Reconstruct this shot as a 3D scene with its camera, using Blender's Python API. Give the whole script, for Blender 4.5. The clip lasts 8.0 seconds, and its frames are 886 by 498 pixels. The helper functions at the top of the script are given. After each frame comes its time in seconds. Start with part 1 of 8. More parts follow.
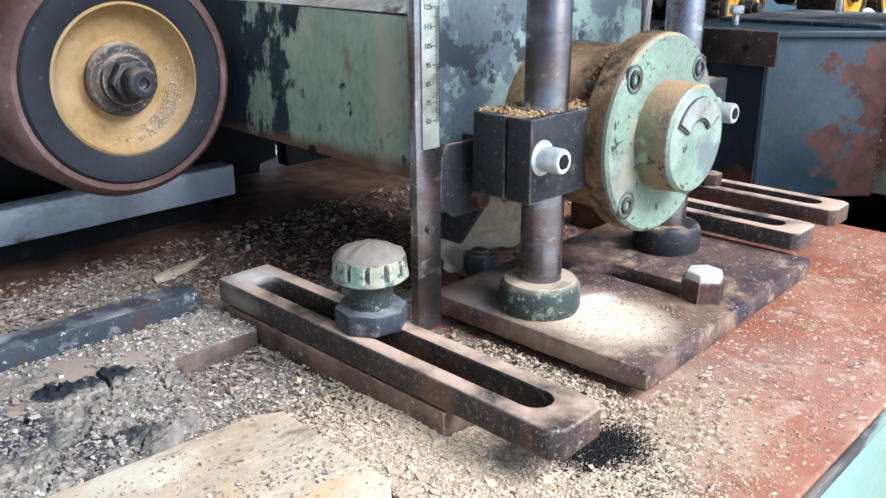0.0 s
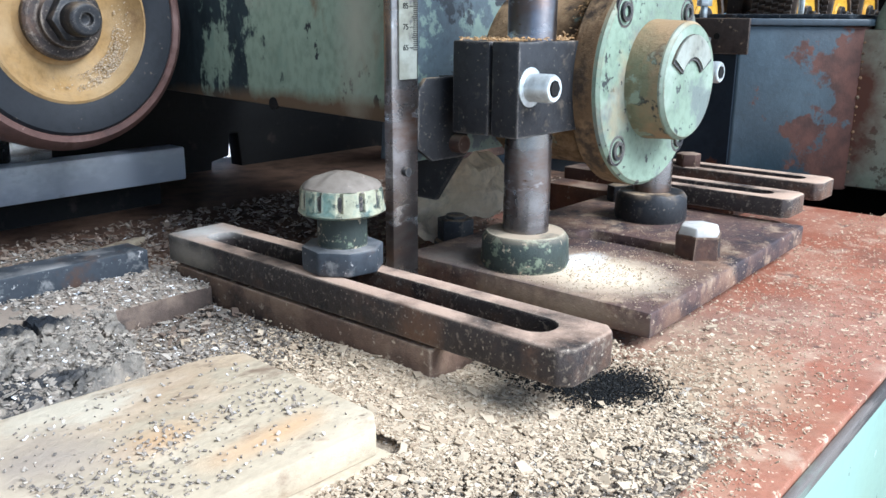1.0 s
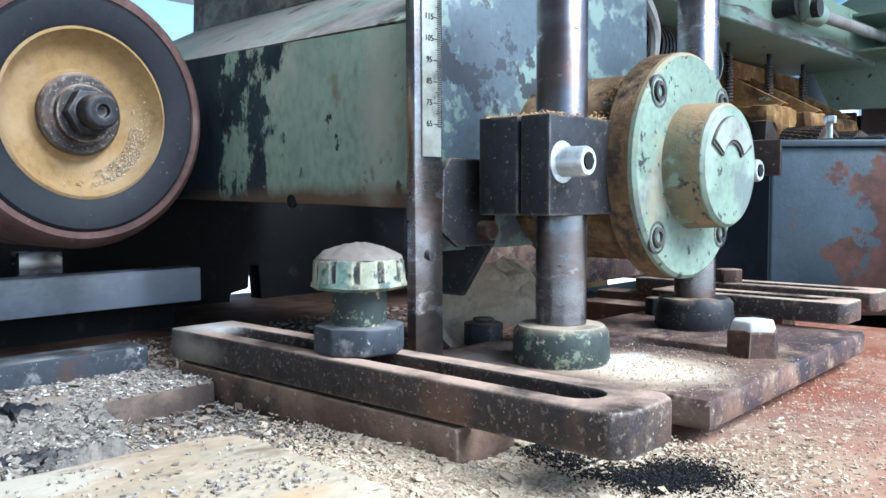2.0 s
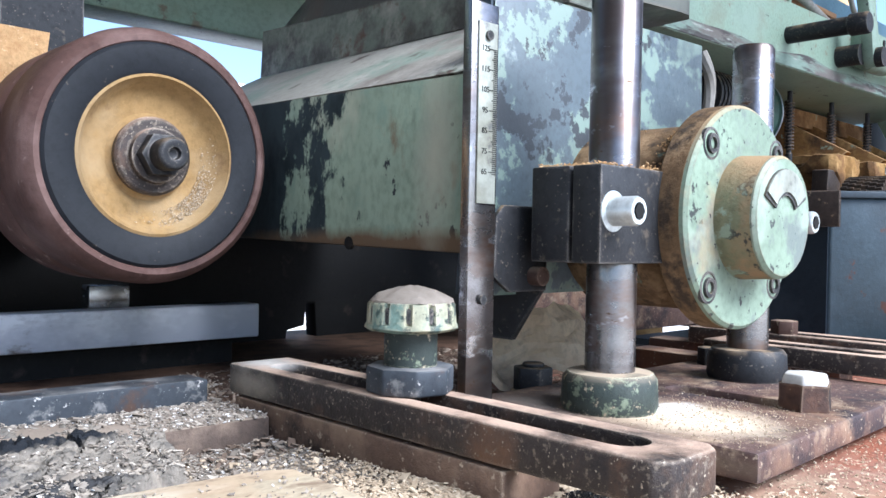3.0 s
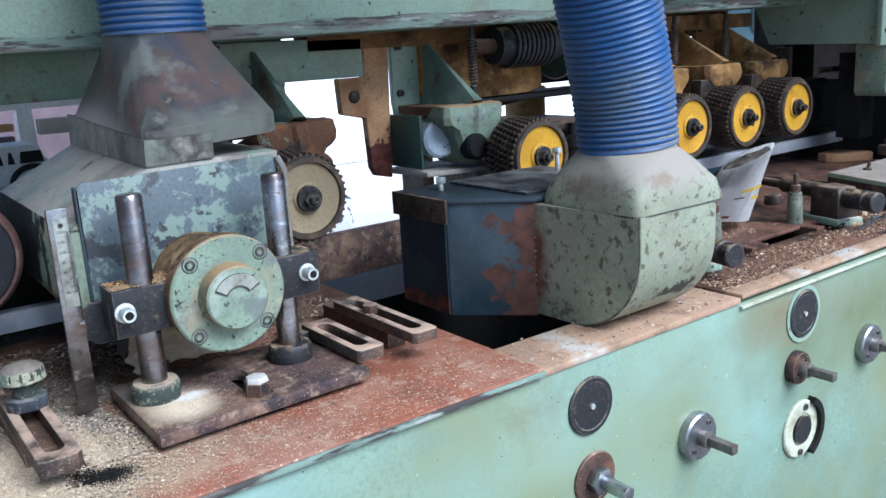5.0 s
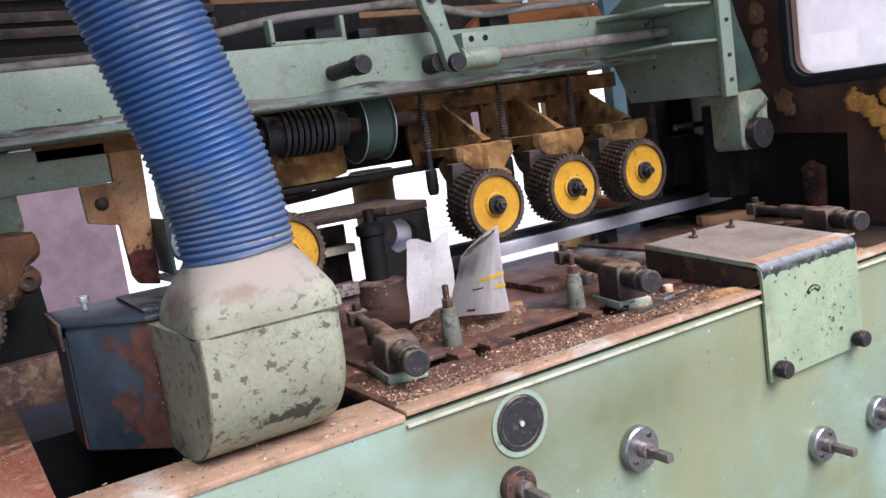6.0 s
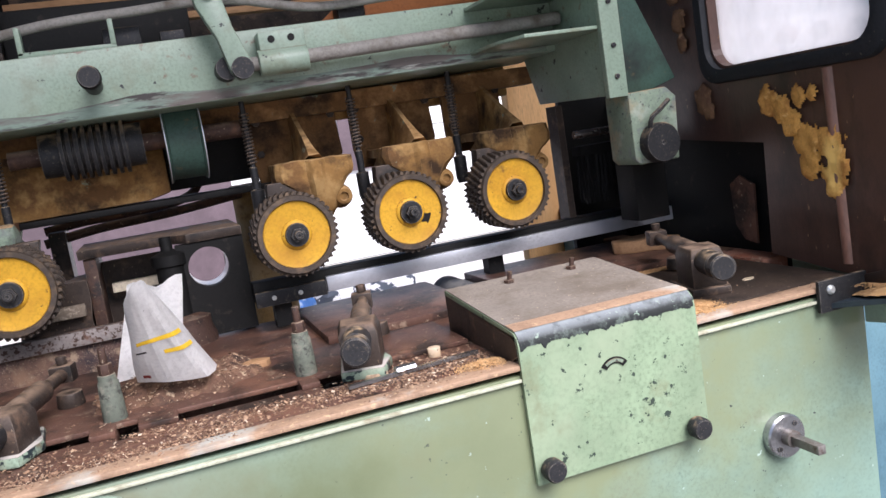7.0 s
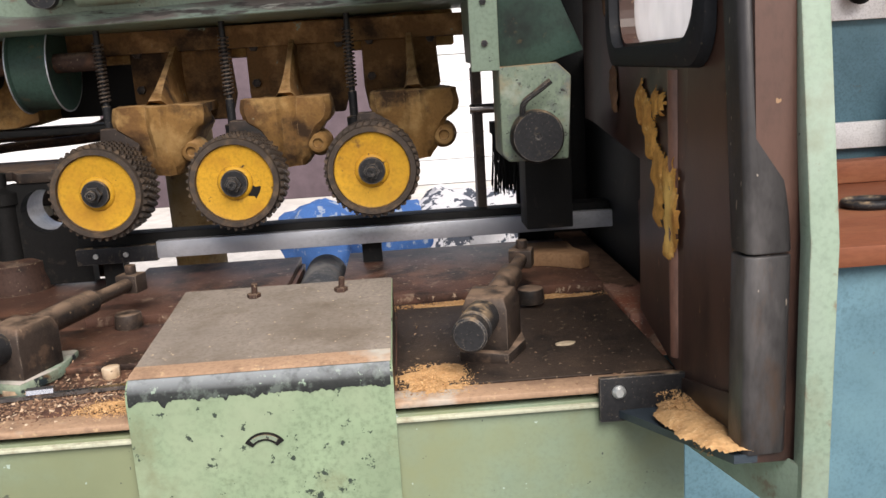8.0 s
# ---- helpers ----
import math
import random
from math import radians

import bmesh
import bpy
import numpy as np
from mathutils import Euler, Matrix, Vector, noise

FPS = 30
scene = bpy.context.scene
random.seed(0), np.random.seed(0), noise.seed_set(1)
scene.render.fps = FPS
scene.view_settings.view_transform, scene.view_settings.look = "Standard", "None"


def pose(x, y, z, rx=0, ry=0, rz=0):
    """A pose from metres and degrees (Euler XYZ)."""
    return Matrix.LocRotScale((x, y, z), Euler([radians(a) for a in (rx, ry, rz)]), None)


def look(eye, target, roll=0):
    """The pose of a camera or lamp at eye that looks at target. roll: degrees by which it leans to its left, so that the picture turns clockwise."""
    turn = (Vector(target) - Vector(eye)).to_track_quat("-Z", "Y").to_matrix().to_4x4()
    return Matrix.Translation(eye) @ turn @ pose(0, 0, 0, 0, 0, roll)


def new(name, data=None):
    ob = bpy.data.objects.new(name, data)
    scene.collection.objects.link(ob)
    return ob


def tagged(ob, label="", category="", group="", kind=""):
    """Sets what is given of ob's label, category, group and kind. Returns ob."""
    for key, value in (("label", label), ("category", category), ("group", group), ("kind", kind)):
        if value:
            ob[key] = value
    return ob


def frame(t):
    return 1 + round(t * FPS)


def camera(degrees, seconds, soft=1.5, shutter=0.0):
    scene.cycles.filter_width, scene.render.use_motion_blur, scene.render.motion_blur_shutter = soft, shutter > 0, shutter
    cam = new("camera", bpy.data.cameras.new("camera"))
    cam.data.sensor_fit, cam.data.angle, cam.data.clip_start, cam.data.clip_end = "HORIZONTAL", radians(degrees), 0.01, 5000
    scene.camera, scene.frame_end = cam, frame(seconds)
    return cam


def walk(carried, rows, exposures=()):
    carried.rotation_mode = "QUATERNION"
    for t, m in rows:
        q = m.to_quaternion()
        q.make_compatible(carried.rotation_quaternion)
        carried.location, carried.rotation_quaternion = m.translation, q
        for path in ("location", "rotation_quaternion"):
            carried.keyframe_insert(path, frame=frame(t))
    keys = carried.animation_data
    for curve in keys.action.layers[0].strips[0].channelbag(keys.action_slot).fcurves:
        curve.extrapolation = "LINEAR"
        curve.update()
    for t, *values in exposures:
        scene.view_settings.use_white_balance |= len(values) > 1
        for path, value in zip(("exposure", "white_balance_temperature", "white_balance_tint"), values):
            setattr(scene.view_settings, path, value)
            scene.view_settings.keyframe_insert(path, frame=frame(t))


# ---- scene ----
cam = camera(55.6, 8.0)
PATH = [
    (0, (0.241, -0.11, 1.073), (1.592, 1.209, 0.413), -0.3),
    (0.5, (0.243, -0.078, 1.013), (1.665, 1.184, 0.39), 0.5),
    (1, (0.249, -0.081, 1.001), (1.712, 1.178, 0.475), 0.4),
    (1.5, (0.254, -0.079, 0.973), (1.75, 1.215, 0.676), -0.0),
    (2, (0.271, -0.061, 0.952), (1.744, 1.287, 0.833), -0.2),
    (2.2, (0.265, -0.058, 0.945), (1.718, 1.316, 0.876), -0.2),
    (3.3, (0.264, -0.08, 0.958), (1.633, 1.378, 0.927), 1.1),
    (3.5, (0.263, -0.092, 0.961), (1.636, 1.359, 0.872), 0.9),
    (4, (0.268, -0.178, 1.017), (1.663, 1.217, 0.688), -0.2),
    (4.5, (0.258, -0.343, 1.145), (1.585, 1.076, 0.669), -1.5),
    (4.7, (0.286, -0.452, 1.169), (1.514, 0.983, 0.725), -2.2),
    (5, (0.391, -0.644, 1.199), (1.537, 0.928, 0.733), -3.4),
    (5.2, (0.474, -0.752, 1.225), (1.587, 0.851, 0.787), -4.1),
    (6.3, (1.109, -0.864, 1.153), (2.058, 0.879, 0.903), -9.4),
    (6.5, (1.224, -0.883, 1.149), (2.098, 0.9, 0.908), -9.3),
    (7, (1.624, -0.893, 1.133), (2.248, 0.988, 0.863), -9.0),
    (7.2, (1.798, -0.882, 1.155), (2.317, 1.024, 0.849), -9.0),
    (7.5, (1.991, -0.828, 1.148), (2.453, 1.091, 0.824), -7.3),
    (7.7, (2.138, -0.769, 1.154), (2.461, 1.172, 0.794), -6.6),
    (8, (2.261, -0.745, 1.158), (2.337, 1.207, 0.729), -3.6),
]
EXPOSURES = [(0.0, 1.84, 5500, 8), (0.5, 1.74, 5450, 7), (1.5, 1.85, 5300, 5), (2.0, 1.88, 5150, 4), (3.5, 2.08, 5650, 12), (4.0, 1.72, 5450, 7), (4.5, 1.45, 5350, 6), (5.0, 1.22, 5300, 8), (6.5, 1.14, 6450, 27), (7.0, 1.2, 6200, 18), (7.5, 1.02, 6300, 9), (8.0, 0.87, 6900, 14)]
walk(cam, [(t, look(eye, target, roll)) for t, eye, target, roll in PATH], EXPOSURES)

# ---- light ----
world = bpy.data.worlds.new("sky")
scene.world = world
world.use_nodes = True
wn = world.node_tree.nodes
sky = wn.new("ShaderNodeTexSky")
sky.sky_type = "NISHITA"
sky.sun_disc = False
sky.sun_elevation = radians(49)
sky.sun_rotation = radians(166)
sky.air_density, sky.dust_density, sky.ozone_density = 1.0, 2.0, 1.0
world.node_tree.links.new(sky.outputs[0], wn["Background"].inputs[0])
wn["Background"].inputs[1].default_value = 0.08

sun_data = bpy.data.lights.new("sun", "SUN")
sun_data.energy, sun_data.angle, sun_data.color = 3.5, radians(44), (1.0, 0.97, 0.93)
sun_lamp = new("sun", sun_data)
sun_lamp.matrix_world = look((2.5, -5.8, 8.0), (1.0, 0.2, 0.9))

# ---- materials ----


def mat(name, base, layers=(), rough=0.6, metal=0.0, bump=0.15, bump_scale=300.0, dust=None, stretch=(1, 1, 1), edge=None, stain=None, patches=()):
    """A worn surface. layers: (colour, scale, low, high, detail[, rough, metal]) laid one over another by noise.
    dust: (colour, amount, scale) that settles on faces turned up.
    stain: (colour, axis, from, to, scale) a ragged stain that grows along an axis.
    patches: (colour, centre, radii, scale, raggedness, softness) dust, stains and plain spots of colour with a place of
    their own."""
    m = bpy.data.materials.new(name)
    m.use_nodes = True
    nt = m.node_tree
    n, ln = nt.nodes, nt.links.new
    bsdf = n["Principled BSDF"]
    tc, info = n.new("ShaderNodeTexCoord"), n.new("ShaderNodeObjectInfo")
    shift = n.new("ShaderNodeVectorMath")
    shift.operation = "MULTIPLY_ADD"
    comb = n.new("ShaderNodeCombineXYZ")
    for k in range(3):
        ln(info.outputs["Random"], comb.inputs[k])
    shift.inputs[1].default_value = (7.3, 3.1, 5.7)
    mapping = n.new("ShaderNodeMapping")
    mapping.inputs["Scale"].default_value = stretch
    ln(tc.outputs["Object"], mapping.inputs["Vector"])
    ln(comb.outputs[0], shift.inputs[0])
    ln(mapping.outputs[0], shift.inputs[2])
    vec = shift.outputs[0]

    def noise_at(scale, detail, rough_n=0.6):
        t = n.new("ShaderNodeTexNoise")
        t.inputs["Scale"].default_value, t.inputs["Detail"].default_value, t.inputs["Roughness"].default_value = scale, detail, rough_n
        ln(vec, t.inputs["Vector"])
        return t.outputs["Fac"]

    def ramp(value, low, high):
        r = n.new("ShaderNodeMapRange")
        r.inputs["From Min"].default_value, r.inputs["From Max"].default_value = low, high
        ln(value, r.inputs["Value"])
        return r.outputs["Result"]

    def mixed(fac, a, b, scalar=False):
        x = n.new("ShaderNodeMix")
        x.data_type = "FLOAT" if scalar else "RGBA"
        ia, ib, out = (2, 3, 0) if scalar else (6, 7, 2)
        ln(fac, x.inputs[0])
        for i, v in ((ia, a), (ib, b)):
            if isinstance(v, (int, float)):
                x.inputs[i].default_value = v
            elif isinstance(v, tuple):
                x.inputs[i].default_value = (*v[:3], 1)
            else:
                ln(v, x.inputs[i])
        return x.outputs[out]

    def shade(c, f):
        return tuple(min(1, v * f) for v in c)

    # fine and broad variation of the base
    colour = mixed(ramp(noise_at(9, 4), 0.3, 0.7), shade(base, 0.82), shade(base, 1.14))
    colour = mixed(ramp(noise_at(220, 3), 0.45, 0.75), colour, shade(base, 0.7))
    r_out, m_out = rough, metal
    for layer in layers:
        c, scale, low, high, detail = layer[:5]
        mask = ramp(noise_at(scale, detail, 0.65), low, high)
        colour = mixed(mask, colour, c)
        if len(layer) > 5:
            r_out = mixed(mask, r_out, layer[5], True)
        if len(layer) > 6:
            m_out = mixed(mask, m_out, layer[6], True)
    if stain:
        c, axis, a, b, scale = stain
        sep0, add = n.new("ShaderNodeSeparateXYZ"), n.new("ShaderNodeMath")
        ln(tc.outputs["Object"], sep0.inputs[0])
        grow = n.new("ShaderNodeMapRange")
        grow.inputs["From Min"].default_value, grow.inputs["From Max"].default_value = a, b
        grow.inputs["To Min"].default_value, grow.inputs["To Max"].default_value = -0.22, 0.24
        ln(sep0.outputs[axis], grow.inputs["Value"])
        ln(grow.outputs["Result"], add.inputs[0])
        ln(noise_at(scale, 9, 0.68), add.inputs[1])
        mask = ramp(add.outputs[0], 0.49, 0.53)
        colour = mixed(mask, colour, mixed(ramp(noise_at(50, 6), 0.4, 0.65), c, shade(c, 0.45)))
        r_out = mixed(mask, r_out, 0.8, True)
    if dust:
        c, amount, scale = dust
        geo, sep = n.new("ShaderNodeNewGeometry"), n.new("ShaderNodeSeparateXYZ")
        ln(geo.outputs["Normal"], sep.inputs[0])
        up = ramp(sep.outputs[2], 0.3, 0.9)
        patch = ramp(noise_at(scale, 6), 0.62 - amount * 0.4, 0.75 - amount * 0.3)
        f = n.new("ShaderNodeMath")
        f.operation = "MULTIPLY"
        ln(up, f.inputs[0])
        ln(patch, f.inputs[1])
        colour = mixed(f.outputs[0], colour, c)
        r_out = mixed(f.outputs[0], r_out, 0.95, True)
        if m_out != 0.0:
            m_out = mixed(f.outputs[0], m_out, 0.0, True)
    for c, centre, radii, scale, ragged, soft in patches:
        off, div, far = (n.new("ShaderNodeVectorMath") for _ in range(3))
        off.operation, div.operation, far.operation = "SUBTRACT", "DIVIDE", "LENGTH"
        off.inputs[1].default_value, div.inputs[1].default_value = centre, radii
        ln(tc.outputs["Object"], off.inputs[0])
        ln(off.outputs[0], div.inputs[0])
        ln(div.outputs[0], far.inputs[0])
        wob = n.new("ShaderNodeMath")
        wob.operation = "MULTIPLY_ADD"
        wob.inputs[1].default_value = ragged
        ln(noise_at(scale, 7, 0.62), wob.inputs[0])
        ln(far.outputs["Value"], wob.inputs[2])
        mask = ramp(wob.outputs[0], 1.0 + ragged * 0.5, 1.0 + ragged * 0.5 - soft)
        colour = mixed(mask, colour, c)
        r_out = mixed(mask, r_out, 0.85, True)
        if m_out != 0.0:
            m_out = mixed(mask, m_out, 0.0, True)
    if edge:
        bev, geo2, dot = n.new("ShaderNodeBevel"), n.new("ShaderNodeNewGeometry"), n.new("ShaderNodeVectorMath")
        bev.samples = 3
        bev.inputs["Radius"].default_value = 0.0022
        dot.operation = "DOT_PRODUCT"
        ln(bev.outputs[0], dot.inputs[0])
        ln(geo2.outputs["Normal"], dot.inputs[1])
        worn = n.new("ShaderNodeMath")
        worn.operation = "MULTIPLY"
        ln(ramp(dot.outputs["Value"], 0.985, 0.90), worn.inputs[0])
        ln(ramp(noise_at(70, 6, 0.7), 0.40, 0.58), worn.inputs[1])
        colour = mixed(worn.outputs[0], colour, edge)
    ln(colour, bsdf.inputs["Base Color"])
    bsdf.inputs["Specular IOR Level"].default_value = 0.5 if rough < 0.43 else 0.2
    for v, s in ((r_out, "Roughness"), (m_out, "Metallic")):
        if isinstance(v, (int, float)):
            bsdf.inputs[s].default_value = v
        else:
            ln(v, bsdf.inputs[s])
    if bump:
        b = n.new("ShaderNodeBump")
        b.inputs["Strength"].default_value, b.inputs["Distance"].default_value = bump, 0.002
        ln(noise_at(bump_scale, 5, 0.7), b.inputs["Height"])
        ln(b.outputs[0], bsdf.inputs["Normal"])
    return m


GREEN, DARK, RUST, DUST = (0.23, 0.315, 0.24), (0.025, 0.03, 0.033), (0.16, 0.055, 0.03), (0.42, 0.33, 0.22)
PALE = (0.40, 0.42, 0.36)
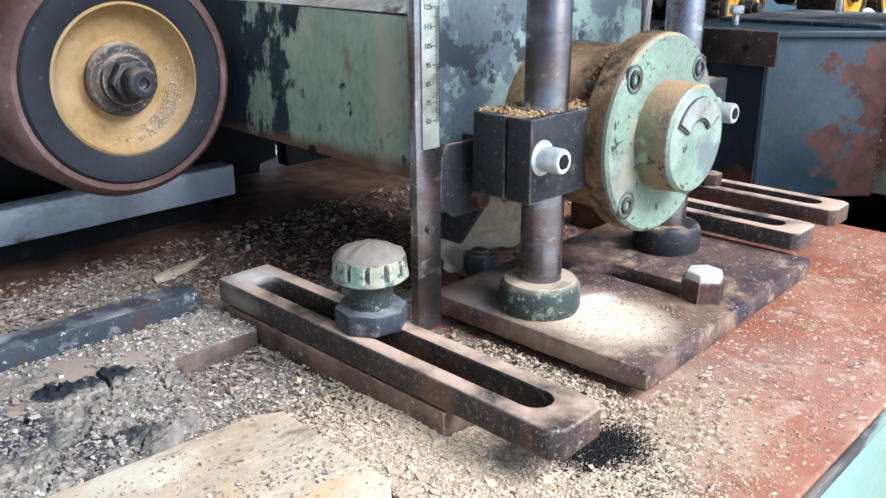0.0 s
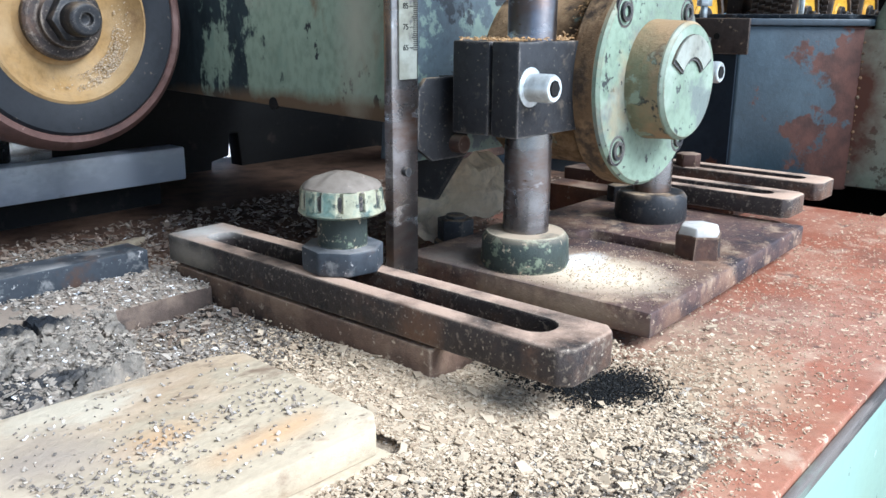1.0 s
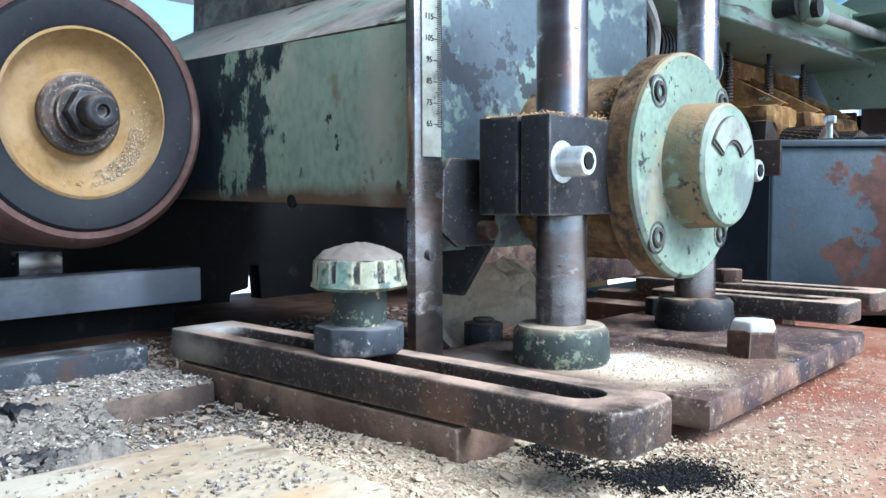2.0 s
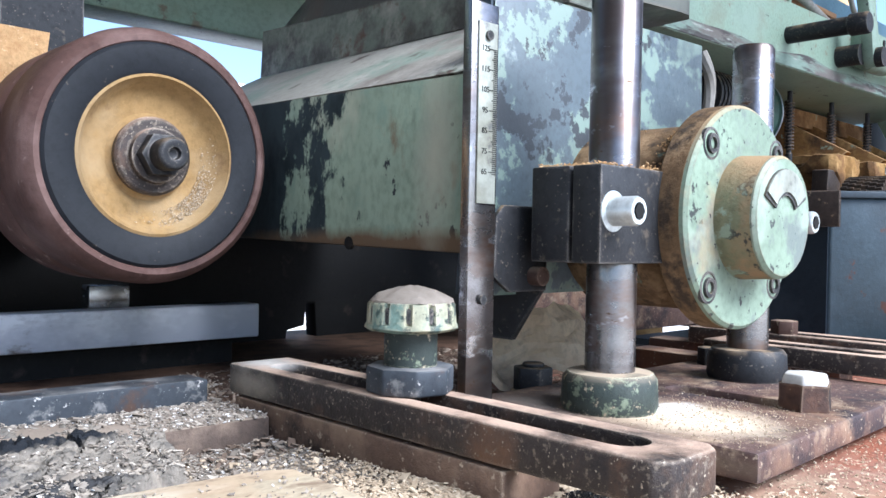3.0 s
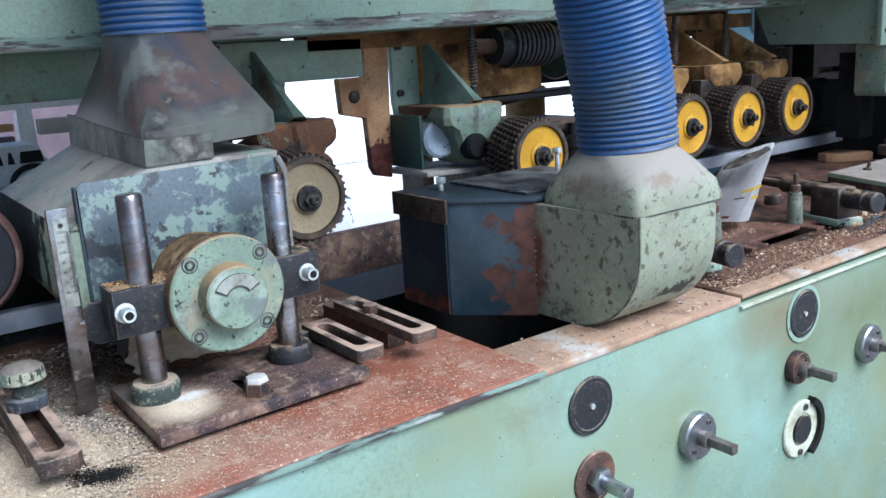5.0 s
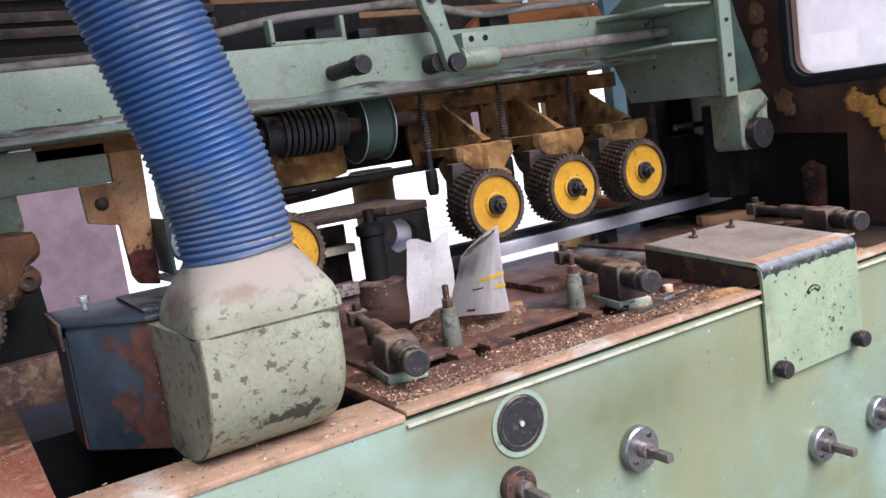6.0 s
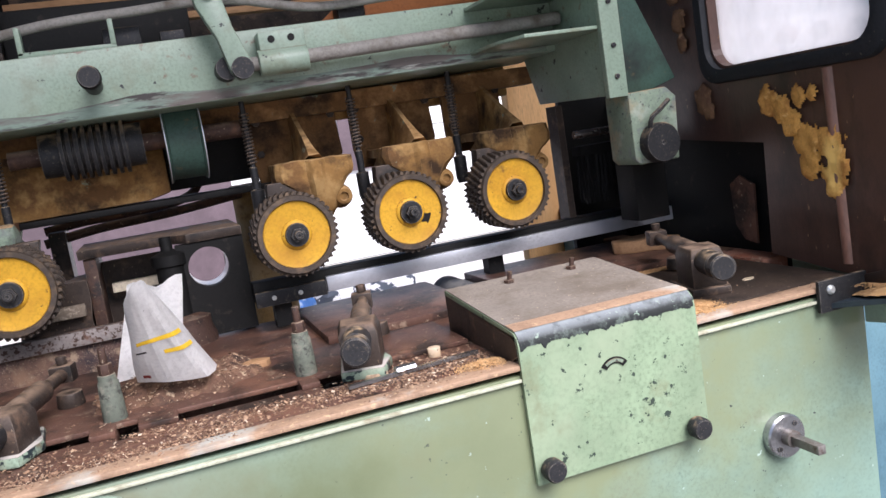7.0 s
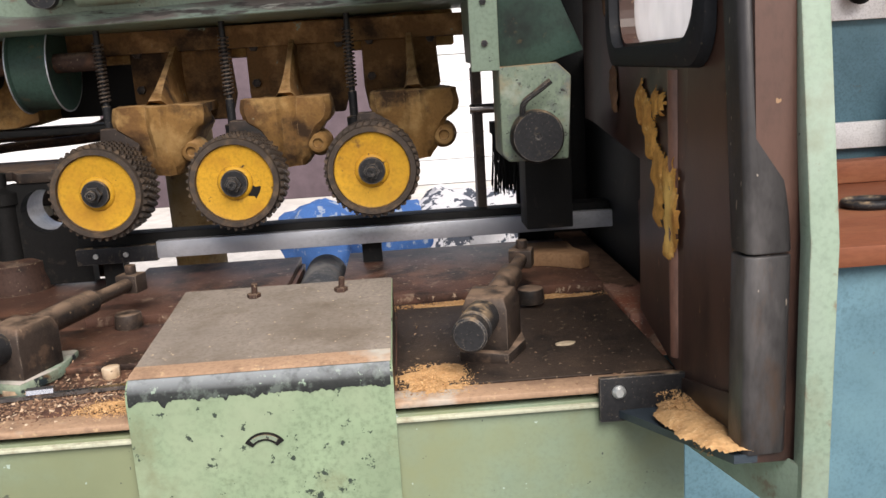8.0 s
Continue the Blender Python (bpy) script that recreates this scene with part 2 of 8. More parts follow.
M = {
    "green": mat("green_paint", GREEN, [((0.27, 0.345, 0.285), 4, 0.5, 0.7, 4), ((0.18, 0.20, 0.14), 9, 0.53, 0.70, 8), ((0.17, 0.14, 0.10), 35, 0.61, 0.68, 7), (DARK, 42, 0.66, 0.675, 7, 0.5)], 0.42, bump=0.06, edge=(0.15, 0.12, 0.09)),
    "green_panel": mat("front_panel_paint", (0.172, 0.25, 0.192), [((0.165, 0.195, 0.11), 2.4, 0.44, 0.62, 6), ((0.23, 0.36, 0.32), 1.6, 0.52, 0.7, 2), ((0.12, 0.10, 0.055), 6, 0.58, 0.9, 7), ((0.36, 0.46, 0.42), 70, 0.71, 0.73, 3), (DARK, 90, 0.70, 0.72, 3)], 0.4, bump=0.03,
                       patches=[((0.10, 0.122, 0.062), (1.64, 0.0, 0.75), (0.46, 0.3, 0.15), 6, 1.3, 0.9), ((0.13, 0.12, 0.065), (1.50, 0.0, 0.80), (0.18, 0.3, 0.06), 9, 1.1, 0.8)]),
    "green_chipped": mat("chipped_green_paint", (0.25, 0.335, 0.255), [((0.38, 0.35, 0.25), 8, 0.50, 0.68, 6), ((0.19, 0.27, 0.21), 30, 0.55, 0.65, 5), ((0.022, 0.033, 0.038), 26, 0.565, 0.58, 10, 0.45), ((0.15, 0.09, 0.05), 30, 0.60, 0.72, 5), (DARK, 130, 0.64, 0.66, 4)], 0.5, bump=0.15, dust=((0.40, 0.37, 0.34), 0.7, 20), edge=(0.09, 0.08, 0.06)),
    "green_slate": mat("flaking_green_over_slate", (0.085, 0.11, 0.125), [((0.175, 0.235, 0.20), 24, 0.495, 0.52, 10, 0.5), ((0.22, 0.27, 0.26), 60, 0.60, 0.70, 6), ((0.05, 0.065, 0.075), 7, 0.50, 0.66, 6), ((0.03, 0.035, 0.04), 40, 0.57, 0.59, 8), ((0.2, 0.13, 0.07), 12, 0.60, 0.73, 5)], 0.42, bump=0.12),
    "green_flange": mat("flange_paint", (0.20, 0.26, 0.195), [((0.14, 0.165, 0.15), 22, 0.52, 0.60, 9), ((0.04, 0.045, 0.045), 75, 0.62, 0.635, 8), ((0.31, 0.25, 0.155), 15, 0.52, 0.68, 6), ((0.32, 0.37, 0.31), 12, 0.56, 0.7, 5), ((0.04, 0.04, 0.04), 200, 0.65, 0.68, 3)], 0.5, bump=0.18, dust=((0.36, 0.24, 0.13), 0.75, 40), edge=(0.16, 0.13, 0.09)),
    "caked_green": mat("dusty_green_paint", (0.18, 0.18, 0.11), [((0.27, 0.185, 0.105), 16, 0.42, 0.56, 8), ((0.05, 0.05, 0.045), 60, 0.58, 0.61, 7), ((0.23, 0.28, 0.21), 30, 0.57, 0.61, 6)], 0.9, bump=0.5, dust=((0.35, 0.235, 0.13), 0.95, 30)),
    "caked": mat("caked_brown_sawdust", (0.15, 0.095, 0.05), [((0.27, 0.18, 0.10), 30, 0.50, 0.66, 8), ((0.055, 0.04, 0.028), 45, 0.52, 0.62, 8), ((0.17, 0.21, 0.16), 22, 0.60, 0.64, 8)], 0.95, bump=0.9, bump_scale=200),
    "green_cover": mat("speckled_green_paint", (0.21, 0.285, 0.185), [((0.25, 0.31, 0.21), 6, 0.45, 0.7, 4), ((0.16, 0.17, 0.10), 8, 0.58, 0.74, 6), ((0.035, 0.05, 0.04), 60, 0.625, 0.64, 5)], 0.45, bump=0.05),
    "hood_grey": mat("grimy_hood_metal", (0.37, 0.35, 0.305), [((0.13, 0.105, 0.09), 7, 0.47, 0.66, 8), ((0.22, 0.27, 0.22), 12, 0.53, 0.62, 8), ((0.075, 0.045, 0.035), 24, 0.60, 0.66, 8), ((0.40, 0.38, 0.34), 30, 0.60, 0.70, 6)], 0.55, bump=0.12, stretch=(1, 1, 0.6)),
    "hood_green": mat("grimy_green_hood", (0.25, 0.275, 0.20), [((0.33, 0.31, 0.25), 5, 0.5, 0.62, 6), ((0.17, 0.18, 0.125), 10, 0.49, 0.66, 7), ((0.10, 0.09, 0.065), 75, 0.565, 0.61, 8), ((0.17, 0.12, 0.08), 16, 0.62, 0.69, 9)], 0.44, bump=0.09, edge=(0.16, 0.12, 0.08),
                      patches=[((0.27, 0.245, 0.21), (1.21, 0.06, 1.045), (0.12, 0.12, 0.05), 14, 0.8, 0.5), ((0.13, 0.098, 0.075), (1.14, 0.075, 1.02), (0.022, 0.05, 0.022), 45, 1.8, 0.9), ((0.21, 0.17, 0.135), (1.185, 0.0, 1.03), (0.03, 0.03, 0.012), 90, 2.6, 0.8), ((0.10, 0.045, 0.03), (1.118, 0.15, 0.92), (0.02, 0.030, 0.10), 45, 1.2, 0.7), ((0.06, 0.06, 0.045), (1.225, -0.008, 0.885), (0.035, 0.03, 0.014), 60, 3.8, 0.2)]),
    "weld": mat("dark_weld_line", (0.10, 0.09, 0.065), [((0.2, 0.2, 0.15), 60, 0.5, 0.6, 5)], 0.6, bump=0.2),
    "hood_collar": mat("grimy_collar", (0.15, 0.165, 0.135), [((0.05, 0.045, 0.04), 14, 0.48, 0.62, 8), ((0.24, 0.235, 0.20), 20, 0.54, 0.66, 7), ((0.09, 0.055, 0.04), 30, 0.58, 0.66, 7)], 0.5, bump=0.15, edge=(0.06, 0.05, 0.045)),
    "hood_brown": mat("brown_grey_hood", (0.078, 0.075, 0.070), [((0.036, 0.033, 0.035), 7, 0.48, 0.60, 9), ((0.10, 0.07, 0.06), 11, 0.50, 0.60, 9), ((0.16, 0.165, 0.15), 14, 0.53, 0.64, 9), ((0.05, 0.055, 0.075), 9, 0.55, 0.64, 7), ((0.15, 0.14, 0.125), 55, 0.62, 0.68, 7)], 0.36, bump=0.14, stretch=(1, 1, 0.55), edge=(0.18, 0.14, 0.10),
                      patches=[((0.105, 0.115, 0.095), (0.75, 0.243, 1.13), (0.11, 0.05, 0.03), 42, 2.0, 0.9)]),
    "slate_rust": mat("slate_paint_with_rust", (0.023, 0.040, 0.053), [((0.042, 0.066, 0.083), 9, 0.50, 0.66, 7), ((0.06, 0.03, 0.02), 25, 0.64, 0.68, 7, 0.7)], 0.4, bump=0.15, stain=((0.088, 0.034, 0.022), 0, 1.045, 1.135, 22)),
    "dark_slate": mat("dark_slate_paint", (0.03, 0.045, 0.06), [((0.12, 0.045, 0.025), 8, 0.62, 0.70, 7, 0.8)], 0.42, bump=0.1),
    # Slate paint darkened to carry the shade on the box's left end.
    "end_slate": mat("shaded_end_slate_paint", (0.016, 0.023, 0.032), [((0.028, 0.038, 0.05), 9, 0.5, 0.66, 6)], 0.45, bump=0.1, stain=((0.13, 0.05, 0.03), 2, 0.885, 0.84, 30)),
    "dark_green": mat("dark_green_paint", (0.045, 0.085, 0.068), [((0.025, 0.033, 0.03), 8, 0.5, 0.7, 5), ((0.12, 0.09, 0.05), 20, 0.6, 0.7, 6)], 0.5),
    "black_steel": mat("blackened_steel", (0.032, 0.033, 0.036), [((0.10, 0.085, 0.07), 120, 0.6, 0.72, 4), ((0.14, 0.12, 0.1), 400, 0.66, 0.7, 2)], 0.5, 0.35, bump=0.15, dust=((0.3, 0.22, 0.14), 0.42, 60), edge=(0.22, 0.20, 0.18)),
    # Near-black that holds painted shade in recesses; grimy and black parts share it.
    "black": mat("black_grime_and_shade", (0.009, 0.009, 0.009), [((0.04, 0.032, 0.026), 40, 0.6, 0.75, 5)], 0.6),
    "steel": mat("bright_steel", (0.46, 0.47, 0.49), [((0.25, 0.26, 0.28), 14, 0.45, 0.7, 4, 0.4), ((0.12, 0.1, 0.09), 60, 0.66, 0.74, 4, 0.6)], 0.26, 0.95, bump=0.03),
    "rod": mat("ground_steel_rod", (0.29, 0.28, 0.28), [((0.12, 0.10, 0.095), 8, 0.45, 0.62, 4, 0.34), ((0.17, 0.105, 0.075), 14, 0.52, 0.68, 6, 0.4), ((0.62, 0.64, 0.68), 26, 0.60, 0.70, 4, 0.22), ((0.14, 0.09, 0.06), 70, 0.63, 0.70, 5, 0.7)], 0.23, 0.95, bump=0.05, stretch=(1, 1, 2.0)),
    "fence": mat("scuffed_fence_steel", (0.66, 0.68, 0.73), [((0.42, 0.44, 0.49), 7, 0.45, 0.66, 4, 0.45), ((0.18, 0.17, 0.17), 30, 0.64, 0.71, 5, 0.6)], 0.3, 0.45, bump=0.04, stretch=(0.6, 1, 1)),
    "zinc": mat("zinc_screw", (0.62, 0.66, 0.66), [((0.4, 0.42, 0.4), 70, 0.55, 0.7, 3)], 0.32, 0.55, bump=0.04),
    "brown_steel": mat("rust_brown_bar", (0.075, 0.045, 0.036), [((0.17, 0.085, 0.05), 18, 0.52, 0.7, 6), ((0.028, 0.024, 0.024), 35, 0.54, 0.66, 6), ((0.3, 0.24, 0.17), 160, 0.65, 0.70, 3)], 0.55, 0.2, bump=0.3, dust=((0.26, 0.19, 0.14), 0.5, 30), edge=(0.25, 0.18, 0.13)),
    "plate_rust": mat("rusty_base_plate", (0.115, 0.072, 0.062), [((0.25, 0.155, 0.105), 14, 0.47, 0.64, 8), ((0.045, 0.036, 0.040), 22, 0.50, 0.62, 9), ((0.30, 0.22, 0.155), 60, 0.54, 0.66, 8), ((0.38, 0.30, 0.22), 420, 0.62, 0.68, 3)], 0.6, 0.15, bump=0.35, edge=(0.09, 0.07, 0.075),
                      # Paler patches on the plate's left half, round the first column.
                      patches=[((0.17, 0.145, 0.125), (0.61, 0.215, 0.871), (0.05, 0.05, 0.006), 60, 1.8, 0.9), ((0.23, 0.175, 0.125), (0.588, 0.12, 0.8625), (0.008, 0.10, 0.008), 45, 1.2, 0.7), ((0.40, 0.31, 0.22), (0.628, 0.148, 0.87), (0.050, 0.062, 0.03), 45, 0.8, 0.7), ((0.60, 0.50, 0.37), (0.634, 0.138, 0.872), (0.036, 0.045, 0.02), 60, 0.7, 0.6), ((0.62, 0.61, 0.58), (0.648, 0.158, 0.872), (0.022, 0.014, 0.02), 60, 0.7, 0.6)]),
    "bed_red": mat("red_rust_bed", (0.25, 0.092, 0.055), [((0.32, 0.17, 0.115), 12, 0.48, 0.70, 8), ((0.13, 0.06, 0.042), 9, 0.54, 0.70, 8), ((0.27, 0.165, 0.125), 5, 0.45, 0.66, 8), ((0.36, 0.25, 0.18), 40, 0.55, 0.70, 8), ((0.12, 0.07, 0.055), 70, 0.60, 0.68, 7), ((0.50, 0.40, 0.29), 260, 0.62, 0.69, 2)], 0.55, bump=0.3, stain=((0.15, 0.088, 0.058), 1, 0.24, 0.42, 14),
                    # A dark patch at the bar's end, then a tan one round it.
                    patches=[((0.03, 0.024, 0.02), (0.546, 0.074, 0.85), (0.030, 0.020, 0.02), 60, 1.0, 0.7), ((0.34, 0.255, 0.17), (0.56, 0.06, 0.85), (0.11, 0.06, 0.03), 30, 1.2, 0.9)]),
    "bed_brown": mat("brown_stained_bed", (0.115, 0.062, 0.047), [((0.20, 0.10, 0.065), 8, 0.48, 0.66, 8), ((0.03, 0.021, 0.018), 13, 0.48, 0.62, 8), ((0.25, 0.18, 0.13), 28, 0.60, 0.70, 7), ((0.36, 0.28, 0.2), 120, 0.63, 0.69, 4)], 0.45, 0.1, bump=0.25),
    "bed_dark": mat("dark_dusty_bed", (0.22, 0.18, 0.14), [((0.30, 0.235, 0.17), 9, 0.5, 0.7, 6), ((0.40, 0.34, 0.27), 120, 0.53, 0.64, 6), ((0.07, 0.058, 0.05), 45, 0.55, 0.65, 7)], 0.95, bump=0.8, bump_scale=260,
                    patches=[((0.52, 0.42, 0.30), (0.51, 0.105, 0.855), (0.10, 0.085, 0.05), 90, 2.0, 0.9), ((0.52, 0.42, 0.30), (0.47, 0.16, 0.855), (0.05, 0.05, 0.05), 60, 1.6, 0.9)]),
    "lip": mat("tan_bed_edge", (0.36, 0.24, 0.16), [((0.2, 0.13, 0.09), 22, 0.5, 0.65, 6), ((0.42, 0.42, 0.38), 9, 0.55, 0.7, 4), ((0.5, 0.36, 0.22), 120, 0.6, 0.7, 4)], 0.6, bump=0.2),
    "dusty_top": mat("dusty_cover_top", (0.24, 0.21, 0.18), [((0.14, 0.115, 0.09), 11, 0.45, 0.7, 6), ((0.5, 0.4, 0.28), 140, 0.66, 0.72, 3)], 0.85, bump=0.15),
    "yellow": mat("yellow_hub_paint", (0.58, 0.32, 0.028), [((0.40, 0.19, 0.022), 14, 0.50, 0.72, 7), ((0.20, 0.10, 0.03), 24, 0.60, 0.70, 7), ((0.05, 0.035, 0.022), 60, 0.665, 0.685, 5)], 0.45, bump=0.08, edge=(0.10, 0.06, 0.03)),
    "cream": mat("dusty_cream_hub", (0.31, 0.195, 0.08), [((0.38, 0.28, 0.16), 12, 0.45, 0.7, 5), ((0.17, 0.10, 0.048), 35, 0.56, 0.70, 6)], 0.85, bump=0.25),
    "hub_dull": mat("worn_dull_hub", (0.3, 0.24, 0.15), [((0.08, 0.06, 0.04), 25, 0.55, 0.62, 5)], 0.7, bump=0.15),
    "yellow_cast": mat("dusty_yellow_casting", (0.29, 0.16, 0.055), [((0.15, 0.078, 0.032), 9, 0.44, 0.60, 8), ((0.39, 0.24, 0.095), 20, 0.50, 0.64, 8), ((0.05, 0.03, 0.018), 12, 0.51, 0.64, 8), ((0.22, 0.26, 0.19), 18, 0.655, 0.68, 7)], 0.9, bump=0.8, bump_scale=70, dust=((0.42, 0.255, 0.115), 0.55, 35), edge=(0.38, 0.25, 0.125)),
    "teeth": mat("ribbed_roller_steel", (0.075, 0.06, 0.05), [((0.17, 0.12, 0.08), 40, 0.5, 0.7, 4)], 0.55, 0.35, bump=0.15),
    "tyre": mat("red_brown_rubber", (0.10, 0.055, 0.046), [((0.20, 0.13, 0.115), 16, 0.48, 0.7, 5), ((0.06, 0.038, 0.036), 20, 0.56, 0.7, 6), ((0.28, 0.21, 0.18), 90, 0.64, 0.72, 4)], 0.65, bump=0.2),
    "rubber": mat("black_rubber", (0.018, 0.02, 0.024), [((0.09, 0.075, 0.06), 130, 0.66, 0.72, 3)], 0.6, bump=0.08),
    "hose": mat("blue_hose", (0.016, 0.075, 0.22), [((0.045, 0.075, 0.12), 9, 0.48, 0.7, 5), ((0.13, 0.14, 0.15), 45, 0.63, 0.73, 4)], 0.4, bump=0.05, dust=((0.12, 0.13, 0.14), 0.6, 10)),
    "panel_brown": mat("brown_foam_lining", (0.066, 0.034, 0.026), [((0.11, 0.056, 0.040), 3.5, 0.45, 0.75, 4), ((0.016, 0.010, 0.009), 11, 0.5, 0.7, 6), ((0.26, 0.16, 0.09), 120, 0.72, 0.735, 2)], 0.36, bump=0.08, stretch=(1, 1, 0.45)),
    "foam_old": mat("faded_brown_foam", (0.24, 0.135, 0.075), [((0.13, 0.07, 0.045), 22, 0.48, 0.64, 7), ((0.36, 0.22, 0.13), 60, 0.58, 0.7, 5)], 0.95, bump=0.5, bump_scale=160),
    # The yellow patch paints in the light falling on the lower foam.
    "foam": mat("torn_tan_foam", (0.62, 0.33, 0.085), [((0.40, 0.18, 0.05), 30, 0.5, 0.66, 6), ((0.76, 0.48, 0.18), 70, 0.6, 0.72, 4)], 0.95, bump=0.6, bump_scale=160, patches=[((0.90, 0.60, 0.18), (2.50, 0.026, 1.005), (0.03, 0.022, 0.05), 30, 0.8, 0.6)]),
    "trim_grey": mat("scuffed_grey_trim", (0.042, 0.040, 0.041), [((0.12, 0.115, 0.115), 9, 0.52, 0.68, 6), ((0.07, 0.045, 0.032), 16, 0.58, 0.70, 7), ((0.3, 0.26, 0.22), 150, 0.7, 0.72, 2)], 0.42, 0.3, bump=0.12, stretch=(1, 1, 0.35)),
    "blue_paint": mat("light_blue_paint", (0.10, 0.195, 0.245), [((0.135, 0.25, 0.295), 3, 0.45, 0.7, 3), ((0.10, 0.14, 0.16), 45, 0.69, 0.72, 4)], 0.45, bump=0.03),
    "red_wood": mat("red_brown_worktop", (0.24, 0.085, 0.045), [((0.34, 0.15, 0.08), 8, 0.45, 0.7, 5)], 0.5, bump=0.1, stretch=(0.3, 1, 1)),
    "white_paint": mat("white_paint", (0.75, 0.76, 0.77), [((0.55, 0.55, 0.54), 9, 0.55, 0.8, 4)], 0.5, bump=0.03),
    "red_plastic": mat("dull_red_plastic", (0.22, 0.04, 0.035), [], 0.45, bump=0.0),
    "scale": mat("white_scale_strip", (0.33, 0.345, 0.30), [((0.20, 0.20, 0.16), 30, 0.46, 0.60, 7), ((0.10, 0.10, 0.10), 60, 0.60, 0.68, 6)], 0.4, 0.2, bump=0.03),
    "ink": mat("black_ink", (0.02, 0.02, 0.02), [], 0.5, bump=0.0),
    "pale_ridge": mat("pale_highlight_and_dial", (0.45, 0.47, 0.36), [((0.25, 0.22, 0.15), 30, 0.5, 0.66, 6)], 0.5, bump=0.1),
    "knob_paint": mat("knob_paint", (0.04, 0.05, 0.045), [((0.17, 0.20, 0.14), 110, 0.56, 0.61, 7), ((0.36, 0.30, 0.21), 200, 0.60, 0.66, 5)], 0.5, bump=0.2, edge=(0.48, 0.44, 0.32), dust=((0.36, 0.29, 0.21), 0.7, 40)),
    "post_green": mat("dusty_post_paint", (0.115, 0.13, 0.105), [((0.19, 0.185, 0.15), 50, 0.5, 0.64, 7), ((0.05, 0.05, 0.045), 80, 0.55, 0.64, 6)], 0.7, bump=0.25, edge=(0.25, 0.22, 0.17), dust=((0.3, 0.24, 0.18), 0.7, 40)),
    "grip_paint": mat("grip_paint", (0.27, 0.27, 0.19), [((0.035, 0.05, 0.045), 90, 0.49, 0.53, 8), ((0.13, 0.19, 0.16), 40, 0.50, 0.62, 5)], 0.5, bump=0.15, edge=(0.40, 0.36, 0.26)),
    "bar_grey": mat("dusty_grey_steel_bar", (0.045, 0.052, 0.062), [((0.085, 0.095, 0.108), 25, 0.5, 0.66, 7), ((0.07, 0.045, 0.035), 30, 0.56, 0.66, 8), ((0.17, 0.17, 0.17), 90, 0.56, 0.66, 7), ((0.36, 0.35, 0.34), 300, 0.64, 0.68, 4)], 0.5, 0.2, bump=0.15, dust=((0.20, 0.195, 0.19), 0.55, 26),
                    # Pale bluish patch along the long bar's top.
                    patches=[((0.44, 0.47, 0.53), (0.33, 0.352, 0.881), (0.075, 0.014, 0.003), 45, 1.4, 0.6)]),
    "ply": mat("pale_plywood", (0.48, 0.40, 0.285), [((0.44, 0.25, 0.125), 8, 0.52, 0.66, 6), ((0.60, 0.53, 0.41), 16, 0.48, 0.66, 5), ((0.24, 0.175, 0.12), 45, 0.57, 0.68, 7), ((0.16, 0.12, 0.085), 150, 0.66, 0.70, 3)], 0.85, bump=0.3, stretch=(0.7, 1.3, 1),
               patches=[((0.47, 0.315, 0.18), (0.375, 0.150, 0.8685), (0.030, 0.012, 0.01), 35, 1.4, 0.9), ((0.47, 0.315, 0.18), (0.405, 0.125, 0.8685), (0.030, 0.010, 0.01), 35, 1.4, 0.9), ((0.36, 0.30, 0.24), (0.345, 0.165, 0.8685), (0.028, 0.03, 0.01), 45, 1.5, 0.8)]),
    "wood": mat("weathered_wood", (0.36, 0.21, 0.11), [((0.22, 0.12, 0.06), 20, 0.5, 0.66, 6)], 0.85, bump=0.2, stretch=(0.3, 2, 1)),
    "kraft": mat("kraft_paper", (0.80, 0.70, 0.54), [((0.64, 0.53, 0.38), 18, 0.5, 0.72, 6)], 0.9, bump=0.2, bump_scale=80),
    "paper": mat("white_paper", (0.88, 0.88, 0.88), [((0.80, 0.78, 0.75), 9, 0.60, 0.8, 4)], 0.7, bump=0.02, bump_scale=60),
    "yellow_ink": mat("yellow_print", (0.75, 0.48, 0.03), [], 0.7, bump=0.0),
    "sawdust": mat("orange_sawdust", (0.54, 0.335, 0.16), [((0.40, 0.225, 0.10), 90, 0.5, 0.66, 6), ((0.66, 0.46, 0.27), 260, 0.58, 0.66, 4)], 0.95, bump=0.8, bump_scale=260),
    "clod": mat("charred_crust", (0.20, 0.178, 0.15), [((0.31, 0.27, 0.22), 60, 0.50, 0.62, 9), ((0.10, 0.092, 0.083), 45, 0.53, 0.63, 9), ((0.03, 0.031, 0.035), 20, 0.60, 0.64, 8), ((0.44, 0.40, 0.34), 160, 0.60, 0.68, 6)], 0.95, bump=1.0, bump_scale=190,
                patches=[((0.014, 0.016, 0.02), (0.374, 0.290, 0.872), (0.016, 0.013, 0.02), 110, 1.0, 0.3), ((0.014, 0.016, 0.02), (0.399, 0.286, 0.872), (0.015, 0.011, 0.02), 110, 1.0, 0.3), ((0.04, 0.04, 0.042), (0.372, 0.228, 0.868), (0.035, 0.013, 0.02), 70, 1.6, 0.5), ((0.05, 0.05, 0.055), (0.345, 0.268, 0.868), (0.025, 0.03, 0.02), 70, 1.6, 0.5)]),
    "floor_dark": mat("dark_bounce_cutting_floor", (0.10, 0.095, 0.09), [((0.06, 0.055, 0.05), 2.5, 0.45, 0.7, 6)], 0.7, bump=0.1, bump_scale=30),
    "concrete": mat("pale_concrete", (0.52, 0.50, 0.47), [((0.40, 0.38, 0.35), 0.8, 0.45, 0.7, 6)], 0.9, bump=0.1, bump_scale=20),
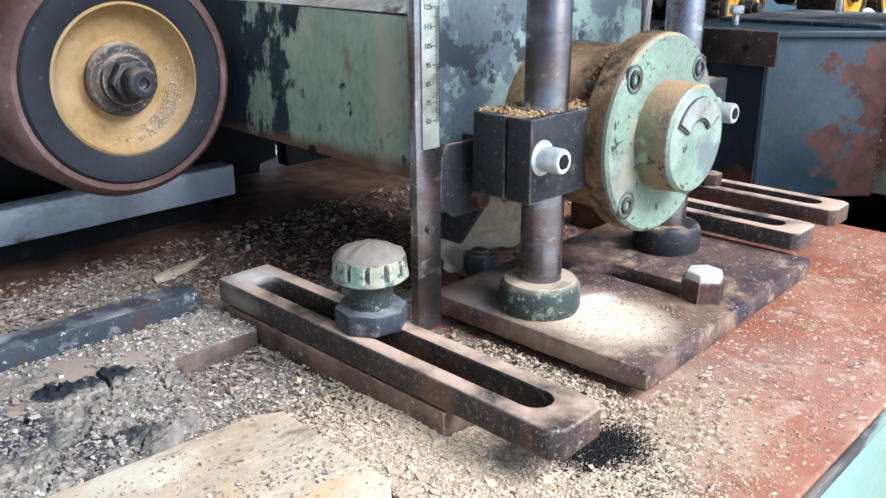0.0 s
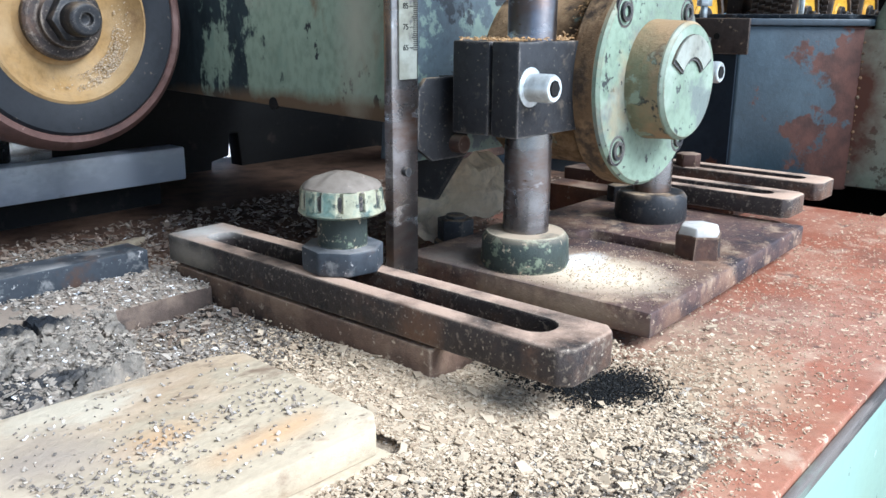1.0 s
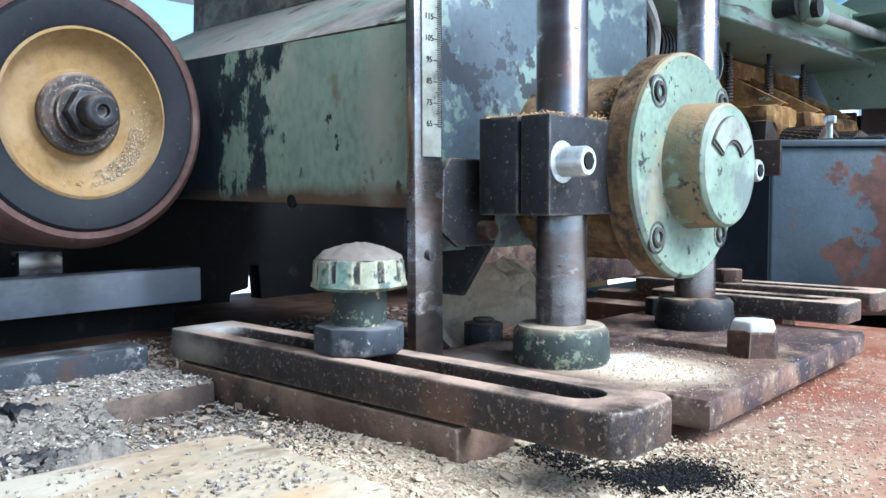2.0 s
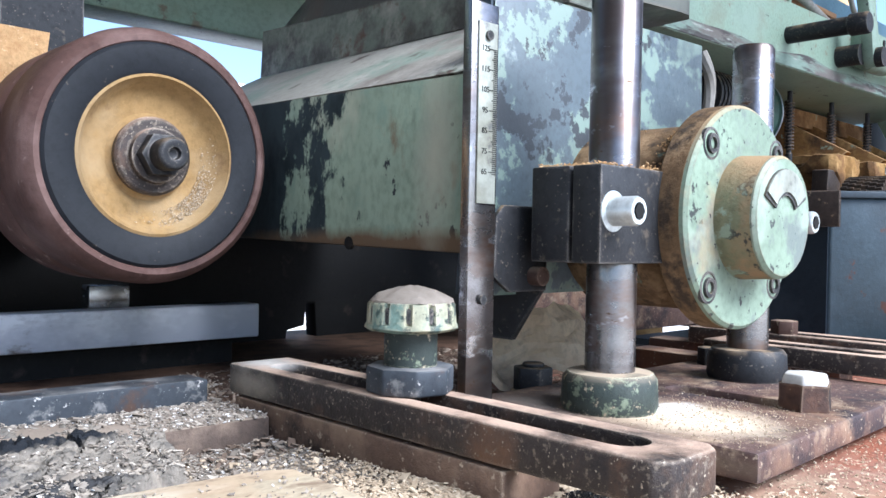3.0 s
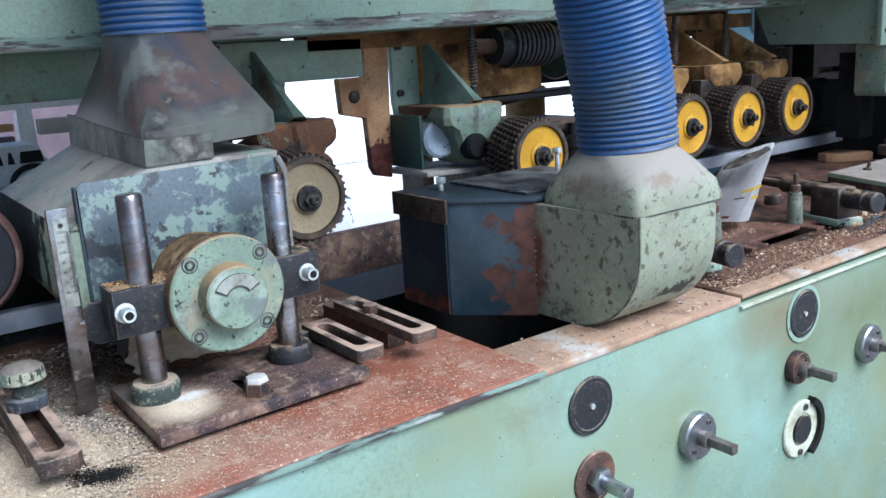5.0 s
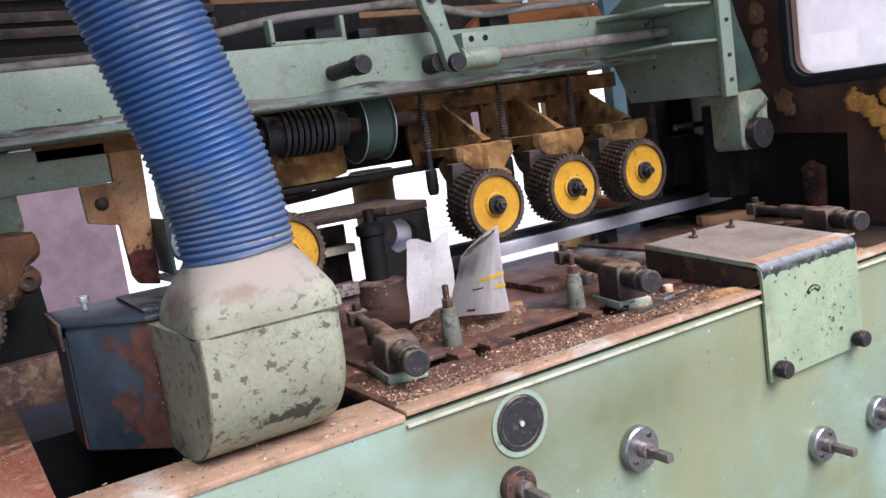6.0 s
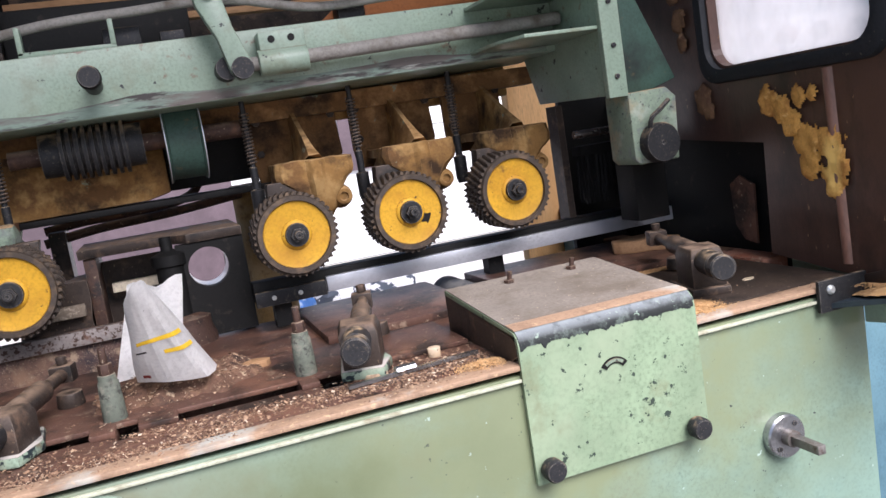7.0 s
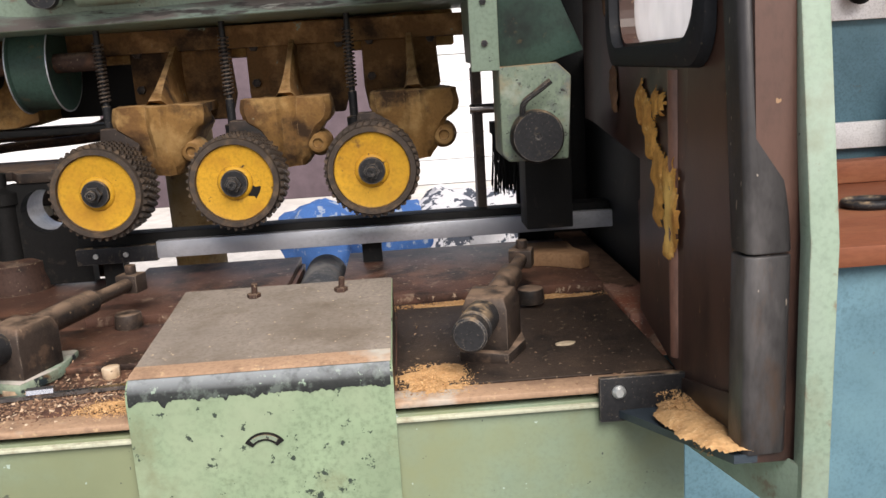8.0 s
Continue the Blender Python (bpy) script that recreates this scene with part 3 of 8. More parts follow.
    "roofing": mat("grey_roof_sheet", (0.32, 0.32, 0.31), [((0.2, 0.19, 0.18), 1.5, 0.5, 0.75, 5)], 0.7, bump=0.05),
    "mauve": mat("mauve_paint", (0.115, 0.086, 0.10), [((0.08, 0.06, 0.07), 3, 0.5, 0.7, 4)], 0.6, bump=0.05),
    "orange_wood": mat("orange_timber", (0.74, 0.46, 0.22), [((0.6, 0.34, 0.14), 6, 0.5, 0.7, 5)], 0.7, bump=0.1, stretch=(2, 2, 0.3)),
    "cable": mat("grey_cable", (0.25, 0.24, 0.22), [((0.12, 0.1, 0.08), 20, 0.5, 0.7, 5)], 0.7, bump=0.1),
    "hood_side": mat("green_hood_flaking_dark", (0.25, 0.31, 0.23), [((0.42, 0.40, 0.30), 7, 0.48, 0.64, 6), ((0.19, 0.26, 0.20), 30, 0.55, 0.65, 5), ((0.15, 0.09, 0.05), 22, 0.60, 0.72, 6), (DARK, 45, 0.62, 0.64, 8)], 0.5, bump=0.12, stretch=(1, 1, 0.6), edge=(0.12, 0.09, 0.06), stain=((0.03, 0.042, 0.046), 1, 0.27, 0.47, 26),
                     patches=[((0.13, 0.085, 0.05), (0.574, 0.30, 0.949), (0.05, 0.22, 0.012), 30, 1.4, 0.6), ((0.40, 0.39, 0.30), (0.574, 0.262, 1.0), (0.03, 0.022, 0.06), 18, 1.2, 0.9)]),
    # Mottled dirt on a brown darkened to hold the shade below the girder.
    "cast_dirt_shade": mat("shaded_dirty_casting", (0.175, 0.092, 0.038), [((0.33, 0.19, 0.085), 16, 0.50, 0.66, 8), ((0.04, 0.024, 0.015), 9, 0.48, 0.62, 8), ((0.22, 0.28, 0.22), 16, 0.64, 0.66, 7)], 0.9, bump=0.6, bump_scale=90),
    "bar_rust": mat("dusty_rusted_bar", (0.056, 0.046, 0.042), [((0.15, 0.088, 0.058), 18, 0.51, 0.66, 7), ((0.024, 0.023, 0.025), 30, 0.55, 0.66, 7), ((0.17, 0.14, 0.11), 280, 0.57, 0.66, 4), ((0.36, 0.31, 0.24), 620, 0.66, 0.70, 2)], 0.5, 0.2, bump=0.4, dust=((0.42, 0.30, 0.225), 0.66, 24), edge=(0.42, 0.35, 0.28),
                    patches=[((0.42, 0.40, 0.37), (0.503, 0.315, 0.888), (0.022, 0.035, 0.006), 45, 1.2, 0.8), ((0.30, 0.26, 0.21), (0.487, 0.30, 0.88), (0.004, 0.03, 0.010), 60, 1.0, 0.7)]),
    "scrape": mat("scraped_green_edge", (0.20, 0.27, 0.225), [((0.13, 0.115, 0.105), 9, 0.45, 0.53, 10), ((0.055, 0.05, 0.048), 26, 0.52, 0.58, 9), ((0.30, 0.31, 0.28), 40, 0.60, 0.66, 6)], 0.55, bump=0.2, stretch=(0.35, 1, 2.5)),
    "black_lining": mat("grimy_dark_lining", (0.022, 0.014, 0.012), [((0.05, 0.03, 0.022), 12, 0.5, 0.68, 6)], 0.4, bump=0.08),
    "lining_fold": mat("highlight_lining_fold", (0.22, 0.115, 0.085), [((0.08, 0.04, 0.03), 12, 0.5, 0.66, 6)], 0.35, bump=0.05, stretch=(1, 1, 0.3)),
    "navy": mat("dark_navy_sheet", (0.02, 0.028, 0.05), [((0.07, 0.07, 0.08), 12, 0.55, 0.7, 6)], 0.5, bump=0.08, dust=((0.30, 0.31, 0.34), 0.8, 15)),
    "end_table": mat("dark_matt_table", (0.05, 0.037, 0.03), [((0.10, 0.07, 0.05), 8, 0.5, 0.68, 7), ((0.022, 0.018, 0.016), 15, 0.5, 0.64, 7), ((0.26, 0.20, 0.14), 150, 0.64, 0.69, 3)], 0.5, 0.1, bump=0.25),
    "rubbed": mat("bare_rubbed_metal", (0.028, 0.032, 0.032), [((0.09, 0.11, 0.10), 60, 0.52, 0.64, 7), ((0.20, 0.27, 0.21), 95, 0.62, 0.64, 8)], 0.45, 0.2, bump=0.2, dust=((0.27, 0.30, 0.32), 0.85, 40)),
    "speckled_bar": mat("pale_bar_with_rust_specks", (0.24, 0.215, 0.205), [((0.15, 0.125, 0.115), 14, 0.5, 0.68, 6), ((0.06, 0.036, 0.028), 130, 0.53, 0.57, 5), ((0.12, 0.06, 0.04), 18, 0.56, 0.66, 7)], 0.6, bump=0.25),
    "grease": mat("greasy_dark_steel", (0.05, 0.038, 0.032), [((0.13, 0.085, 0.06), 30, 0.54, 0.68, 6), ((0.02, 0.018, 0.017), 20, 0.5, 0.62, 5), ((0.22, 0.16, 0.11), 150, 0.66, 0.71, 3)], 0.45, 0.15, bump=0.25, dust=((0.20, 0.14, 0.10), 0.6, 40), edge=(0.2, 0.16, 0.13)),
    "strip_dust": mat("dust_caked_strip", (0.10, 0.075, 0.062), [((0.20, 0.15, 0.115), 22, 0.5, 0.64, 8), ((0.05, 0.042, 0.038), 40, 0.54, 0.64, 8)], 0.8, bump=0.5, dust=((0.27, 0.22, 0.175), 0.95, 30)),
    "shaft_steel": mat("dull_shaft_steel", (0.16, 0.145, 0.135), [((0.28, 0.27, 0.26), 20, 0.52, 0.66, 6), ((0.09, 0.055, 0.04), 40, 0.52, 0.64, 7)], 0.4, 0.5, bump=0.15),
    "chip_crust": mat("brown_chip_crust", (0.13, 0.073, 0.05), [((0.24, 0.145, 0.09), 26, 0.5, 0.64, 8), ((0.045, 0.028, 0.022), 35, 0.5, 0.62, 8), ((0.42, 0.31, 0.21), 110, 0.58, 0.66, 5)], 0.9, bump=0.9, bump_scale=180),
    "motor_blue": mat("flaking_pale_blue_paint", (0.46, 0.54, 0.62), [((0.06, 0.07, 0.08), 22, 0.56, 0.58, 8), ((0.24, 0.17, 0.10), 12, 0.55, 0.7, 6)], 0.55, bump=0.12, dust=((0.24, 0.19, 0.14), 0.7, 20)),
    "rag_blue": mat("blue_cloth", (0.05, 0.13, 0.34), [((0.25, 0.3, 0.38), 14, 0.55, 0.6, 5)], 0.9, bump=0.3, bump_scale=40),
    "rag_white": mat("white_and_dark_cloth", (0.6, 0.6, 0.62), [((0.06, 0.07, 0.09), 9, 0.52, 0.54, 5)], 0.9, bump=0.3, bump_scale=40),
    "hanger": mat("tan_rusted_hanger", (0.42, 0.25, 0.13), [((0.28, 0.14, 0.07), 14, 0.48, 0.62, 7), ((0.10, 0.06, 0.04), 30, 0.58, 0.66, 7)], 0.75, bump=0.25, stain=((0.13, 0.045, 0.035), 2, 1.10, 1.0, 20)),
    "rust_block": mat("rusty_green_casting", (0.13, 0.068, 0.038), [((0.22, 0.115, 0.055), 20, 0.48, 0.62, 7), ((0.05, 0.045, 0.04), 24, 0.52, 0.62, 7), ((0.20, 0.26, 0.21), 18, 0.60, 0.64, 7)], 0.85, bump=0.4, bump_scale=120, edge=(0.34, 0.21, 0.12)),
    # Worn green darkened to include the rib's shading; brown edge is rust.
    "rib_green": mat("shaded_worn_green_rib", (0.115, 0.165, 0.13), [((0.17, 0.235, 0.185), 10, 0.5, 0.64, 6), ((0.10, 0.06, 0.035), 16, 0.55, 0.66, 7)], 0.5, bump=0.1, edge=(0.22, 0.13, 0.07)),
    "pack_rust": mat("tan_rusted_packing", (0.135, 0.085, 0.06), [((0.21, 0.14, 0.095), 20, 0.48, 0.64, 8), ((0.05, 0.036, 0.03), 30, 0.53, 0.64, 8), ((0.36, 0.28, 0.20), 240, 0.60, 0.67, 4)], 0.7, bump=0.4, edge=(0.34, 0.26, 0.19)),
    # Scuffed steel with the sky's reflection painted in as bluish white.
    "pale_steel": mat("scuffed_sky_pale_steel", (0.80, 0.83, 0.90), [((0.50, 0.53, 0.60), 11, 0.48, 0.60, 5, 0.4), ((0.16, 0.14, 0.13), 22, 0.60, 0.68, 7, 0.6)], 0.35, 0.1, bump=0.04, stretch=(0.6, 1, 1)),
    "leafy": mat("fresh_leaf_green", (0.16, 0.36, 0.06), [((0.30, 0.50, 0.14), 30, 0.5, 0.65, 4)], 0.6, bump=0.1),
    "orange_rust": mat("orange_rusted_sheet", (0.34, 0.13, 0.05), [((0.5, 0.26, 0.12), 9, 0.5, 0.7, 6), ((0.12, 0.06, 0.04), 14, 0.55, 0.7, 6)], 0.8, bump=0.2),
}

# wood chips: every flake takes a colour of its own
chip_mat = bpy.data.materials.new("wood_chips")
chip_mat.use_nodes = True
cn = chip_mat.node_tree.nodes
cgeo, cramp = cn.new("ShaderNodeNewGeometry"), cn.new("ShaderNodeValToRGB")
chip_mat.node_tree.links.new(cgeo.outputs["Random Per Island"], cramp.inputs[0])
chip_mat.node_tree.links.new(cramp.outputs[0], cn["Principled BSDF"].inputs["Base Color"])
for pos, c in ((0.0, (0.07, 0.06, 0.052)), (0.25, (0.14, 0.12, 0.098)), (0.6, (0.195, 0.165, 0.135)), (0.93, (0.26, 0.22, 0.178)), (1.0, (0.42, 0.37, 0.31))):
    e = cramp.color_ramp.elements.new(pos) if 0 < pos < 1 else cramp.color_ramp.elements[int(pos)]
    e.color = (*c, 1)
cn["Principled BSDF"].inputs["Roughness"].default_value = 0.9
M["chips"] = chip_mat
chip_light = chip_mat.copy()
chip_light.name = "fresh_wood_chips"
for e, c in zip(chip_light.node_tree.nodes["Color Ramp"].color_ramp.elements, ((0.28, 0.21, 0.14), (0.39, 0.305, 0.21), (0.45, 0.36, 0.255), (0.51, 0.42, 0.305), (0.64, 0.56, 0.45))):
    e.color = (*c, 1)
M["chips_light"] = chip_light
chip_rear = chip_mat.copy()
chip_rear.name = "dusty_brown_chips"
for e, c in zip(chip_rear.node_tree.nodes["Color Ramp"].color_ramp.elements, ((0.09, 0.062, 0.046), (0.16, 0.115, 0.085), (0.21, 0.16, 0.12), (0.29, 0.225, 0.17), (0.52, 0.43, 0.33))):
    e.color = (*c, 1)
M["chips_rear"] = chip_rear
chip_brown = chip_mat.copy()
chip_brown.name = "brown_wood_chips"
for e, c in zip(chip_brown.node_tree.nodes["Color Ramp"].color_ramp.elements, ((0.10, 0.055, 0.035), (0.19, 0.11, 0.07), (0.28, 0.17, 0.105), (0.42, 0.29, 0.19), (0.66, 0.55, 0.42))):
    e.color = (*c, 1)
M["chips_brown"] = chip_brown

glass = bpy.data.materials.new("dirty_glass")
glass.use_nodes = True
gn, gl = glass.node_tree.nodes, glass.node_tree.links
gn.remove(gn["Principled BSDF"])
gclear, gmilk, gshine = gn.new("ShaderNodeBsdfTransparent"), gn.new("ShaderNodeBsdfTranslucent"), gn.new("ShaderNodeBsdfGlossy")
gclear.inputs["Color"].default_value = (0.95, 0.95, 0.96, 1)
gmilk.inputs["Color"].default_value = (0.92, 0.91, 0.92, 1)
gshine.inputs["Roughness"].default_value = 0.2
gnoise, gr, gmix, gcoat = gn.new("ShaderNodeTexNoise"), gn.new("ShaderNodeMapRange"), gn.new("ShaderNodeMixShader"), gn.new("ShaderNodeMixShader")
gnoise.inputs["Scale"].default_value = 7
gr.inputs["To Min"].default_value, gr.inputs["To Max"].default_value = 0.45, 0.85
gcoat.inputs[0].default_value = 0.05
gl.new(gnoise.outputs[0], gr.inputs[0])
gl.new(gr.outputs[0], gmix.inputs[0])
gl.new(gclear.outputs[0], gmix.inputs[1])
gl.new(gmilk.outputs[0], gmix.inputs[2])
gl.new(gmix.outputs[0], gcoat.inputs[1])
gl.new(gshine.outputs[0], gcoat.inputs[2])
gl.new(gcoat.outputs[0], gn["Material Output"].inputs["Surface"])
M["glass"] = glass
pn, pl = M["paper"].node_tree.nodes, M["paper"].node_tree.links
through_paper, paper_mix = pn.new("ShaderNodeBsdfTranslucent"), pn.new("ShaderNodeMixShader")
through_paper.inputs["Color"].default_value = (0.92, 0.91, 0.90, 1)
paper_mix.inputs[0].default_value = 0.45
pl.new(pn["Principled BSDF"].outputs[0], paper_mix.inputs[1])
pl.new(through_paper.outputs[0], paper_mix.inputs[2])
pl.new(paper_mix.outputs[0], pn["Material Output"].inputs["Surface"])

# ---- mesh helpers ----


def bm_new():
    return bmesh.new()


def box(bm, x0, x1, y0, y1, z0, z1):
    v = [bm.verts.new(p) for p in ((x0, y0, z0), (x1, y0, z0), (x1, y1, z0), (x0, y1, z0), (x0, y0, z1), (x1, y0, z1), (x1, y1, z1), (x0, y1, z1))]
    for f in ((0, 3, 2, 1), (4, 5, 6, 7), (0, 1, 5, 4), (1, 2, 6, 5), (2, 3, 7, 6), (3, 0, 4, 7)):
        bm.faces.new([v[i] for i in f])
    return v


def loft(bm, rings, caps=True):
    """Joins rings of equally many points, in order, into a skin."""
    vs = [[bm.verts.new(p) for p in r] for r in rings]
    k = len(vs[0])
    for a, b in zip(vs, vs[1:]):
        for i in range(k):
            bm.faces.new((a[i], a[(i + 1) % k], b[(i + 1) % k], b[i]))
    if caps:
        bm.faces.new(vs[0][::-1])
        bm.faces.new(vs[-1])
    return vs


def prism(bm, pts, axis, a, b):
    """A flat outline pushed along an axis. pts: for x (y, z), for y (x, z), for z (x, y)."""
    def put(p, d):
        return {"x": (d, p[0], p[1]), "y": (p[0], d, p[1]), "z": (p[0], p[1], d)}[axis]
    return loft(bm, [[put(p, a) for p in pts], [put(p, b) for p in pts]])


def frame_of(p0, p1):
    d = (Vector(p1) - Vector(p0)).normalized()
    q = d.to_track_quat("Z", "Y").to_matrix()
    return q @ Vector((1, 0, 0)), q @ Vector((0, 1, 0)), d


def lathe(bm, p0, p1, profile, seg=24, phase=0.0, closed=False):
    """Turns a profile of (distance along p0-p1, radius) round that line."""
    u, v, d = frame_of(p0, p1)
    p0 = Vector(p0)
    rings = []
    for s, r in profile:
        rings.append([p0 + d * s + (u * math.cos(phase + 2 * math.pi * i / seg) + v * math.sin(phase + 2 * math.pi * i / seg)) * max(r, 1e-5) for i in range(seg)])
    return loft(bm, rings + rings[:1], caps=False) if closed else loft(bm, rings)


def rod(bm, p0, p1, r0, r1=None, seg=20, phase=0.0):
    length = (Vector(p1) - Vector(p0)).length
    return lathe(bm, p0, p1, [(0, r0), (length, r0 if r1 is None else r1)], seg, phase)


def tube(bm, pts, r, seg=10):
    """A round bar along a line of points; r may be a number or one for each point."""
    pts = [Vector(p) for p in pts]
    rings = []
    up = Vector((0.31, 0.17, 0.93))
    for i, p in enumerate(pts):
        d = (pts[min(i + 1, len(pts) - 1)] - pts[max(i - 1, 0)]).normalized()
        u = d.cross(up).normalized()
        v = d.cross(u)
        rr = r[i] if isinstance(r, (list, tuple)) else r
        rings.append([p + (u * math.cos(2 * math.pi * k / seg) + v * math.sin(2 * math.pi * k / seg)) * rr for k in range(seg)])
    return loft(bm, rings)


def spline(pts, n=8):
    """A smooth line through points."""
    p = [Vector(pts[0])] + [Vector(q) for q in pts] + [Vector(pts[-1])]
    out = []
    for i in range(1, len(p) - 2):
        for k in range(n):
            t = k / n
            out.append(0.5 * ((2 * p[i]) + (p[i + 1] - p[i - 1]) * t + (2 * p[i - 1] - 5 * p[i] + 4 * p[i + 1] - p[i + 2]) * t * t + (3 * p[i] - p[i - 1] - 3 * p[i + 1] + p[i + 2]) * t ** 3))
    out.append(p[-2])
    return out


def coil(p0, p1, r, turns, per=10):
    u, v, d = frame_of(p0, p1)
    length = (Vector(p1) - Vector(p0)).length
    n = int(turns * per)
    return [Vector(p0) + d * (length * i / n) + (u * math.cos(2 * math.pi * i / per) + v * math.sin(2 * math.pi * i / per)) * r for i in range(n + 1)]


def cells(bm, xs, ys, z0, z1, open_cells):
    """A plate cut into a grid, with some cells left open."""
    solid = {(i, j) for i in range(len(xs) - 1) for j in range(len(ys) - 1)} - set(open_cells)
    for i, j in solid:
        x0, x1, y0, y1 = xs[i], xs[i + 1], ys[j], ys[j + 1]
        bm.faces.new([bm.verts.new(p) for p in ((x0, y0, z1), (x1, y0, z1), (x1, y1, z1), (x0, y1, z1))])
        bm.faces.new([bm.verts.new(p) for p in ((x0, y1, z0), (x1, y1, z0), (x1, y0, z0), (x0, y0, z0))])
        for (di, dj), (a, b) in (((-1, 0), ((x0, y1), (x0, y0))), ((1, 0), ((x1, y0), (x1, y1))), ((0, -1), ((x0, y0), (x1, y0))), ((0, 1), ((x1, y1), (x0, y1)))):
            if (i + di, j + dj) not in solid:
                bm.faces.new([bm.verts.new(p) for p in ((*a, z0), (*b, z0), (*b, z1), (*a, z1))])
    bmesh.ops.remove_doubles(bm, verts=bm.verts, dist=1e-6)


def roughen(bm, amount, scale):
    for v in bm.verts:
        v.co += noise.noise_vector(v.co * scale) * amount


def stadium(cx, cy, half, r, n=8):
    """An outline with round ends, along y."""
    out = [(cx + r * math.cos(a), cy + half + r * math.sin(a)) for a in (math.pi * k / n for k in range(n + 1))]
    return out + [(cx + r * math.cos(a), cy - half + r * math.sin(a)) for a in (math.pi + math.pi * k / n for k in range(n + 1))]


def holed(bm, outline, hole, axis, a, b):
    """A flat plate with a hole, pushed along an axis from a to b."""
    def put(p, d):
        return {"x": (d, p[0], p[1]), "y": (p[0], d, p[1]), "z": (p[0], p[1], d)}[axis]
    loops = [[bm.verts.new(put(p, a)) for p in pts] for pts in (outline, hole)]
    edges = [bm.edges.new((u, v)) for loop in loops for u, v in zip(loop, loop[1:] + loop[:1])]
    res = bmesh.ops.triangle_fill(bm, edges=edges, use_beauty=True)
    faces = [f for f in res["geom"] if isinstance(f, bmesh.types.BMFace)]
    ext = bmesh.ops.extrude_face_region(bm, geom=faces)
    k = "xyz".index(axis)
    for v in (g for g in ext["geom"] if isinstance(g, bmesh.types.BMVert)):
        v.co[k] += b - a


def ring_of(cx, cz, r, n=28):
    return [(cx + r * math.cos(2 * math.pi * k / n), cz + r * math.sin(2 * math.pi * k / n)) for k in range(n)]


def part(name, bm, material, parent=None, label="", bevel=0.0, seg=2, smooth=True):
    """Links a bmesh as one mesh object, under a thing or a part."""
    bmesh.ops.recalc_face_normals(bm, faces=bm.faces)
    if bevel:
        edges = [e for e in bm.edges if len(e.link_faces) == 2 and e.calc_face_angle(0) > radians(35)]
        bmesh.ops.bevel(bm, geom=edges, offset=bevel, segments=seg, affect="EDGES", profile=0.5, clamp_overlap=True)
    for f in bm.faces:
        f.smooth = smooth
    for e in bm.edges:
        if len(e.link_faces) == 2 and e.calc_face_angle(0) > radians(38):
            e.smooth = False
    data = bpy.data.meshes.new(name)
    bm.to_mesh(data)
    bm.free()
    data.materials.append(M[material] if isinstance(material, str) else material)
    ob = new(name, data)
    if parent is not None:
        top = parent
        m = Matrix()
        while top is not None:
            m = top.matrix_basis.inverted() if top.parent is None else m
            top = top.parent
        ob.parent = parent
        ob.matrix_parent_inverse = m if parent.parent is None else Matrix()
    if label:
        ob["label"] = label
    return ob


def thing(name, place, label, category, group=""):
    ob = new(name)
    ob.empty_display_size = 0.02
    ob.matrix_basis = Matrix.Translation(place)
    return tagged(ob, label, category, group)


def text_part(name, words, size, m, material, parent):
    """Writing as a thin mesh, at the pose m (it reads along x, up is y)."""
    c = bpy.data.curves.new(name, "FONT")
    c.body, c.size, c.extrude, c.align_x, c.align_y = words, size, 0.0001, "CENTER", "CENTER"
    tmp = bpy.data.objects.new(name, c)
    scene.collection.objects.link(tmp)
    data = bpy.data.meshes.new_from_object(tmp.evaluated_get(bpy.context.evaluated_depsgraph_get()))
    bpy.data.objects.remove(tmp)
    data.transform(m)
    data.materials.clear()
    data.materials.append(M[material])
    ob = new(name, data)
    ob.parent = parent
    top = parent
    while top.parent is not None:
        top = top.parent
    ob.matrix_parent_inverse = top.matrix_basis.inverted() if parent.parent is None else Matrix()
    return ob

# ---- the setting ----
BED = 0.85
bm = bm_new()
box(bm, -300, 300, -300, 300, -0.3, 0.0)
tagged(part("ground", bm, "concrete"), "pale sunlit concrete yard round the machine", "ground", kind="structure")
# Unseen roof on added posts; its skewed edge dims beam and rear parts.
bm = bm_new()
rows_r = []
for k in range(41):
    x = -6 + 0.25 * k
    lift = 0.03 if k % 2 else 0.0
    y_front = -0.90 + 0.16 * (x - 1.5)
    rows_r.append([(x, y_front, 2.5 + lift), (x, 1.5, 2.5 + lift), (x, 1.5, 2.54 + lift), (x, y_front, 2.54 + lift)])
loft(bm, rows_r)
tagged(part("ceiling", bm, "roofing", smooth=False), "unseen grey corrugated roof added to shade the beam and rear", "roof", kind="structure")
for i, (px, py) in enumerate(((-5.5, 1.4), (3.85, 1.4), (-5.5, -1.8), (3.85, -0.4))):
    bm = bm_new()
    box(bm, px - 0.08, px + 0.08, py - 0.08, py + 0.08, 0, 2.5)
    tagged(part("shed_post", bm, "orange_wood", bevel=0.005), "unseen square timber post added under the shade roof", "post", kind="structure")

# Dark slab added over the concrete to keep bounced light off undersides.
bm = bm_new()
box(bm, -5.8, 7.9, -2.2, 1.6, 0.0, 0.012)
tagged(part("floor", bm, "floor_dark"), "dark floor slab added to cut bounced light under the machine", "floor", kind="structure")

# ---- the machine's bed and front ----
machine = thing("machine_bed", (1.2, 0.4, 0), "long green cast machine bed with rusty red and brown top", "machine")
bm = bm_new()
box(bm, -0.5, 2.513, 0.0, 0.02, 0.06, 0.838)
part("front_panel", bm, "green_panel", machine, "worn pale green painted front panel", bevel=0.002)
# Body coloured black so that the pit's walls carry its shade.
bm = bm_new()
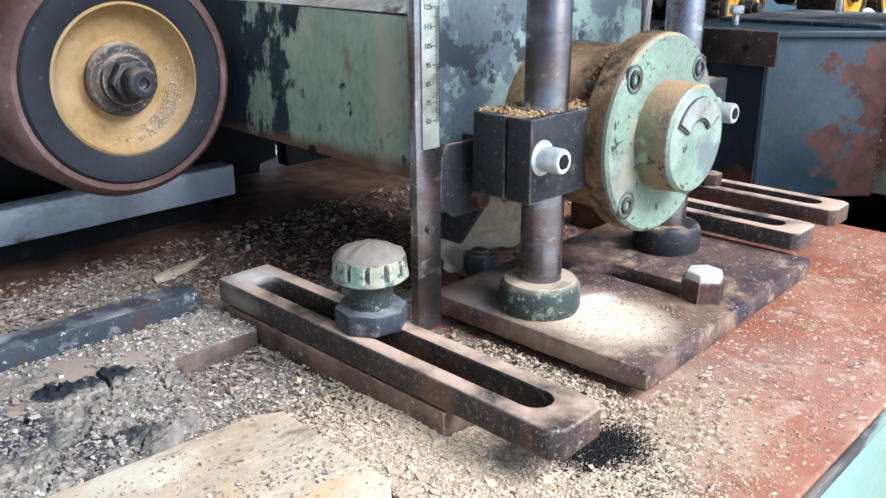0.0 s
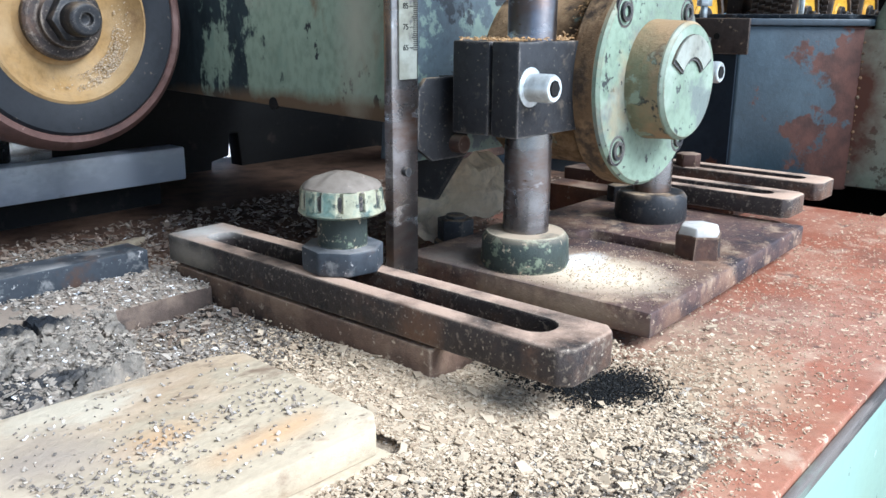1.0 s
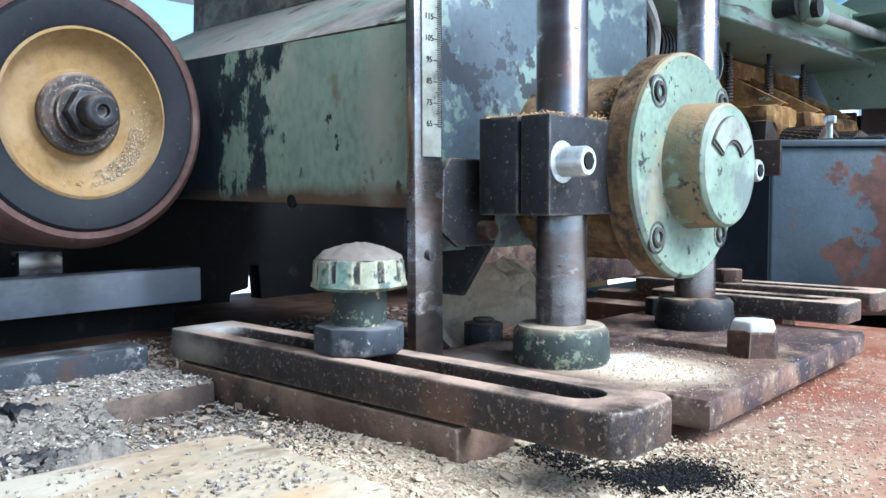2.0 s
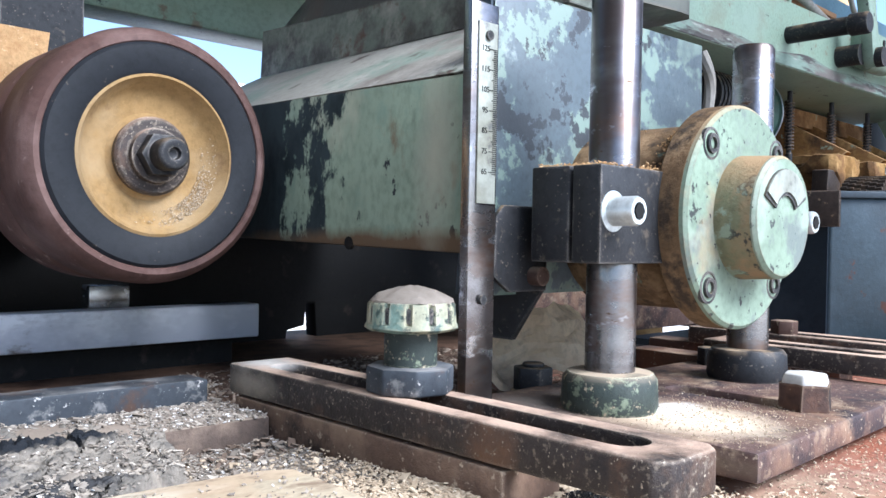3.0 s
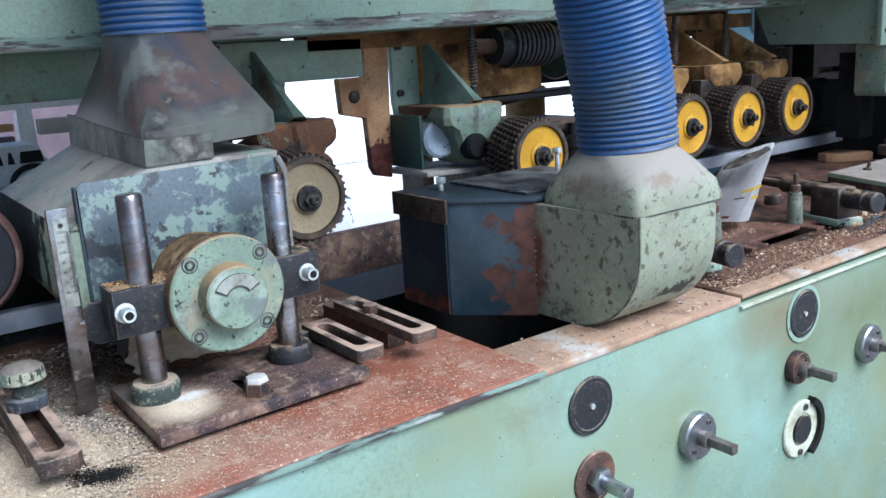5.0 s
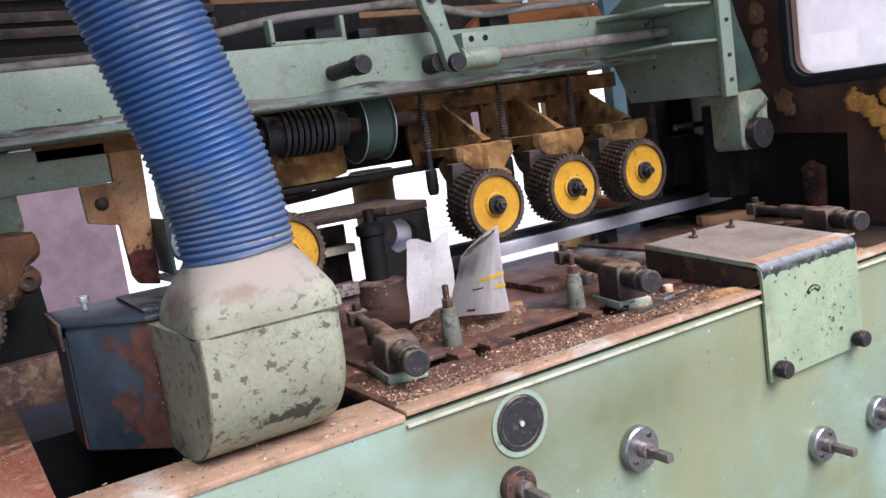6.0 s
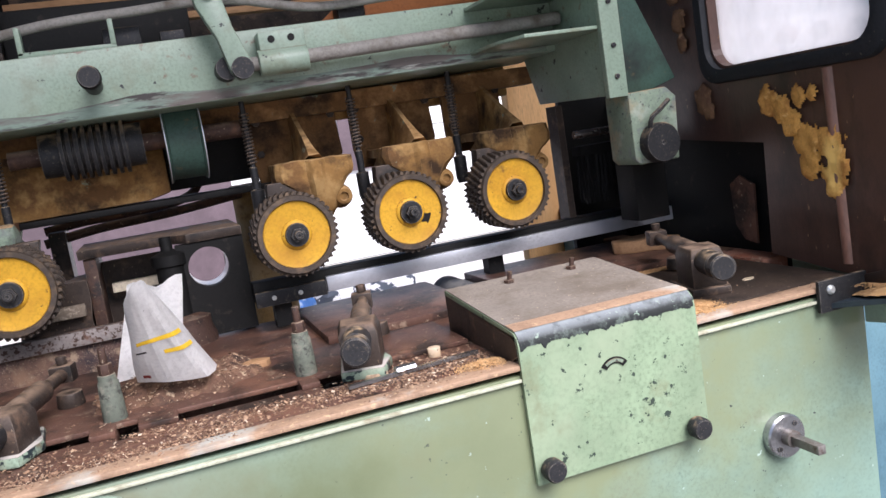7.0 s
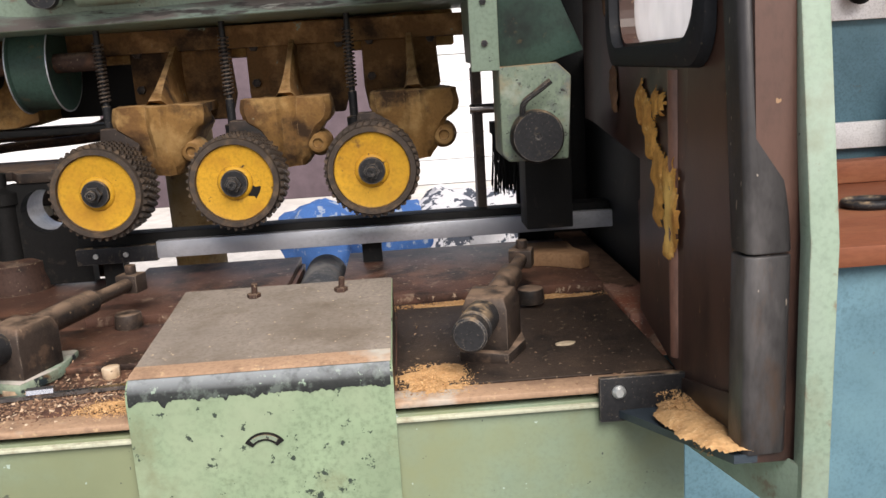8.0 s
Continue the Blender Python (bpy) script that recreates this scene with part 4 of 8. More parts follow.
cells(bm, [-0.5, 0.96, 1.365, 1.44, 2.513], [0.02, 0.072, 0.5, 0.72], 0.06, 0.80, [(1, 1), (2, 1), (2, 2)])
part("body", bm, "black", machine, "cast body, the pit's shade put in as black")
bm = bm_new()
cells(bm, [-0.5, 0.985], [-0.004, 0.088, 0.72], 0.838, BED, [])
part("red_bed_plate", bm, "bed_red", machine, "red rusted bed plate with wood chips", bevel=0.0015)
bm = bm_new()
box(bm, 0.985, 1.352, -0.003, 0.088, 0.838, BED - 0.003)
part("bed_lip", bm, "lip", machine, "worn tan front lip of the bed", bevel=0.002)
bm = bm_new()
xs = [1.352, 1.43, 1.506, 1.535, 1.56, 1.605, 1.752, 1.775, 1.815, 2.085, 2.156, 2.513]
ys = [0.0262, 0.105, 0.128, 0.152, 0.176, 0.30, 0.62]
holes = [(1, 2), (1, 3), (3, 1), (3, 2), (3, 3), (5, 2), (5, 3), (7, 1), (7, 2), (7, 3), (9, 5)]
cells(bm, xs, ys, 0.836, BED, holes)
part("brown_bed_plate", bm, "bed_brown", machine, "brown stained bed plate with cut slots", bevel=0.0012)
bm = bm_new()
box(bm, 1.352, 2.513, -0.005, 0.026, 0.8445, BED + 0.0015)
part("bed_edge", bm, "lip", machine, "tan front edge of the bed", bevel=0.002)
# Thin ridge whose pale colour paints in a highlight line.
bm = bm_new()
box(bm, 1.352, 2.513, -0.0055, 0.004, 0.8305, 0.8345)
part("front_ridge", bm, "pale_ridge", machine, "ridge under the bed edge, its highlight put into the pale colour", bevel=0.001)
bm = bm_new()
cells(bm, [1.40, 1.43, 1.506, 1.535, 1.56, 1.605, 1.752, 1.775, 1.815, 1.985], [0.118, 0.150, 0.30], BED + 0.0002, BED + 0.007, [(0, 0), (1, 0), (3, 0), (5, 0), (7, 0), (8, 0)])
part("raised_strip", bm, "bed_brown", machine, bevel=0.001)
bm = bm_new()
box(bm, 2.238, 2.512, 0.0275, 0.30, BED + 0.0002, BED + 0.0025)
part("end_table", bm, "end_table", machine, "dark matt table before the door", bevel=0.0008)
bm = bm_new()
box(bm, 2.16, 2.513, 0.33, 0.62, BED, BED + 0.012)
box(bm, 1.83, 2.08, 0.33, 0.62, BED, BED + 0.012)
part("table_plate", bm, "bed_brown", machine, "brown table plate before the fence", bevel=0.001)
bm = bm_new()
rod(bm, (2.12, 0.305, BED - 0.019), (2.12, 0.615, BED - 0.019), 0.0335, seg=36)
part("bed_roller", bm, "bar_grey", machine, "dark polished roller sunk in the bed")
# Black sheet added low in the pit, standing for its darkness.
bm = bm_new()
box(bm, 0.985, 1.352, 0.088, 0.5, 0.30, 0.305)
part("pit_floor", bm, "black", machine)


def front_disc(x, z, r, shaft, material="steel", ring=0.0):
    """A round plate let into the front, with its shaft."""
    bm = bm_new()
    if shaft > 0:
        lathe(bm, (x, 0.001, z), (x, -1, z), [(0, r), (0.012, r), (0.0145, r * 0.93), (0.0145, r * 0.35)], 32)
        d = part("round_plate", bm, material, machine, "round steel collar plate")
        bm = bm_new()
        rod(bm, (x, -0.013, z), (x, -0.026, z), 0.0115, seg=18)
        rod(bm, (x, -0.026, z), (x, -0.014 - shaft, z), 0.0085, seg=4, phase=math.pi / 4)
        part("square_shaft", bm, "shaft_steel", d, "dull square drive shaft", bevel=0.0006)
        for a in (0.9, 3.9):
            bm = bm_new()
            px, pz = x + r * 0.68 * math.cos(a), z + r * 0.68 * math.sin(a)
            rod(bm, (px, -0.012, pz), (px, -0.0155, pz), 0.0035, seg=10)
            part("screw", bm, "black_steel", d)
    else:
        lathe(bm, (x, 0.001, z), (x, -1, z), [(0, r), (0.0035, r), (0.005, r - 0.0015), (0.005, r * 0.82), (0.0042, r * 0.80), (0.0042, 0.004), (0.0052, 0.0035)], 36)
        d = part("cover_disc", bm, material, machine, "dark round cover plate")
        bm = bm_new()
        rod(bm, (x, -0.003, z), (x, -0.006, z), 0.0035, seg=10)
        part("centre_screw", bm, "zinc", d)
        if ring:
            bm = bm_new()
            lathe(bm, (x, 0.001, z), (x, -1, z), [(0, ring), (0.003, ring), (0.003, r + 0.001), (0, r + 0.001)], 36, closed=True)
            part("outer_ring", bm, "green", d)


front_disc(1.06, 0.781, 0.036, 0, "black_steel")
front_disc(1.512, 0.786, 0.036, 0, "black_steel", ring=0.044)
front_disc(1.256, 0.678, 0.033, 0.05, "steel")
front_disc(1.703, 0.69, 0.032, 0.05, "steel")
front_disc(2.107, 0.562, 0.03, 0.05, "steel")
front_disc(2.271, 0.566, 0.03, 0.055, "steel")
front_disc(2.352, 0.667, 0.03, 0.06, "steel")
front_disc(1.493, 0.708, 0.025, 0.05, "brown_steel")
front_disc(1.065, 0.686, 0.034, 0.0, "brown_steel")
bm = bm_new()
rod(bm, (1.065, -0.004, 0.686), (1.065, -0.018, 0.686), 0.017, seg=6)
rod(bm, (1.065, -0.018, 0.686), (1.065, -0.055, 0.686), 0.009, seg=18)
part("nut_and_stud", bm, "steel", machine, "bare steel nut on a stud", bevel=0.0008)
bm = bm_new()
lathe(bm, (1.515, 0.001, 0.60), (1.515, -1, 0.60), [(0, 0.046), (0.004, 0.046), (0.006, 0.044), (0.006, 0.026), (0.004, 0.025)], 40)
dial = part("dial_plate", bm, "pale_ridge", machine, "pale round dial plate")
bm = bm_new()
rod(bm, (1.515, -0.003, 0.60), (1.515, -0.008, 0.60), 0.022, seg=28)
part("dial_centre", bm, "black_steel", dial)
bm = bm_new()
arc = [(1.515 + r * math.cos(a), 0.60 + r * math.sin(a)) for r, rng in ((0.053, range(13)), (0.043, range(12, -1, -1))) for a in (-1.1 + 2.2 * k / 12 for k in rng)]
prism(bm, arc, "y", 0.001, -0.012)
part("dark_rim", bm, "black", dial)
for a in (1.4, 4.6):
    bm = bm_new()
    rod(bm, (1.515 + 0.036 * math.cos(a), -0.005, 0.60 + 0.036 * math.sin(a)), (1.515 + 0.036 * math.cos(a), -0.008, 0.60 + 0.036 * math.sin(a)), 0.005, seg=12)
    part("screw", bm, "black_steel", dial)

# paint drips and rusty seam along the front edge of the red plate
bm = bm_new()
box(bm, -0.5, 0.985, -0.0075, -0.0042, 0.8405, 0.8475)
part("edge_strip", bm, "scrape", machine, "dark worn edge of the red plate", bevel=0.001)

# ---- hinged cover over the front ----
cover = thing("hinged_cover", (2.11, 0.1, 0.7), "speckled green box cover hooked over the bed edge", "cover")
bm = bm_new()
sect = [(-0.008, 0.702), (-0.008, 0.872), (-0.006, 0.882), (0.002, 0.889), (0.012, 0.891), (0.235, 0.911), (0.235, 0.905), (0.012, 0.884), (0.0, 0.878), (-0.0025, 0.87), (-0.0025, 0.702)]
loft(bm, [[(x, y, z) for y, z in sect] for x in (1.99, 2.236)])
for f in bm.faces:
    f.material_index = 1 if f.normal.z > 0.8 or f.calc_center_median().y > 0.03 else 0
shell = part("shell", bm, "green_cover", cover, "speckled green folded sheet with dusty top")
bm = bm_new()
loft(bm, [[(x, y, z) for y, z in ((0.008, 0.8915), (0.234, 0.9118), (0.234, 0.9128), (0.008, 0.8925))] for x in (1.991, 2.235)])
part("dusty_top", bm, "dusty_top", shell, "grey dust lying on the cover")
bm = bm_new()
loft(bm, [[(x, y, z) for y, z in ((0.003, 0.8912), (0.007, 0.8925), (0.026, 0.8942), (0.026, 0.8950), (0.006, 0.8934), (0.001, 0.8914))] for x in (1.9915, 2.2345)])
part("tan_edge", bm, "lip", shell, "tan strip along the front fold")
bm = bm_new()
rings = []
for k in range(162):
    x = 1.992 + 0.0015 * k
    low = 0.8725 - 0.010 * max(0.0, noise.noise(Vector((x * 60, 1, 0))) + 0.5 * noise.noise(Vector((x * 190, 3, 0)))) - 0.0015 * noise.noise(Vector((x * 500, 0, 0)))
    rings.append([(x, y, z) for y, z in ((-0.0084, low), (-0.0084, 0.876), (-0.0055, 0.885), (0.002, 0.8908), (0.002, 0.8895), (-0.004, 0.884), (-0.0076, 0.874), (-0.0076, low))])
loft(bm, rings)
part("rubbed_edge", bm, "rubbed", shell, "paint rubbed off to dark metal along the fold")
for x0, x1 in ((1.99, 1.993), (2.233, 2.236)):
    bm = bm_new()
    prism(bm, [(0.0, 0.86), (0.0, 0.885), (0.235, 0.905), (0.235, 0.851), (0.02, 0.851)], "x", x0, x1)
    part("side_plate", bm, "grease", cover, "dark dirty side plate")
for x, z in ((2.007, 0.722), (2.213, 0.719)):
    bm = bm_new()
    lathe(bm, (x, -0.006, z), (x, -1, z), [(0, 0.008), (0.006, 0.008), (0.006, 0.0125), (0.009, 0.014), (0.022, 0.014), (0.025, 0.012), (0.025, 0.004)], 24)
    part("knob", bm, "black_steel", cover, "black turned knob")
for x in (2.077, 2.177):
    bm = bm_new()
    rod(bm, (x, 0.2, 0.905), (x + 0.002, 0.198, 0.926), 0.0035, seg=10)
    rod(bm, (x, 0.2, 0.908), (x, 0.2, 0.914), 0.008, seg=6)
    part("stud", bm, "brown_steel", cover, "short rusty stud with a nut")


def arc_badge(cx, y, cz, r, material, parent, turn=0.0):
    """A maker's plate, reduced to a curved shape with a pale centre."""
    bm = bm_new()
    a0, a1 = 0.6 + turn, math.pi - 0.6 + turn
    pts = [(cx + rr * math.cos(a), cz + rr * math.sin(a)) for rr, rng in ((r, range(11)), (r * 0.62, range(10, -1, -1))) for a in (a0 + (a1 - a0) * k / 10 for k in rng)]
    prism(bm, pts, "y", y, y - 0.0012)
    b = part("badge", bm, material, parent, "small curved plate")
    bm = bm_new()
    a0, a1 = a0 + 0.25, a1 - 0.25
    pts = [(cx + rr * math.cos(a), cz + rr * math.sin(a)) for rr, rng in ((r * 0.90, range(11)), (r * 0.72, range(10, -1, -1))) for a in (a0 + (a1 - a0) * k / 10 for k in rng)]
    prism(bm, pts, "y", y - 0.0011, y - 0.0018)
    part("badge_field", bm, "green_flange", b)


arc_badge(2.112, -0.008, 0.812, 0.022, "black", cover)

# ---- fences ----
fence = thing("guide_fence", (2.2, 0.53, 0.85), "scuffed steel guide fence with black rail behind", "fence")
bm = bm_new()
box(bm, 1.877, 2.66, 0.520, 0.535, 0.897, 0.923)
part("steel_face", bm, "fence", fence, "bright scuffed steel strip", bevel=0.001)
bm = bm_new()
box(bm, 1.755, 2.7, 0.536, 0.575, 0.90, 0.934)
part("rail", bm, "black", fence, bevel=0.002)
bm = bm_new()
box(bm, 1.755, 1.876, 0.522, 0.535, 0.893, 0.918)
end = part("end_block", bm, "black_steel", fence, bevel=0.001)
for x in (1.785, 1.83):
    bm = bm_new()
    rod(bm, (x, 0.523, 0.906), (x, 0.519, 0.906), 0.004, seg=10)
    part("screw", bm, "zinc", end)
for x in (1.8, 2.2, 2.6):
    bm = bm_new()
    box(bm, x - 0.015, x + 0.015, 0.545, 0.575, BED + 0.0005, 0.9)
    part("foot", bm, "black", fence)
fence2 = thing("rear_guide_bar", (0.3, 0.54, 0.85), "dull steel guide bar along the back of the bed", "guide bar")
bm = bm_new()
box(bm, -0.4, 0.632, 0.53, 0.552, 0.872, 0.899)
part("bar", bm, "pale_steel", fence2, bevel=0.0015)
bm = bm_new()
box(bm, -0.4, 0.62, 0.552, 0.60, BED, 0.885)
part("rest", bm, "black", fence2)
bm = bm_new()
box(bm, 0.50, 0.53, 0.545, 0.56, 0.899, 0.916)
part("stop", bm, "steel", fence2, bevel=0.001)


# ---- feed rollers ----
def feed_roller(name, x, y, z, hub, label, r=0.0685, width=0.078, teeth=40):
    """A ribbed roller whose face looks towards -y."""
    t = thing(name, (x, y, z), label, "roller", "feed rollers")
    bm = bm_new()
    n = teeth * 4
    discs = 6
    for d in range(discs):
        y0 = y + 0.008 + (width - 0.008) * d / discs
        y1 = y0 + (width - 0.008) / discs - 0.0012
        ph = 0.5 * (d % 2) + d * 0.22
        rings = []
        for k, yy in enumerate((y0, y1)):
            ring = []
            for i in range(n):
                a = 2 * math.pi * ((i // 4 + (0.0, 0.25, 0.5, 0.8)[i % 4] + ph + 0.15 * k) / teeth)
                rr = r if i % 4 in (1, 2) else r - 0.0052
                ring.append((x + rr * math.cos(a), yy, z + rr * math.sin(a)))
            rings.append(ring)
        loft(bm, rings)
    part("ribbed_tread", bm, "teeth", t, "ribbed dark steel tread", smooth=False)
    bm = bm_new()
    lathe(bm, (x, y + width, z), (x, y, z), [(0, r * 0.5), (0, r - 0.005), (width - 0.004, r - 0.005), (width - 0.001, r - 0.0065), (width - 0.001, r * 0.80), (width - 0.006, r * 0.79), (width - 0.02, r * 0.5)], 40, closed=True)
    part("rim", bm, "teeth", t, "dark worn rim")
    bm = bm_new()
    lathe(bm, (x, y + 0.02, z), (x, y, z), [(0, 0.01), (0, r * 0.795), (0.013, r * 0.795), (0.0142, r * 0.77), (0.0128, r * 0.70), (0.012, r * 0.36), (0.0145, r * 0.34), (0.016, r * 0.30), (0.016, 0.004)], 40)
    h = part("hub", bm, hub, t, "painted hub disc")
    bm = bm_new()
    rod(bm, (x, y + 0.006, z), (x, y - 0.002, z), 0.0195, 0.0185, 30)
    rod(bm, (x, y - 0.003, z), (x, y - 0.011, z), 0.0115, seg=6)
    lathe(bm, (x, y - 0.011, z), (x, y - 1, z), [(0, 0.0072), (0.008, 0.0072), (0.009, 0.0062), (0.009, 0.003), (0.006, 0.0028)], 18)
    part("nut", bm, "black_steel", h, "dark nut and washer")
    return t


def arm(rx, z, material, label, b0=0.0, b1=0.133, web=0.068, drop=0.0, rod_dx=-0.028, plate=(-0.012, 0.158)):
    """The cast bracket of a roller: back plate, sloping rib, shelf, block drawn in below, axle and spring rod."""
    t = thing("roller_bracket", (rx + web, 0.66, 1.238), label, "bracket", "roller brackets")
    wx, zs = rx + web, 1.124 - drop
    yellow = material == "yellow_cast"
    bm = bm_new()
    prism(bm, [(rx + plate[0], 1.238), (rx + plate[0], zs + 0.006), (rx + plate[0] + 0.006, zs - 0.034), (rx + plate[1] - 0.012, zs - 0.034), (rx + plate[1], zs + 0.006), (rx + plate[1] - 0.004, 1.19), (rx + plate[1], 1.238)], "y", 0.712, 0.727)
    back = part("back_plate", bm, "cast_dirt_shade" if yellow else "green", t, "back plate, grime and the girder's shade in its colour" if yellow else "green bolted plate", bevel=0.004)
    for dx, zz in ((plate[0] + 0.014, 1.205), (plate[1] - 0.014, 1.203), (plate[0] + 0.014, zs + 0.022)):
        bm = bm_new()
        rod(bm, (rx + dx, 0.713, zz), (rx + dx, 0.704, zz), 0.0075, seg=6)
        part("bolt", bm, "grease" if yellow else "black_steel", back, bevel=0.0006)
    # sloping rib with a rounded back
    bm = bm_new()
    rings = []
    for k in range(9):
        v = k / 8
        y, zz = 0.708 - 0.166 * v, 1.222 - (1.222 - zs - 0.006) * v
        w = 0.0058 + 0.002 * v + 0.008 * v ** 6
        rings.append([(wx - w, y + 0.008, zz - 0.006), (wx - w * 0.6, y, zz + 0.001), (wx + w * 0.6, y, zz + 0.001), (wx + w, y + 0.008, zz - 0.006), (wx + w * 0.8, 0.714, min(zz, 1.19) - 0.016), (wx - w * 0.8, 0.714, min(zz, 1.19) - 0.016)])
    loft(bm, rings)
    part("rib", bm, material if yellow else "rib_green", t, "" if yellow else "sloping green rib, rust along its edge", bevel=0.0015)
    bm = bm_new()
    prism(bm, [(rx + b0 + 0.012, 0.715), (rx + b0 + 0.002, 0.60), (rx + b0 + 0.006, 0.562), (wx, 0.552), (rx + b1 - 0.006, 0.562), (rx + b1 - 0.004, 0.60), (rx + b1 - 0.010, 0.715)], "z", zs - 0.016, zs - 0.001)
    bmesh.ops.subdivide_edges(bm, edges=bm.edges[:], cuts=2, use_grid_fill=True)
    roughen(bm, 0.0022, 55)
    part("shelf", bm, material if yellow else "rust_block", t, "dusty shelf under the rib")
    # front block: wide and flat above, drawn in below
    bm = bm_new()
    rings = []
    c0, c1 = rx + b0, rx + b1
    for dz, i0, i1, yf, yb in ((0.0, 0.004, 0.004, 0.549, 0.575), (-0.002, 0.0, 0.0, 0.544, 0.58), (-0.020, -0.002, -0.003, 0.541, 0.60), (-0.032, 0.002, 0.0, 0.541, 0.64), (-0.046, 0.020, 0.014, 0.543, 0.66), (-0.066, 0.030, 0.026, 0.547, 0.66), (-0.088, 0.036, 0.034, 0.553, 0.65), (-0.106, 0.046, 0.046, 0.562, 0.64)):
        x0_, x1_ = c0 + i0, c1 - i1
        rings.append([(x0_, yb, zs + dz), (x0_, yf + 0.010, zs + dz), (x0_ + 0.010, yf + 0.001, zs + dz), (wx - 0.016, yf, zs + dz), (wx - 0.008, yf - 0.007, zs + dz), (wx + 0.008, yf - 0.007, zs + dz), (wx + 0.016, yf, zs + dz), (x1_ - 0.010, yf + 0.001, zs + dz), (x1_, yf + 0.010, zs + dz), (x1_, yb, zs + dz)])
    loft(bm, rings)
    bmesh.ops.subdivide_edges(bm, edges=bm.edges[:], cuts=2, use_grid_fill=True)
    roughen(bm, 0.0036, 30)
    roughen(bm, 0.0012, 110)
    part("front_block", bm, material if yellow else ("green_flange" if rx > 1.2 else "rust_block"), t, "cast block caked with dust" if yellow else "chipped rusty block")
    bm = bm_new()
    bx = wx + 0.042
    lathe(bm, (bx, 0.585, zs - 0.072), (bx, -1, zs - 0.072), [(0, 0.022), (0.022, 0.018), (0.034, 0.0145), (0.0355, 0.0125), (0.0355, 0.008), (0.030, 0.007), (0.030, 0.003)], 24)
    part("boss", bm, material if yellow else "rust_block", t, "round boss with a sunk bolt")
    bm = bm_new()
    prism(bm, [(rx - 0.02, zs - 0.03), (rx - 0.026, z), (rx - 0.018, z - 0.02), (rx, z - 0.027), (rx + 0.018, z - 0.02), (rx + 0.03, z + 0.01), (rx + 0.04, zs - 0.03)], "y", 0.545, 0.575)
    part("axle_arm", bm, "grease", t, bevel=0.003)
    bm = bm_new()
    rod(bm, (rx, 0.44, z), (rx, 0.56, z), 0.012)
    part("axle", bm, "black_steel", t)
    sx, sy = rx + rod_dx, 0.615
    bm = bm_new()
    lathe(bm, (sx, sy, 1.035), (sx, sy, 2), [(0, 0.009), (0.01, 0.012), (0.05, 0.012), (0.052, 0.0068), (0.09, 0.0068), (0.091, 0.0048), (0.21, 0.0048)], 14)
    s = part("spring_rod", bm, "black_steel", t, "threaded black rod")
    bm = bm_new()
    tube(bm, coil((sx, sy, 1.132), (sx, sy, 1.222), 0.0076, 15), 0.0016, 6)
    part("spring", bm, "grease", s, "small coil spring")
    return t


YLAB = "ribbed feed roller with bright yellow hub under the beam"
feed_roller("feed_roller", 1.409, 0.436, 1.002, "yellow", YLAB)
feed_roller("feed_roller", 1.829, 0.436, 1.011, "yellow", YLAB)
feed_roller("feed_roller", 2.021, 0.436, 1.013, "yellow", "ribbed feed roller, yellow hub with a scraped patch")
feed_roller("feed_roller", 2.214, 0.436, 1.018, "yellow", YLAB)
feed_roller("feed_roller", 0.929, 0.402, 1.004, "hub_dull", "ribbed feed roller with dirty colourless hub", r=0.064)
YBR = "dusty yellow cast roller bracket with sloping rib"
arm(1.829, 1.011, "yellow_cast", YBR)
arm(2.021, 1.013, "yellow_cast", YBR)
arm(2.214, 1.018, "yellow_cast", YBR, plate=(-0.012, 0.118))
arm(0.929, 1.004, "green", "green roller bracket with sloping rib and rusty block", drop=0.024, plate=(0.0, 0.135))
arm(1.409, 1.002, "green", "chipped green roller bracket with rib and shelf", b0=-0.127, b1=0.006, web=-0.055, drop=0.027, plate=(-0.124, 0.004), rod_dx=-0.006)
# scraped patch on one hub
bm = bm_new()
random.seed(5)
prism(bm, [(2.046 + 0.012 * math.cos(a) * random.uniform(0.5, 1.3), 0.998 + 0.009 * math.sin(a) * random.uniform(0.5, 1.4)) for a in (2 * math.pi * k / 16 for k in range(16))], "y", 0.4447, 0.4436)
scrap = part("scraped_patch", bm, "black", [o for o in scene.objects if o.name == "feed_roller.002"][0])

# ---- the smooth wheel ----
WX, WY, WZ = 0.484, 0.402, 1.0
wheel = thing("rubber_wheel", (WX, WY, WZ), "rubber-tyred drive wheel with dusty cream hub", "wheel")
bm = bm_new()
lathe(bm, (WX, WY + 0.09, WZ), (WX, WY, WZ), [(0, 0.06), (0, 0.0735), (0.004, 0.0755), (0.040, 0.0755), (0.042, 0.074), (0.045, 0.074), (0.047, 0.0755), (0.080, 0.0755), (0.0865, 0.0735), (0.0905, 0.0695), (0.0902, 0.0665), (0.0885, 0.0655)], 72, closed=True)
part("tyre", bm, "tyre", wheel, "scuffed red-brown rubber tyre")
bm = bm_new()
lathe(bm, (WX, WY + 0.085, WZ), (WX, WY, WZ), [(0, 0.04), (0, 0.066), (0.0835, 0.0665), (0.0862, 0.064), (0.0862, 0.050), (0.084, 0.047)], 64, closed=True)
part("black_ring", bm, "rubber", wheel, "black bonding ring")
bm = bm_new()
lathe(bm, (WX, WY + 0.05, WZ), (WX, WY, WZ), [(0, 0.01), (0, 0.0485), (0.049, 0.0485), (0.0505, 0.046), (0.040, 0.0405), (0.037, 0.035), (0.036, 0.026), (0.038, 0.023), (0.038, 0.008)], 56)
part("hub", bm, "cream", wheel, "dished cream hub full of sawdust")
bm = bm_new()
